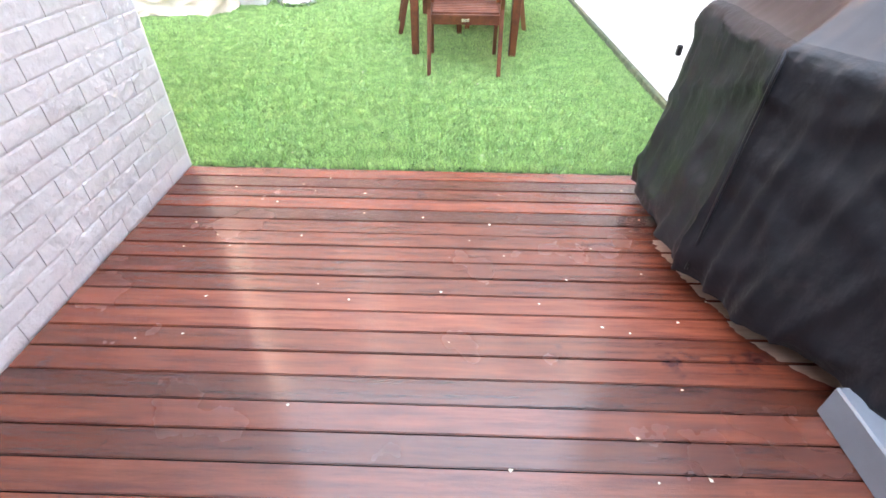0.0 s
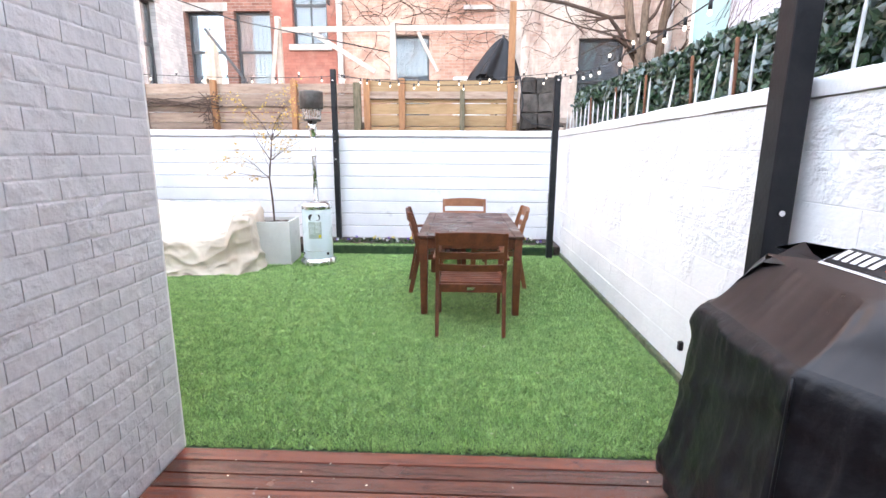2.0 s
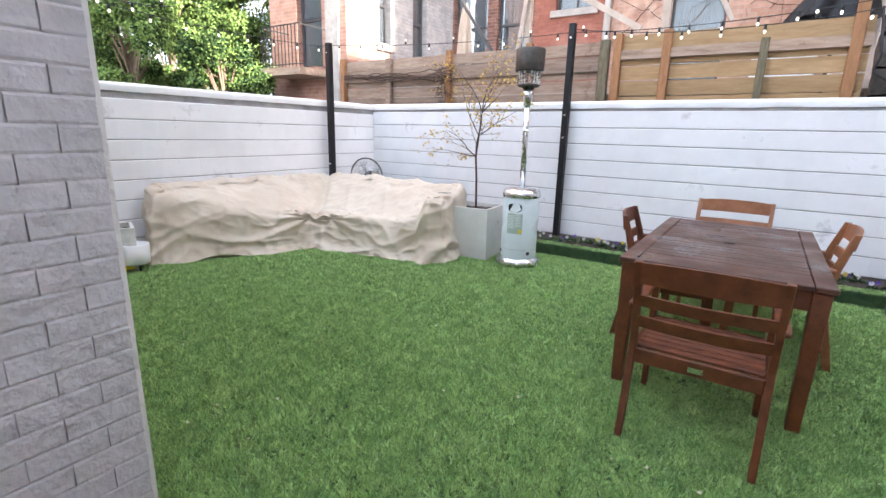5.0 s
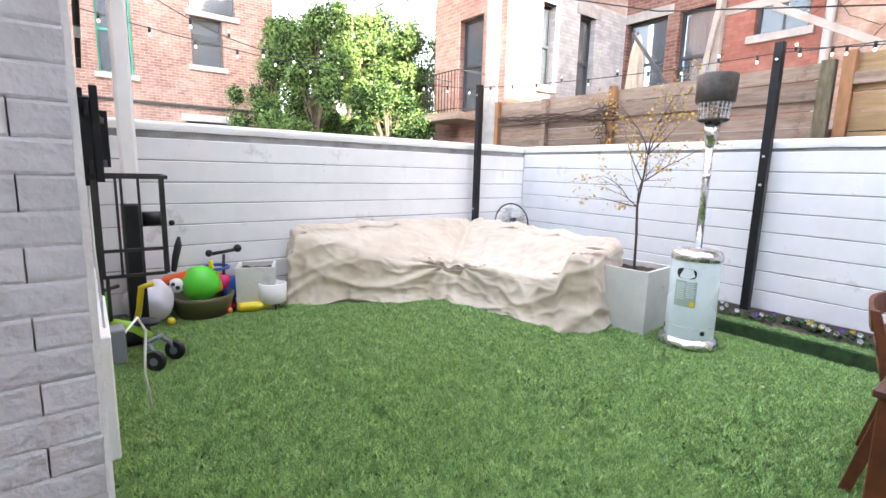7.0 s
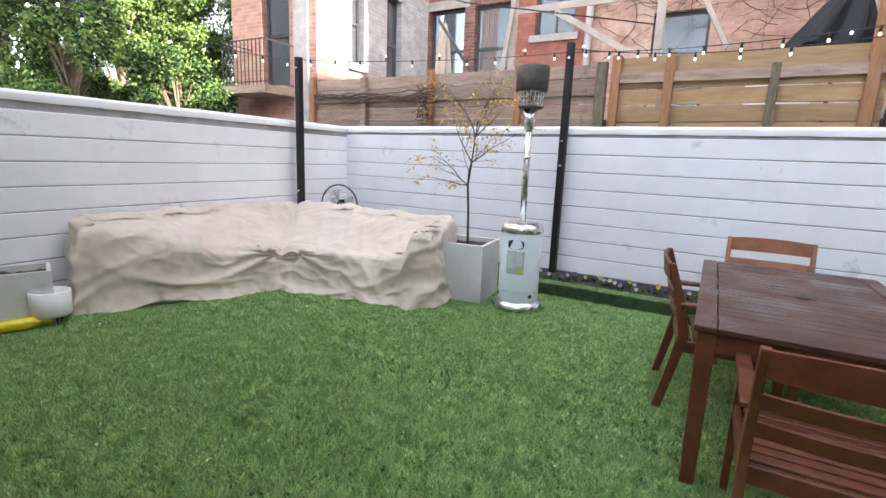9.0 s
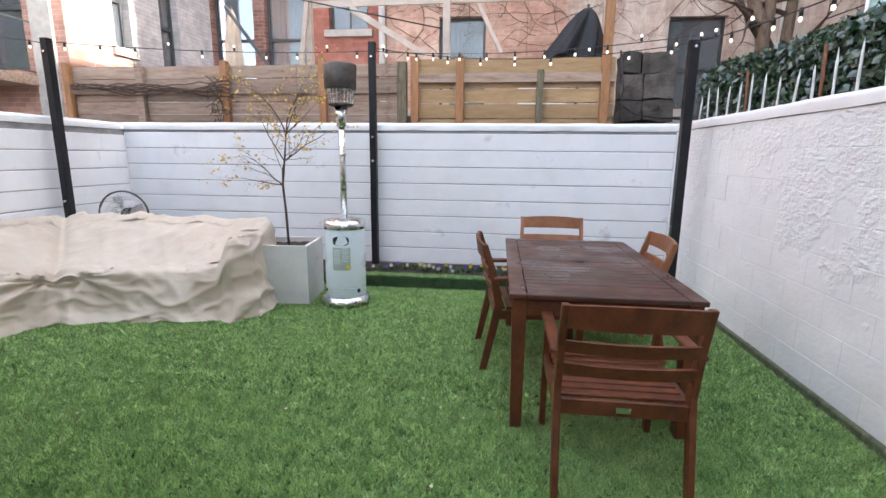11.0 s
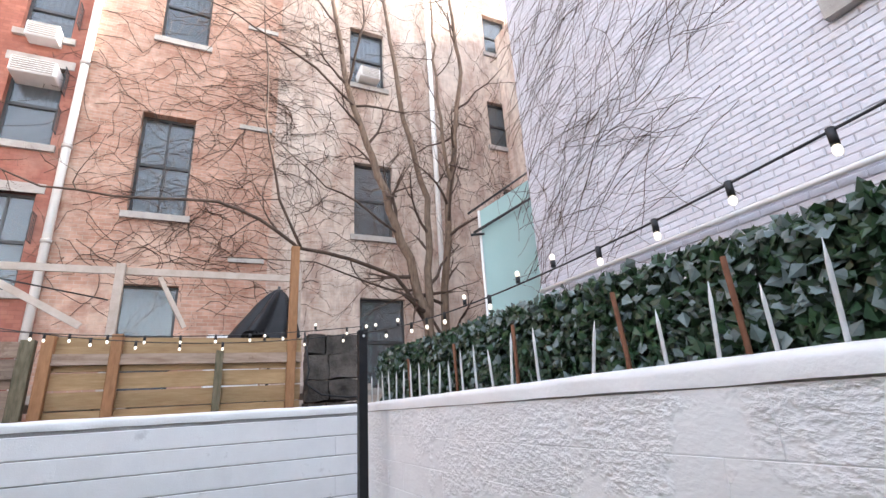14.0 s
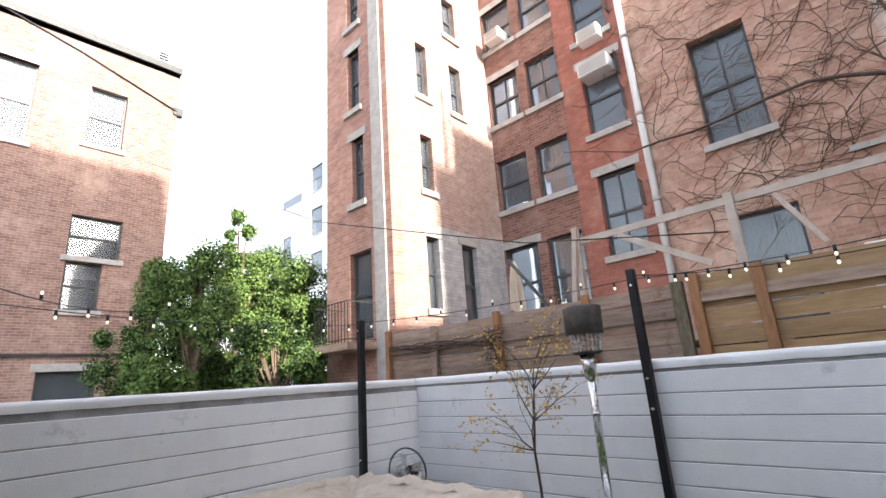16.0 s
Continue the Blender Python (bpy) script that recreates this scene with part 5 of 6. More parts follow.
def on_cyl(r, a0, a1, z0, z1, k=10):
    """A patch that lies round an upright cylinder, angles in degrees from the south."""
    bm = bmesh.new()
    cols = []
    for i in range(k + 1):
        a = radians(-90 + a0 + (a1 - a0) * i / k)
        cols.append([bm.verts.new((r * math.cos(a), r * math.sin(a), z)) for z in (z0, z1)])
    for p, q in zip(cols, cols[1:]):
        bm.faces.new((p[0], q[0], q[1], p[1]))
    return bm
# black oval laid on the housing, painting the dark inside of the opening
bm = bmesh.new()
cols = []
for i in range(25):
    t = 2 * math.pi * i / 24
    a = radians(-90 + 6 + 23 * math.copysign(abs(math.cos(t)) ** 0.6, math.cos(t)))
    cols.append(bm.verts.new((0.1925 * math.cos(a), 0.1925 * math.sin(a), 0.635 + 0.043 * math.copysign(abs(math.sin(t)) ** 0.7, math.sin(t)))))
bm.faces.new(cols[:24])
part("hand_hole", bm, M["rubber"], heater, "dark oval opening")
part("label_plate", on_cyl(0.1925, -18, 32, 0.36, 0.575), M["label_grey"], heater, "grey instruction label")
for k in range(9):
    z = 0.42 + k * 0.016
    part("text_line", on_cyl(0.1935, -14, rng.uniform(4, 7), z, z + 0.006), M["enamel"], heater)
    part("text_line", on_cyl(0.1935, 9, rng.uniform(24, 29), z + 0.02, z + 0.026), M["enamel"], heater)
part("yellow_mark", on_cyl(0.194, 20, 30, 0.37, 0.41), M["yellow"], heater, "small yellow warning mark")
# black studs that paint the dark of the vent holes
for a in (-52, 56):
    bm = bmesh.new()
    c = radians(-90 + a)
    tube(bm, [(0.18 * math.cos(c), 0.18 * math.sin(c), 0.15), (0.1925 * math.cos(c), 0.1925 * math.sin(c), 0.15)], 0.02, 12)
    part("vent_hole", bm, M["rubber"], heater)
bm = bmesh.new()
lathe(bm, [(0.191, 0.185), (0.1925, 0.187), (0.191, 0.189)], 40)
part("seam", bm, M["steel"], heater)


# ---- planters ----
def square_planter(loc, w, h, rz, label, rim=0.03):
    p = thing("planter", loc, label, "planter", "pale grey planters", rz)
    bm = bmesh.new()
    t = w / 2
    for a, b, c, d in ((-t, t, -t, -t + rim), (-t, t, t - rim, t), (-t, -t + rim, -t + rim, t - rim), (t - rim, t, -t + rim, t - rim)):
        slab(bm, a, b, c, d, 0, h)
    part("tub", bm, M["planter"], p)
    bm = bmesh.new()
    slab(bm, -t + rim, t - rim, -t + rim, t - rim, 0.0, h - 0.05)
    bmesh.ops.subdivide_edges(bm, edges=bm.edges[:], cuts=8, use_grid_fill=True)
    for v in bm.verts:
        if v.co.z > h - 0.06:
            v.co.z += noise.noise(v.co * 14) * 0.03
    part("soil", bm, M["soil"], p, "dark wet soil")
    return p


square_planter((-1.42, 8.11, 0), 0.52, 0.57, 5, "square pale grey planter holding a thin maple")
square_planter((-3.86, 5.31, 0), 0.36, 0.42, -20, "smaller pale grey planter with bare soil beside the covered sofa")

# young maple with a few yellow leaves
maple = thing("maple_sapling", (-1.43, 8.13, 0.5), "thin young maple with sparse yellow leaves in the planter", "tree")
bmW = bmesh.new()
leaf_at = []
R4 = random.Random(23)


def sprig(p, d, r, length, depth):
    pts, rad = [p.copy()], [r]
    for i in range(4):
        d = (d + Vector((R4.gauss(0, 0.15), R4.gauss(0, 0.15), R4.gauss(-0.02, 0.1)))).normalized()
        p = p + d * length / 4
        pts.append(p.copy())
        rad.append(r * (1 - 0.17 * (i + 1)))
        if depth and R4.random() < 0.9:
            k = Vector((R4.gauss(0, 1), R4.gauss(0, 1), R4.gauss(0, 0.5))).normalized()
            sprig(p.copy(), (d + k * 0.8).normalized(), rad[-1] * 0.6, length * 0.6, depth - 1)
        if depth < 2:
            leaf_at.append(p.copy())
    tube(bmW, pts, rad, 5, caps=False)


trunk = [Vector((0, 0, 0)), Vector((-0.01, 0, 0.35)), Vector((-0.03, 0.0, 0.62)), Vector((0.0, 0, 0.85)), Vector((0.03, 0, 1.1))]
tube(bmW, trunk, [0.013, 0.012, 0.011, 0.009, 0.006], 7)
for b, d, l in ((trunk[2], (-0.8, -0.1, 0.45), 0.45), (trunk[2], (-0.9, 0.2, 0.05), 0.4), (trunk[2], (0.3, -0.3, 0.9), 0.6), (trunk[3], (-0.6, 0.1, 0.8), 0.65), (trunk[3], (0.8, 0.1, 0.5), 0.5), (trunk[3], (0.6, -0.5, 0.25), 0.42),
                (trunk[4], (-0.4, 0.2, 0.8), 0.55), (trunk[4], (0.35, 0, 0.9), 0.5), (trunk[4], (0.0, -0.3, 1.0), 0.55), (trunk[4], (0.8, -0.1, 0.5), 0.4)):
    sprig(b.copy(), Vector(d).normalized(), 0.007, l, 2)
part("trunk", bmW, M["twig"], maple, "dark thin stem and branches", fix=False)
v, f = leaf_cards(750, lambda r: (leaf_at[r.randrange(len(leaf_at))] + Vector((r.gauss(0, 0.025), r.gauss(0, 0.025), r.gauss(-0.01, 0.025))) , (0, 0, 1)), 0.028, 0.8, 9)
raw("crown", v, f, M["yellow_leaf"], maple, "sparse yellow leaves", "stuff")

# ---- covered corner sofa ----
sofa = thing("covered_sofa", (0, 0, 0), "corner sofa under a wrinkled beige canvas cover", "sofa cover")


def cloth_rings(outline, levels, seed, wrinkle, steps=0.03):
    """Rings that follow a closed outline inwards and up: levels are (inset, height function or number)."""
    pts = [Vector((x, y)) for x, y in outline]
    n = len(pts)
    offs = []
    for i in range(n):
        a, b, c = pts[i - 1], pts[i], pts[(i + 1) % n]
        d0, d1 = (b - a).normalized(), (c - b).normalized()
        n0, n1 = Vector((-d0.y, d0.x)), Vector((-d1.y, d1.x))
        m_ = (n0 + n1) / (1 + n0.dot(n1))
        offs.append(m_)
    stations = []
    for i in range(n):
        j = (i + 1) % n
        k = max(2, int((pts[j] - pts[i]).length / steps))
        for q in range(k):
            t = q / k
            stations.append((i, j, t))
    return pts, offs, stations


def sofa_point(ins, z, st, pts, offs):
    i, j, t = st
    p = pts[i].lerp(pts[j], t) + (offs[i].lerp(offs[j], t)) * ins
    return Vector((p.x, p.y, z))


outline = [(-3.84, 5.64), (-3.74, 5.62), (-3.04, 7.08), (-2.94, 7.18), (-1.62, 7.42), (-1.50, 7.52), (-1.55, 8.16), (-1.64, 8.24), (-3.80, 8.24), (-3.86, 8.10), (-4.04, 8.02), (-4.04, 5.78), (-3.99, 5.68)]
pts_, offs_, st_ = cloth_rings(outline, None, 1, 0, 0.022)
# how high the cover lies: high along the backs by the walls and over the arms, lower towards the seat fronts
def smooth(k):
    k = min(1.0, max(0.0, k))
    return k * k * (3 - 2 * k)


def sofa_h(x, y):
    back = min(x + 4.03, 8.24 - y)
    slope = 0.80 - 0.10 * smooth(back / 0.25) - 0.30 * smooth((back - 0.15) / 0.75)
    arm_s = 0.66 * smooth(1.6 - (y - 5.62) / 0.28)
    arm_e = 0.66 * smooth(1.6 - (-1.52 - x) / 0.26)
    return max(slope, arm_s, arm_e) + 0.02 * noise.noise(Vector((x * 2, y * 2, 0)))


levels = [(-0.07, 0.006), (-0.045, 0.08), (-0.02, 0.18), (-0.005, 0.30), (0.004, 0.42), (0.012, 0.54), (0.02, 0.66), (0.028, 0.76), (0.036, 0.85), (0.048, 0.92), (0.065, 0.97)]
levels += [(0.09 + 0.03 * k, None) for k in range(4)]
fine = []
for (i0, z0), (i1, z1) in zip(levels, levels[1:]):
    k = 4 if z1 is not None else 1
    fine += [(i0 + (i1 - i0) * q / k, z0 + (z1 - z0) * q / k if z1 is not None else z0) for q in range(k)]
levels = fine + [levels[-1]]
verts, faces = [], []
N = len(st_)
for li, (ins, z) in enumerate(levels):
    for si, s in enumerate(st_):
        p = sofa_point(ins, 0, s, pts_, offs_)
        q = sofa_point(max(ins, 0.08), 0, s, pts_, offs_)
        top = sofa_h(q.x, q.y)
        up = 1.0 if z is None else z
        p.z = top * up
        u = si * 0.03
        i, j, t = s
        out2 = -(offs_[i].lerp(offs_[j], t)).normalized()
        side = 1.0 if z is not None else max(0, 1 - (ins - 0.065) * 8)
        # hanging folds widen downwards; swags run slantwise; creases are narrow ridges
        low = 1 - up
        fold = (0.05 * low + 0.01) * noise.noise(Vector((u * 2.6, up * 0.8, 4))) + 0.022 * low * noise.noise(Vector((u * 7 + up * 2, up, 1)))
        r1 = 1 - abs(noise.noise(Vector((p.x * 2.2 + p.y * 1.1, p.y * 2.2 - p.z * 3.2, p.z * 2 + p.x))) * 2.2)
        r2 = 1 - abs(noise.noise(Vector((p.x * 5 - p.y * 2, p.y * 5 + p.z * 5, 7 + p.z * 3))) * 2.2)
        r3 = 1 - abs(noise.noise(Vector((p.x * 11 + 3, p.y * 11, p.z * 9))) * 2.2)
        crease = 0.026 * max(0, r1) ** 4 + 0.016 * max(0, r2) ** 4 + 0.007 * max(0, r3) ** 3
        # creases that run together at the gathered seam
        dx, dy, dz = p.x + 3.03, p.y - 7.12, p.z - 0.36
        dist_ = math.sqrt(dx * dx + dy * dy + dz * dz)
        ang = math.atan2(dz, dx * 0.6 - dy * 0.8)
        ray = 0.03 * math.exp(-dist_ / 0.45) * math.sin(ang * 9 + 1) * min(1, dist_ / 0.1)
        pinch = math.exp(-((dx + dy * 0.85) / 0.06) ** 2) * math.exp(-max(0, -dy) * 3) if dy > -0.3 else 0
        # long taut folds that sweep from the back corners down to the hem, and short pleats at the ends
        s1 = 1 - abs(noise.noise(Vector((u * 0.8 + up * 0.5, up * 1.5 - u * 0.5, 11)))) * 3.6
        s2 = 1 - abs(noise.noise(Vector((u * 2.0 - up * 0.8, up * 2.2 + u * 0.8, 17)))) * 3.6
        crease = crease * 0.6 + 0.040 * max(0, s1) ** 2 * (0.35 + low) + 0.018 * max(0, s2) ** 2
        amount = fold + crease + ray - 0.05 * pinch
        p += Vector((out2.x, out2.y, 0)) * amount * side
        p.z += (crease + ray * 0.7 + 0.02 * noise.noise(Vector((p.x * 3.2, p.y * 3.2, 3))) - 0.055 * pinch) * smooth((up - 0.5) * 2)
        if li == 0:
            p.z = 0.004 + max(0, 0.07 * noise.noise(Vector((u * 1.5, 0, 9))))
        verts.append(p)
for li in range(len(levels) - 1):
    for si in range(N):
        a, b = li * N + si, li * N + (si + 1) % N
        faces.append((a, b, b + N, a + N))
# the cover over the seats and backs, as one sheet inside the rings
def on_seat(x, y):
    arm_w = x < -3.84 + 0.48 * (y - 5.64) and 5.72 < y < 8.15 and x > -3.95
    arm_n = y > 7.29 + 0.167 * (x + 2.94) and y < 8.16 and -3.95 < x < -1.61
    return arm_w or arm_n


cell = 0.025
index_of = {}
for gi in range(100):
    for gj in range(104):
        x, y = -3.98 + gi * cell, 5.66 + gj * cell
        if not on_seat(x, y):
            continue
        z = sofa_h(x, y)
        r1 = 1 - abs(noise.noise(Vector((x * 2.2 + y * 1.1, y * 2.2 - z * 3.2, z * 2 + x))) * 2.2)
        r2 = 1 - abs(noise.noise(Vector((x * 5 - y * 2, y * 5 + z * 5, 7 + z * 3))) * 2.2)
        r3 = 1 - abs(noise.noise(Vector((x * 11 + 3, y * 11, z * 9))) * 2.2)
        s1 = 1 - abs(noise.noise(Vector((x * 1.1 + y * 2.4, y * 1.2 - x * 2.2, 21)))) * 3.2
        z += 0.018 * max(0, s1) ** 3
        seam_dip = 0.055 * math.exp(-(((x + 3.03) + (y - 7.12) * 0.85) / 0.06) ** 2) if y > 6.9 else 0
        z += 0.026 * max(0, r1) ** 4 + 0.016 * max(0, r2) ** 4 + 0.007 * max(0, r3) ** 3 + 0.02 * noise.noise(Vector((x * 3.2, y * 3.2, 3))) - seam_dip - 0.006
        index_of[gi, gj] = len(verts)
        verts.append(Vector((x, y, z)))
for (gi, gj), k in index_of.items():
    if all(q in index_of for q in ((gi + 1, gj), (gi + 1, gj + 1), (gi, gj + 1))):
        faces.append((k, index_of[gi + 1, gj], index_of[gi + 1, gj + 1], index_of[gi, gj + 1]))
cov = raw("cover", verts, faces, M["cover"], sofa, "beige canvas cover with deep wrinkles", smooth=True)
box_part("tag", (-1.68, -1.56, 7.70, 7.80, 0.725, 0.728), M["olive"], sofa, 0, "small dark label on the cover")

# ---- fan in the corner behind the sofa ----
fan = thing("pedestal_fan", (-3.72, 8.75, 0), "round wire-caged pedestal fan in the wall corner", "fan", rz=12)
bm = bmesh.new()
lathe(bm, [(0.2, 0), (0.2, 0.03), (0.04, 0.06)], 24)
part("base", bm, M["black"], fan)
bm = bmesh.new()
tube(bm, [(0, 0, 0.05), (0, 0, 0.6)], 0.02, 10)
tube(bm, [(0, 0.05, 0.7), (0, 0.16, 0.7)], 0.07, 14)
part("stand", bm, M["black"], fan)
bm = bmesh.new()
for k in range(48):
    a = 2 * math.pi * k / 48
    tube(bm, [(0.04 * math.cos(a), -0.08, 0.7 + 0.04 * math.sin(a)), (0.15 * math.cos(a), -0.09, 0.7 + 0.15 * math.sin(a)), (0.27 * math.cos(a), -0.01, 0.7 + 0.27 * math.sin(a))], 0.0022, 3)
for r in (0.04, 0.1, 0.16, 0.22):
    tube(bm, [(r * math.cos(2 * math.pi * k / 32), -0.085, 0.7 + r * math.sin(2 * math.pi * k / 32)) for k in range(33)], 0.003, 4)
part("grille", bm, M["steel"], fan)
bm = bmesh.new()
tube(bm, [(0.272 * math.cos(2 * math.pi * k / 40), 0, 0.7 + 0.272 * math.sin(2 * math.pi * k / 40)) for k in range(41)], 0.011, 6)
part("rim", bm, M["dark_steel"], fan)
bm = bmesh.new()
for k in range(4):
    a0 = k * math.pi / 2 + 0.3
    ring = [(0.05, a0), (0.2, a0 - 0.25), (0.24, a0 + 0.3), (0.12, a0 + 0.5)]
    vs = [bm.verts.new((r * math.cos(a), 0.01 + 0.03 * i / 3, 0.7 + r * math.sin(a))) for i, (r, a) in enumerate(ring)]
    bm.faces.new(vs)
part("blades", bm, M["steel"], fan, "four pale blades")

# ---- covered grill ----
grill = thing("covered_grill", (0, 0, 0), "barbecue grill under a wet black vinyl cover", "grill cover")
gout = [(1.965, 3.12), (2.02, 3.78), (2.10, 3.86), (2.44, 3.88), (2.52, 3.80), (2.53, 2.50), (2.46, 2.42), (2.30, 2.52)][::-1]
gp, go_, gs = cloth_rings(gout[::-1], None, 2, 0, 0.012)
area = sum(gp[i].x * gp[(i + 1) % len(gp)].y - gp[(i + 1) % len(gp)].x * gp[i].y for i in range(len(gp)))
sgn = 1 if area > 0 else -1
glev = [(-0.02, 0.09), (-0.03, 0.16), (-0.02, 0.24), (-0.005, 0.34), (0.01, 0.44), (0.02, 0.54), (0.03, 0.64), (0.035, 0.72), (0.03, 0.79), (0.035, 0.845), (0.05, 0.875), (0.08, 0.905), (0.12, 0.96), (0.16, 1.02), (0.2, 1.07), (0.235, 1.1)]
fine = []
for (i0, z0), (i1, z1) in zip(glev, glev[1:]):
    fine += [(i0 + (i1 - i0) * q / 3, z0 + (z1 - z0) * q / 3) for q in range(3)]
glev = fine + [glev[-1]]
vside, fside, vtop, ftop = [], [], [], []
NG = len(gs)
for li, (ins, z) in enumerate(glev):
    for si, s in enumerate(gs):
        p = sofa_point(ins * sgn, z, s, gp, go_)
        u = si * 0.012
        i, j, t = s
        o2 = -(go_[i].lerp(go_[j], t)).normalized() * sgn
        low = max(0, 1 - z / 0.85)
        f_ = 0.045 * low * noise.noise(Vector((u * 3.2, z * 0.5, 2))) + 0.018 * low ** 0.5 * noise.noise(Vector((u * 9 + z * 1.5, z * 2, 5))) + 0.006 * noise.noise(Vector((u * 22, z * 6, 8)))
        g1 = 1 - abs(noise.noise(Vector((u * 4.5 + z * 0.6, z * 0.7, 31)))) * 3.2
        g2 = 1 - abs(noise.noise(Vector((u * 2.2 - z * 3.5, z * 3.8 + u * 1.5, 37)))) * 3.2
        g3 = 1 - abs(noise.noise(Vector((u * 12 + z, z * 1.6, 41)))) * 3.0
        f_ += 0.026 * max(0, g1) ** 2 * (0.3 + low) + 0.014 * max(0, g2) ** 3 + 0.008 * max(0, g3) ** 2
        if z > 0.87:
            east_k = min(1, max(0, (p.x - 1.97) / 0.45))
            p.z = 0.88 + (z - 0.88) * (0.35 + 1.05 * east_k) + 0.01 * noise.noise(p * 5)
            f_ *= 0.3
        p += Vector((o2.x, o2.y, 0)) * f_
        if li == 0:
            p.z = 0.09 + 0.05 * noise.noise(Vector((u * 2, 0, 3)))
        vside.append(p)
for li in range(len(glev) - 1):
    for si in range(NG):
        a, b = li * NG + si, li * NG + (si + 1) % NG
        (fside if glev[li + 1][1] < 0.9 else ftop).append((a, b, b + NG, a + NG))
ftop.append(tuple((len(glev) - 1) * NG + si for si in range(NG)))
raw("skirt", vside, fside, M["grill"], grill, "black cloth skirt with hanging folds", smooth=True)
raw("top_panel", vside, ftop, M["grill_top"], grill, "wet brown-black sloping top panel", smooth=True)
bm = bmesh.new()
seam = []
for k in range(12):
    z = 0.87 - k * 0.068
    seam.append((1.962 + 0.035 - 0.045 * k / 11, 3.115 - 0.004 * k, z))
tube(bm, seam, 0.006, 5)
part("seam", bm, M["grill"], grill, "raised corner seam")
box_part("buckle", (1.975, 1.995, 3.72, 3.74, 0.68, 0.72), M["rubber"], grill, 0.004, "black plastic buckle")
box_part("grill_body", (2.14, 2.45, 3.0, 3.72, 0.14, 0.78), M["rubber"], grill, 0, "dark body under the cover")
for x in (2.12, 2.42):
    for y in (3.02, 3.66):
        box_part("leg", (x, x + 0.03, y, y + 0.03, 0, 0.12), M["rubber"], grill)


# the badge lies on the sloping top: white outline, pale bars and a red mark
def on_top(y, k):
    x = 2.045 + 0.26 * k
    return Vector((x, y, 0.925 + 0.155 * k * 1.0))
badge = []
from mathutils.bvhtree import BVHTree
tree_top = BVHTree.FromPolygons([tuple(v) for v in vside], ftop)


def drape(x, y, lift=0.004):
    hit = tree_top.ray_cast(Vector((x, y, 3)), Vector((0, 0, -1)))
    return (hit[0] if hit[0] else Vector((x, y, 1.0))) + Vector((0, 0, lift))


def badge_patch(name, s0, s1, u0, u1, mat, lift, slant=0.0):
    """A patch of the badge; s runs along the text (to the south), u up the slope (to the east)."""
    bm = bmesh.new()
    n, grid = 8, []
    for i in range(n + 1):
        s = s0 + (s1 - s0) * i / n
        grid.append([bm.verts.new(drape(2.27 + u * 0.9, 3.46 - s * 0.85 - slant * u, lift)) for u in (u0, (u0 + u1) / 2, u1)])
    for a, b in zip(grid, grid[1:]):
        for k in range(2):
            bm.faces.new((a[k], b[k], b[k + 1], a[k + 1]))
    return part(name, bm, M[mat], grill)


badge_patch("badge_edge", 0.0, 0.36, 0.0, 0.12, "white", 0.005)
badge_patch("badge_field", 0.008, 0.352, 0.008, 0.112, "grill_top", 0.008)
for k in range(5):
    badge_patch("badge_bar", 0.035 + k * 0.04, 0.06 + k * 0.04, 0.03, 0.09, "white", 0.011, -0.15)
badge_patch("badge_mark", 0.25, 0.31, 0.035, 0.085, "red", 0.011)

# ---- grey box at the edge of the deck ----
gbx = thing("grey_box", (2.19, 1.7, 0), "low grey painted metal box with white papers on it", "box")
box_part("case", (0, 0.34, 0, 0.88, 0.0, 0.12), M["box_grey"], gbx, 0.006)
for k, (x, y, w, h, rz) in enumerate(((0.16, 0.70, 0.12, 0.10, 20), (0.12, 0.50, 0.10, 0.13, -15))):
    bm = bmesh.new()
    slab(bm, -w / 2, w / 2, -h / 2, h / 2, 0, 0.004)
    pp = thing("paper_card", (gbx.location.x + x, 1.7 + y, 0.122), "white printed card lying on the grey box", "card", "cards on the grey box", rz)
    part("card", bm, M["white"], pp)
    for q in range(5):
        bm = bmesh.new()
        slab(bm, -w / 2 + 0.012, w / 2 - 0.015, h / 2 - 0.02 - q * 0.018, h / 2 - 0.012 - q * 0.018, 0.005, 0.006)
        part("print_bar", bm, M["rubber"], pp)

# ---- things by the stucco wall ----
tv = thing("wall_bracket", (-1.6, BY, 1.5), "black steel screen bracket on the stucco wall", "bracket")
for dims in ((-0.08, -0.02, 0.0, 0.03, -0.2, 0.22), (-0.2, 0.15, 0.03, 0.045, -0.15, -0.09), (-0.2, 0.15, 0.03, 0.045, 0.09, 0.15), (-0.02, 0.1, 0.0, 0.05, -0.17, 0.17), (-0.3, -0.27, 0.085, 0.12, -0.12, 0.15), (0.07, 0.1, 0.05, 0.08, -0.18, 0.22)):
    box_part("plate", dims, M["black"], tv, 0.003)
bm = bmesh.new()
for z in (-0.1, 0.1):
    beam(bm, (0.05, 0.05, z), (-0.28, 0.10, z), 0.015, 0.03)
part("arm", bm, M["black"], tv)
ob_ = thing("outlet_box", (-1.72, BY, 0.52), "grey weatherproof outlet box with a hanging white cord", "outlet")
box_part("case", (-0.05, 0.07, 0.0, 0.11, -0.08, 0.09), M["box_grey"], ob_, 0.006)
bm = bmesh.new()
tube(bm, [(-0.06, 0.1, 0.02), (-0.25, 0.18, 0.05), (-0.32, 0.22, -0.05), (-0.2, 0.2, -0.14), (-0.3, 0.2, -0.3), (-0.3, 0.22, -0.5)], 0.007, 6)
tube(bm, [(0.02, 0.03, 0.09), (0.0, 0.02, 0.5), (0.1, 0.02, 0.95)], 0.006, 6)
part("cord", bm, M["white"], ob_)
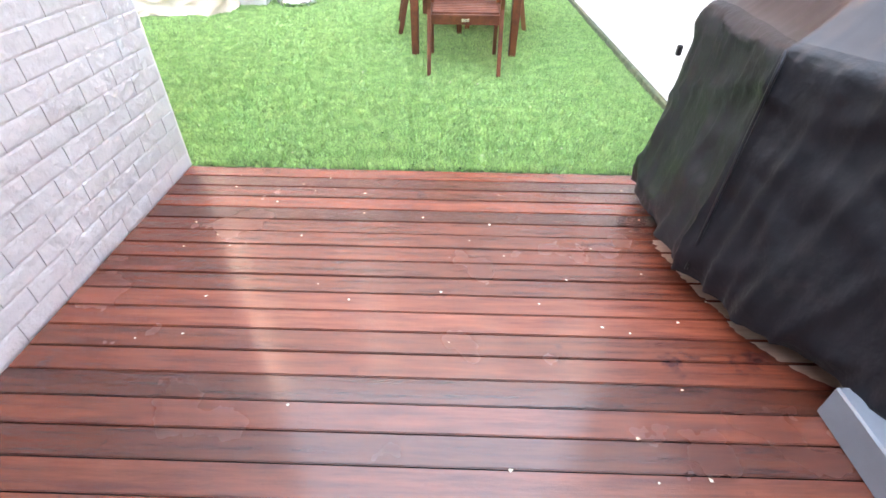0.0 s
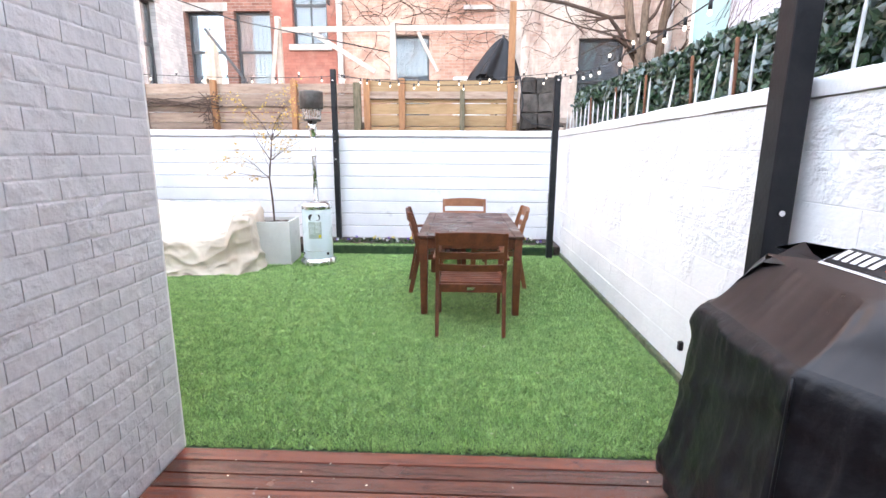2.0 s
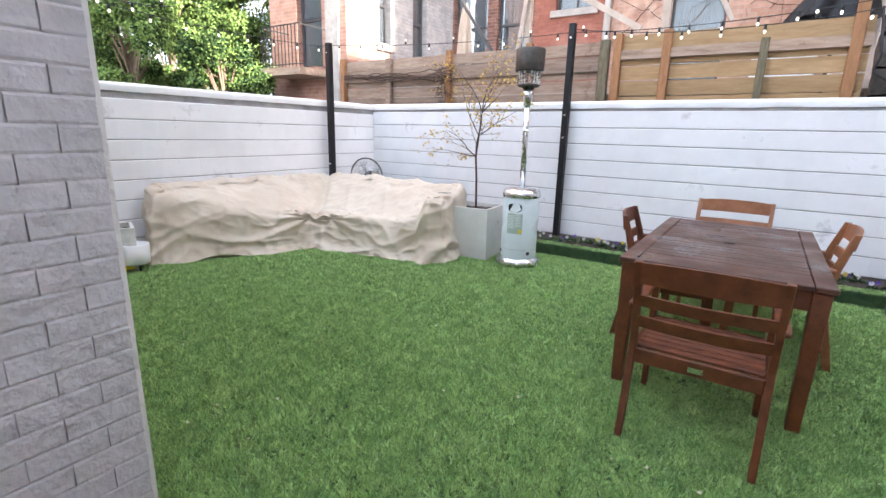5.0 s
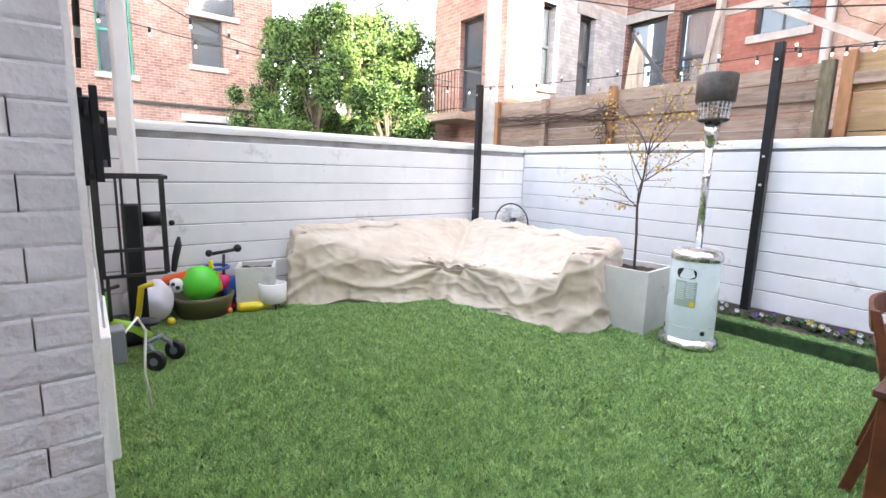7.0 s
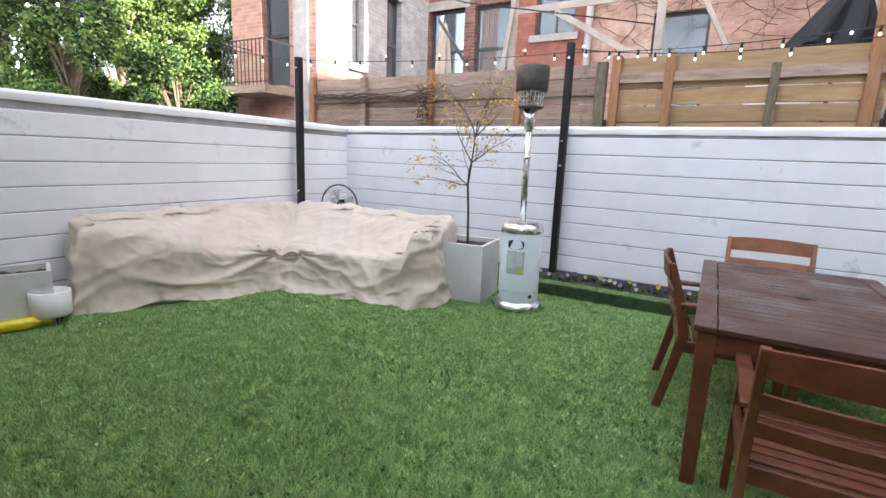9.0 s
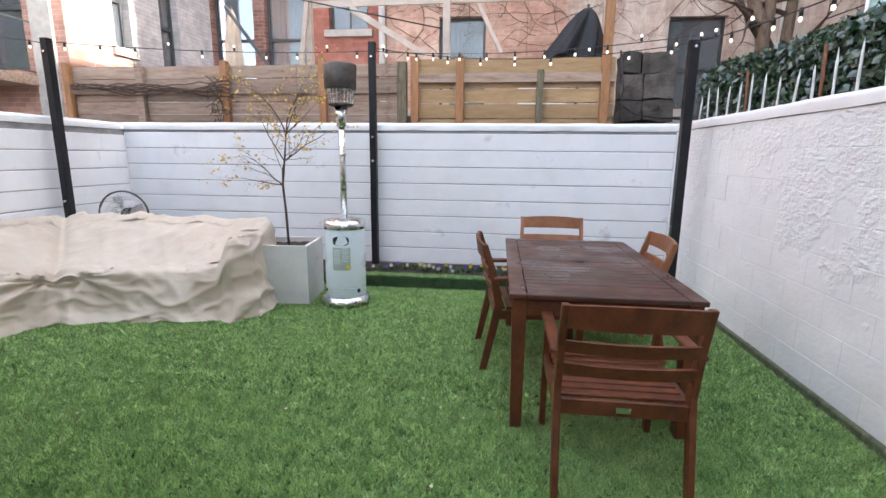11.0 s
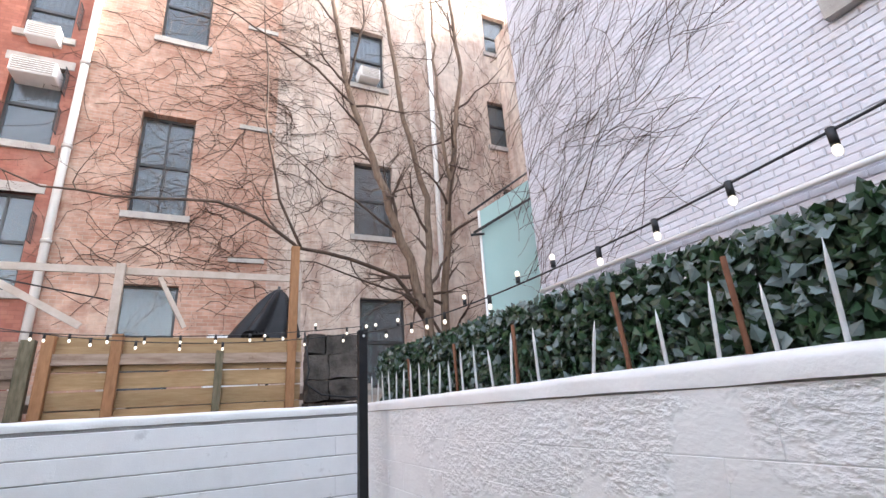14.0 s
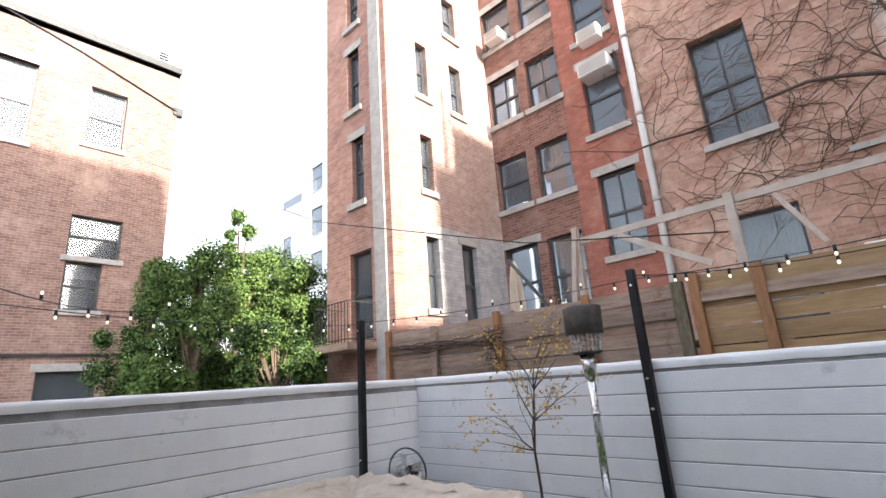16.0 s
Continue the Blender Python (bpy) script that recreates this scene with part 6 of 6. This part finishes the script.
cb = thing("wall_cables", (-2.2, BY, 0), "bundle of dark and white cables on the stucco wall", "cables")
for dx, mt in ((0.9, "rubber"), (0.7, "white"), (0.2, "rubber"), (-0.1, "rubber")):
    bm = bmesh.new()
    tube(bm, [(dx, 0.03, 1.9), (dx - 0.02, 0.05, 2.4), (dx - 0.05, 0.04, 3.2), (dx, 0.03, 4.2)], 0.012, 6)
    part("cable", bm, M[mt], cb)
dw = thing("downpipe", (-3.6, BY + 0.3, 0), "white painted downpipe near the west wall", "drainpipe")
box_part("pipe", (-0.06, 0.06, -0.06, 0.06, 0.3, 2.75), M["white"], dw, 0.02)
box_part("bracket_shelf", (-0.14, 0.14, -0.28, 0.12, 2.75, 2.82), M["sill"], dw, 0.01)
bm = bmesh.new()
tube(bm, [(0, 0, 2.8), (0.02, 0, 3.05)], 0.07, 10)
part("lamp_base", bm, M["black"], dw)
blk = thing("black_case", (-3.55, BY + 0.26, 0), "tall black sheet metal case beside the downpipe", "case")
box_part("case", (-0.10, 0.10, -0.04, 0.09, 0.0, 1.08), M["black"], blk, 0.01)
bm = bmesh.new()
tube(bm, [(0.0, 0.1, 0.95), (0.0, 0.26, 0.95)], 0.06, 12)
part("knob", bm, M["black"], blk)
wl = thing("white_ledge", (-2.1, BY, 0), "low white painted block at the foot of the stucco wall", "block")
box_part("block", (-1.2, 0.55, 0.0, 0.05, 0.0, 0.62), M["white"], wl, 0.008)

rack = thing("iron_guard", (-2.9, BY, 0), "black iron window guard frame standing out from the stucco wall", "iron frame")
bm = bmesh.new()
T, B, D = 1.32, 0.62, 0.44
for y in (0.06, D):
    beam(bm, (0, y, B), (0, y, T), 0.03 if y < D else 0.055, 0.03)
for z in (T, 0.80, B):
    beam(bm, (0, 0.02, z), (0, D, z), 0.022, 0.022)
for y in (0.17, 0.20, 0.30):
    beam(bm, (0, y, B), (0, y, T), 0.016, 0.016)
beam(bm, (0.5, 0.04, T), (0.5, D - 0.03, T), 0.022, 0.022)
beam(bm, (0, D, T), (0.5, D - 0.03, T), 0.022, 0.022)
beam(bm, (0, 0.04, T), (0.5, 0.04, T), 0.022, 0.022)
part("frame", bm, M["iron"], rack)
for x in (0.0,):
    bm = bmesh.new()
    ball(bm, (0.0, D + 0.05, 0.98), 0.022, 10)
    part("knob", bm, M["black"], rack)
bm = bmesh.new()
beam(bm, (0.5, 0.04, T), (0.5, 0.04, 0.0), 0.022, 0.022)
beam(bm, (0.0, 0.08, B), (0.0, 0.08, 0.0), 0.022, 0.022)
part("leg", bm, M["iron"], rack)

# ---- toys ----
def toy(name, loc, label, cat, group="toys by the west wall"):
    return thing(name, loc, label, cat, group)


tub = toy("tub", (-3.82, 4.80, 0), "round olive plastic tub full of toys", "tub")
bm = bmesh.new()
lathe(bm, [(0.22, 0.0), (0.27, 0.17), (0.275, 0.2), (0.255, 0.2), (0.21, 0.02)], 36)
part("tub", bm, M["olive"], tub)
b = toy("ball", (-3.80, 4.78, 0.17), "large bright green ball in the tub", "ball")
bm = bmesh.new()
ball(bm, (0, 0, 0.13), 0.17, 28)
part("ball", bm, M["toy_green"], b)
b = toy("soccer_ball", (-3.78, 4.58, 0.24), "small black and white ball", "ball")
bm = bmesh.new()
ball(bm, (0, 0, 0.07), 0.068, 20)
part("ball", bm, M["white"], b)
for k in range(8):
    d = Vector((math.cos(k * 2.4), math.sin(k * 2.4), 0.2 + 0.25 * (k % 3) - 0.3)).normalized()
    bm = bmesh.new()
    tube(bm, [d * 0.062 + Vector((0, 0, 0.07)), d * 0.070 + Vector((0, 0, 0.07))], 0.02, 5)
    part("patch", bm, M["rubber"], b)


def bottle(loc, key, label, h=0.26, r=0.045, lay=(0, 90, 20)):
    t = thing("toy_bottle", loc, label, "toy", "toys by the west wall")
    t.matrix_world = pose(*loc, *lay)
    bm = bmesh.new()
    lathe(bm, [(r * 0.9, 0), (r, 0.02), (r, h * 0.6), (r * 0.4, h * 0.82), (r * 0.4, h)], 18)
    part("bottle", bm, M[key], t)


bottle((-3.68, 5.08, 0.05), "yellow", "yellow plastic bat lying on the turf", 0.3, 0.05, (0, 90, 75))
bottle((-3.86, 4.94, 0.2), "yellow", "yellow plastic bat leaning on the tub", 0.32, 0.05, (12, 8, 0))
bottle((-3.9, 4.50, 0.32), "orange", "orange plastic ride-on handle", 0.36, 0.06, (0, 75, 60))
bottle((-3.80, 5.01, 0.04), "red", "red plastic toy on the turf", 0.12, 0.035, (0, 90, 130))
for loc, r, key, label in (((-3.95, 5.00, 0.26), 0.09, "pink", "small pink plastic toy ball"), ((-3.97, 4.90, 0.3), 0.07, "red", "small red plastic toy ball"), ((-3.94, 4.76, 0.38), 0.04, "white", "small white plastic toy ball"), ((-3.85, 4.43, 0.12), 0.08, "olive", "round dull brown toy ball"), ((-3.7, 5.00, 0.03), 0.03, "orange", "small orange plastic toy ball"), ((-3.6, 4.50, 0.035), 0.035, "yellow", "small yellow plastic toy ball")):
    t = toy("toy_ball", loc, label, "ball")
    bm = bmesh.new()
    ball(bm, (0, 0, 0), r, 16)
    part("ball", bm, M[key], t)
bk = toy("balance_bike", (-3.92, 5.00, 0.12), "small blue and black toy bike", "toy bike")
bm = bmesh.new()
tube(bm, [(0.12 * math.cos(2 * math.pi * k / 20), -0.06 + 0.12 * math.sin(2 * math.pi * k / 20), 0.3) for k in range(21)], 0.014, 6)
part("hoop", bm, M["blue"], bk)
bm = bmesh.new()
tube(bm, [(0, 0, 0), (0, 0.02, 0.42)], 0.015, 7)
tube(bm, [(0, -0.1, 0.43), (0, 0.14, 0.46)], 0.018, 7)
ball(bm, (0, -0.11, 0.44), 0.035, 10)
ball(bm, (0, 0.15, 0.47), 0.04, 10)
part("handlebar", bm, M["rubber"], bk)
bm = bmesh.new()
ball(bm, (0.0, 0.1, 0.08), 0.12, 14, (0.4, 1, 1))
part("wheel", bm, M["blue"], bk)
rb = toy("toy_blocks", (-3.97, 4.30, 0.0), "stack of red plastic toy rings", "toy")
for k in range(7):
    bm = bmesh.new()
    lathe(bm, [(0.05, 0), (0.06, 0.01), (0.06, 0.045), (0.05, 0.055)], 14, (0, 0, 0.22 + k * 0.055))
    part("ring", bm, M["red"], rb)
bm = bmesh.new()
lathe(bm, [(0.08, 0), (0.06, 0.22)], 14)
part("stand", bm, M["red"], rb)
pd = toy("black_paddle", (-3.9, 4.60, 0.42), "black rubber toy paddle", "toy")
bm = bmesh.new()
tube(bm, [(0, -0.02, 0), (0, 0.0, 0.12), (0, 0.03, 0.24), (0, 0.04, 0.32)], [0.022, 0.03, 0.032, 0.012], 10)
part("paddle", bm, M["rubber"], pd)
bag = toy("plastic_bag", (-3.72, 4.36, 0.0), "crumpled pale plastic bag of toys", "bag")
bm = bmesh.new()
ball(bm, (0, 0, 0.2), 0.17, 24, (0.9, 1.1, 1.1))
for v in bm.verts:
    v.co += v.co.normalized() * noise.noise(v.co * 11) * 0.07
    v.co.z = max(0.005, v.co.z)
part("bag", bm, M["plastic_bag"], bag)

# small trike in front
trk = thing("toy_tricycle", (-2.75, 4.255, 0), "small lime green and black toy tricycle", "tricycle", rz=49)
for x, y in ((0.12, -0.10), (0.12, 0.11), (-0.33, 0.0)):
    r = 0.072 if x > 0 else 0.09
    bm = bmesh.new()
    tube(bm, [(x, y - 0.02, r), (x, y - 0.012, r), (x, y + 0.012, r), (x, y + 0.02, r)], [r * 0.86, r, r, r * 0.86], 22)
    wh = part("wheel", bm, M["rubber"], trk)
    bm = bmesh.new()
    tube(bm, [(x, y - 0.024, r), (x, y + 0.024, r)], r * 0.4, 12)
    part("hub", bm, M["box_grey"], wh)
bm = bmesh.new()
tube(bm, [(0.12, -0.1, 0.08), (0.10, -0.085, 0.14), (0.02, -0.06, 0.2)], 0.016, 8)
tube(bm, [(0.12, 0.11, 0.08), (0.10, 0.09, 0.14), (0.02, 0.06, 0.2)], 0.016, 8)
tube(bm, [(0.05, -0.08, 0.19), (0.05, 0.08, 0.19)], 0.016, 8)
part("fork", bm, M["box_grey"], trk)
bm = bmesh.new()
tube(bm, [(0.03, 0, 0.2), (-0.1, 0, 0.27), (-0.28, 0, 0.3), (-0.33, 0, 0.1)], [0.03, 0.035, 0.03, 0.02], 10)
part("frame", bm, M["lime"], trk, "lime green frame")
bm = bmesh.new()
ball(bm, (0.0, 0, 0.31), 0.085, 16, (1.1, 0.75, 0.35))
part("saddle", bm, M["rubber"], trk)
bm = bmesh.new()
tube(bm, [(-0.26, 0, 0.28), (-0.3, 0, 0.5)], 0.02, 8)
part("stem", bm, M["toy_green"], trk)
bm = bmesh.new()
tube(bm, [(-0.3, -0.14, 0.52), (-0.3, 0.14, 0.52)], 0.014, 8)
part("handlebar", bm, M["rubber"], trk)
t2 = thing("toy_cart", (-3.12, 4.2, 0), "yellow plastic toy cart against the wall", "toy")
bm = bmesh.new()
tube(bm, [(-0.1, 0.0, 0.1), (0.0, 0.04, 0.3), (0.1, 0.06, 0.5), (0.1, 0.14, 0.52)], 0.022, 8)
ball(bm, (0.2, 0.0, 0.24), 0.07, 14, (1.3, 0.9, 0.5))
part("body", bm, M["yellow"], t2)
bm = bmesh.new()
tube(bm, [(-0.1, -0.05, 0.09), (-0.1, 0.1, 0.09)], 0.09, 16)
part("wheel", bm, M["rubber"], t2)

# round white pot on short legs
pot = thing("round_pot", (-3.66, 5.40, 0), "round white pot on three thin legs", "plant pot")
bm = bmesh.new()
lathe(bm, [(0.12, 0.07), (0.13, 0.08), (0.135, 0.26), (0.12, 0.265), (0.115, 0.22)], 28)
part("pot", bm, M["white"], pot)
for k in range(3):
    a = k * 2.1
    bm = bmesh.new()
    tube(bm, [(0.09 * math.cos(a), 0.09 * math.sin(a), 0), (0.08 * math.cos(a), 0.08 * math.sin(a), 0.08)], 0.008, 6)
    part("leg", bm, M["iron"], pot)

# ---- flower bed with its turf-wrapped kerb ----
kerb = setting("kerb", (-1.05, EX - 0.12, 8.60, 8.74, -0.01, 0.125), M["turf_base"], "low kerb wrapped in green artificial turf", 0.012)
R5 = random.Random(77)
for k in range(30):
    x = -0.95 + 3.35 * (k + R5.uniform(-0.3, 0.3)) / 30
    y = R5.uniform(8.84, 9.08)
    fl = thing("pansy", (x, y, 0.11), "small pansy plant with white and violet flowers in the bed", "flower", "pansies in the bed")
    v, f = leaf_cards(R5.randint(22, 36), lambda r: ((r.gauss(0, 0.045), r.gauss(0, 0.035), abs(r.gauss(0.02, 0.02))), (0, 0, 1)), 0.04, 0.6, 100 + k)
    raw("leaves", v, f, M["foliage_dark" if k % 3 else "ivy"], fl, "", "stuff")
    for q in range(R5.choice((1, 2, 2, 3))):
        key = R5.choice(("petal_white", "petal_white", "petal_violet", "petal_yellow"))
        bm = bmesh.new()
        c = Vector((R5.gauss(0, 0.04), R5.gauss(-0.01, 0.03), R5.uniform(0.05, 0.085)))
        for a in range(5):
            an = a * 1.257
            d = Vector((math.cos(an), -0.5, math.sin(an))) * 0.017
            vs = [bm.verts.new(c + d * 0.1), bm.verts.new(c + d + Vector((0.009 * math.sin(an), 0, -0.009 * math.cos(an)))), bm.verts.new(c + d * 1.25), bm.verts.new(c + d - Vector((0.009 * math.sin(an), 0, -0.009 * math.cos(an))))]
            bm.faces.new(vs)
        part("flower", bm, M[key], fl)
# litter of leaves and petals on the deck and the turf
lit = thing("fallen_debris", (0, 0, 0), "small pale petals and twigs scattered on the deck and turf", "debris")
v, f = leaf_cards(46, lambda r: ((r.uniform(-0.1, 2.1), r.uniform(2.3, 3.9), 0.006), (0, 0, 1)), 0.011, 0.1, 5)
v2, f2_ = leaf_cards(80, lambda r: ((r.uniform(-3.4, 2.4), r.uniform(4.1, 8.5), 0.022), (0, 0, 1)), 0.018, 0.15, 6)
raw("petals", v + v2, f + [tuple(i + len(v) for i in q) for q in f2_], M["debris"], lit, "", "stuff")

# ---- turf blades ----
def turf(name, parent, x0, x1, y0, y1, z, n, seed, h=0.028, wide=1.0):
    r = np.random.default_rng(seed)
    k = 6                                       # blades to a tuft
    n = n // k * k
    cx, cy = r.uniform(x0 + 0.005, x1 - 0.005, n // k), r.uniform(y0 + 0.005, y1 - 0.005, n // k)
    wave = 0.5 + 0.5 * np.sin(cx * 7 + np.sin(cy * 5) * 2) * np.sin(cy * 6 + np.sin(cx * 4) * 2)
    size = r.uniform(0.65, 1.2, n // k) * (0.88 + 0.24 * wave)
    comb = r.uniform(0, 2 * np.pi, n // k)      # the way each tuft has been trodden
    push = r.uniform(0.2, 0.8, n // k)
    x, y = np.repeat(cx, k) + r.normal(0, 0.0045, n), np.repeat(cy, k) + r.normal(0, 0.0045, n)
    hh = h * np.repeat(size, k) * r.uniform(0.6, 1.15, n)
    a = r.uniform(0, 2 * np.pi, n)
    la = r.uniform(0, 2 * np.pi, n)
    fan = r.uniform(0.15, 0.85, n)
    lx = (np.cos(la) * fan + np.repeat(np.cos(comb) * push, k)) * hh
    ly = (np.sin(la) * fan + np.repeat(np.sin(comb) * push, k)) * hh
    w = r.uniform(0.0018, 0.003, n) * wide
    co = np.empty((n, 3, 3), dtype=np.float32)
    co[:, 0] = np.stack([x - np.cos(a) * w, y - np.sin(a) * w, np.full(n, z)], 1)
    co[:, 1] = np.stack([x + np.cos(a) * w, y + np.sin(a) * w, np.full(n, z)], 1)
    co[:, 2] = np.stack([x + lx, y + ly, z + hh], 1)
    me = bpy.data.meshes.new(name)
    me.vertices.add(n * 3)
    me.vertices.foreach_set("co", co.ravel())
    me.loops.add(n * 3)
    me.loops.foreach_set("vertex_index", np.arange(n * 3, dtype=np.int32))
    me.polygons.add(n)
    me.polygons.foreach_set("loop_start", np.arange(0, n * 3, 3, dtype=np.int32))
    me.polygons.foreach_set("loop_total", np.full(n, 3, dtype=np.int32))
    me.update(calc_edges=True)
    me.materials.append(M["blade"])
    ob = new(name, me)
    ob.parent = parent
    return tagged(ob, "short green artificial turf blades", "", "", "stuff")


turf("grass", None, -0.3, EX, BY + 0.01, 6.2, -0.012, 380000, 1)
turf("grass", None, WX, -0.3, BY + 0.01, 6.2, -0.012, 430000, 2, 0.028, 1.1)
turf("grass", None, WX, EX, 6.2, 8.60, -0.012, 520000, 3, 0.028, 1.6)
turf("grass", kerb, -1.05, EX - 0.12, 8.60, 8.74, 0.12, 16000, 4, 0.022)

# ---- pieces of the deck: boards ----
pitch, bw = 0.094, 0.0902
deck_mesh = {}
for i in range(39):
    y1 = BY - 0.012 - i * pitch
    me_key = i % 5
    if me_key not in deck_mesh:
        bm = bmesh.new()
        slab(bm, 0, EX - BX, -bw, 0, -0.022, 0)
        bmesh.ops.bevel(bm, geom=[e for e in bm.edges if abs(e.verts[0].co.z) < 1e-6 and abs(e.verts[1].co.z) < 1e-6], offset=0.003, segments=2, affect="EDGES")
        me = bpy.data.meshes.new("board")
        bmesh.ops.recalc_face_normals(bm, faces=bm.faces[:])
        bm.to_mesh(me)
        bm.free()
        me.materials.append(M["deck"])
        deck_mesh[me_key] = me
    ob = new("board", deck_mesh[me_key])
    ob.location = (BX, y1, 0.002 + rng.uniform(-0.0015, 0.0015))
    ob.parent = deck
# the dry patch that the cover kept from the rain, with a ragged edge
edge = [(1.98, 3.34), (2.02, 3.16), (2.05, 3.05), (2.09, 2.97), (2.10, 2.88), (2.17, 2.78), (2.22, 2.72), (2.30, 2.66)]
bmD = bmesh.new()
for i in range(39):
    y1 = BY - 0.012 - i * pitch
    ya, yb = y1 - bw + 0.004, y1 - 0.004
    if ya > 3.4 or yb < 2.62:
        continue
    def ex_(y):
        y = min(max(y, 2.66), 3.34)
        for (xa, a), (xb, b) in zip(edge, edge[1:]):
            if b <= y <= a:
                return xa + (xb - xa) * (a - y) / (a - b)
        return 2.3
    n = 10
    row = []
    for k in range(n + 1):
        y = ya + (yb - ya) * k / n
        row.append((bmD.verts.new((ex_(y) + noise.noise(Vector((y * 60, 1, 0))) * 0.016 - 0.01, y, 0.0052)), bmD.verts.new((EX - 0.02, y, 0.0052))))
    for p, q in zip(row, row[1:]):
        bmD.faces.new((p[0], p[1], q[1], q[0]))
part("dry_patch", bmD, M["deck_dry"], deck, "dry pale boards under the grill cover")

# ---- pieces of the walls: bricks and blocks ----
def brick_mesh(name, lx, lz, depth, jit, mat, seed, inset=0.006, inset_u=0.006):
    """One brick or block whose front face is chamfered and a little uneven; the front looks along -face or +face."""
    r = random.Random(seed)
    bm = bmesh.new()
    a, b = lx / 2, lz / 2
    back = [(-a, -b), (a, -b), (a, b), (-a, b)]
    ring0 = [bm.verts.new((u, 0.0, v)) for u, v in back]
    k = 4 if lx > 0.15 and lz < 0.1 else 2      # spans along the long edges
    us = [-a + 2 * a * i / k for i in range(k + 1)]
    out = [(u, -b) for u in us] + [(u, b) for u in us[::-1]]
    ring1 = [bm.verts.new((u + r.uniform(-jit, jit) * 0.6, depth * 0.55, v + r.uniform(-jit, jit) * 0.6)) for u, v in out]
    ring2 = [bm.verts.new((u * (1 - inset_u / a) if u else r.uniform(-jit, jit), depth + r.uniform(-jit, jit) * 0.5, v * (1 - inset / b) + r.uniform(-jit, jit) * 0.9)) for u, v in out]
    m = len(out)
    mp = {0: tuple(range(k + 1)), 1: (k, k + 1), 2: tuple(range(k + 1, m)), 3: (m - 1, 0)}
    for q in range(4):
        idx = mp[q]
        bm.faces.new([ring0[q], ring0[(q + 1) % 4]] + [ring1[i] for i in idx[::-1]])
    for q in range(m):
        bm.faces.new((ring1[q], ring1[(q + 1) % m], ring2[(q + 1) % m], ring2[q]))
    for q in range(k):
        bm.faces.new((ring2[q], ring2[q + 1], ring2[m - 2 - q], ring2[m - 1 - q]))
    bmesh.ops.recalc_face_normals(bm, faces=bm.faces[:])
    me = bpy.data.meshes.new(name)
    bm.to_mesh(me)
    bm.free()
    me.materials.append(mat)
    return me


def lay(parent, name, turn, at, u0, u1, z0, z1, lx, lz, joint, depth, jit, mat, near=None, limit=300, holes=(), label="", ju=None, inset=0.006):
    """Running bond of pieces on a wall face. turn: degrees about z that turn +y (out of the face) to the wall's outside.
    near(u, z): whether a piece is an object of its own; the rest are joined."""
    meshes = {}
    flip = 1 if turn in (0, 180) else 0
    count, rest_v, rest_f = 0, [], []
    rows = int(round((z1 - z0) / (lz + joint)))
    for r in range(rows):
        z = z0 + (r + 0.5) * (lz + joint)
        gap = joint if ju is None else ju
        u = u0 - (0.5 * (lx + gap) if r % 2 else 0)
        while u < u1 - 0.01:
            a, b = max(u, u0), min(u + lx, u1)
            u += lx + gap
            if b - a < 0.03:
                continue
            c = (a + b) / 2
            if any(h[0] < c < h[1] and h[2] < z < h[3] for h in holes):
                continue
            w = round(b - a, 2)
            key = (w, rng.randrange(4))
            if key not in meshes:
                meshes[key] = brick_mesh(name, w, lz, depth, jit, mat, int(w * 100) * 7 + key[1], inset, inset if ju is None else 0.0008)
            loc = (c, at, z) if flip else (at, c, z)
            if (near is None or near(c, z)) and count < limit:
                ob = new(name, meshes[key])
                ob.matrix_world = pose(*loc, 0, 0, turn)
                ob.parent = parent
                count += 1
            else:
                m_ = pose(*loc, 0, 0, turn)
                k = len(rest_v)
                me = meshes[key]
                rest_v += [m_ @ v.co for v in me.vertices]
                rest_f += [tuple(i + k for i in p.vertices) for p in me.polygons]
    if rest_v:
        raw(name, rest_v, rest_f, mat, parent, label, "stuff")


lay(wall_n, "block", 180, NY + 0.006, WX, EX, 0.115, WT - 0.075, 0.396, 0.1865, 0.008, 0.011, 0.0022, M["block"], ju=0.0006)
lay(wall_w, "block", -90, WX - 0.006, BY, NY, 0.025, WT - 0.075, 0.396, 0.1935, 0.0075, 0.011, 0.0022, M["block"], ju=0.0006)
lay(wall_e, "block", 90, EX + 0.006, 0.3, NY, 0.0, WT - 0.085, 0.395, 0.211, 0.0012, 0.0035, 0.002, M["rough_block"], ju=0.0002, inset=0.004)
lay(house_brick, "brick", -90, BX - 0.006, BY - 18 * 0.2033, BY, 0.0, 3.7, 0.203, 0.0757, 0.0008, 0.004, 0.0016, M["grey_brick"], lambda u, z: u > 2.2 and z < 2.0, ju=0.0002, inset=0.008, label="grey painted bricks of the house")
lay(east, "brick", 90, BXE + 0.012, 1.0, 7.99, 2.2, 11.5, 0.142, 0.047, 0.007, 0.007, 0.003, M["east_brick"], lambda u, z: 4.4 < u < 7.4 and z < 4.0, holes=[(3.2, 4.93, 3.72, 5.68)], label="lilac white painted bricks")
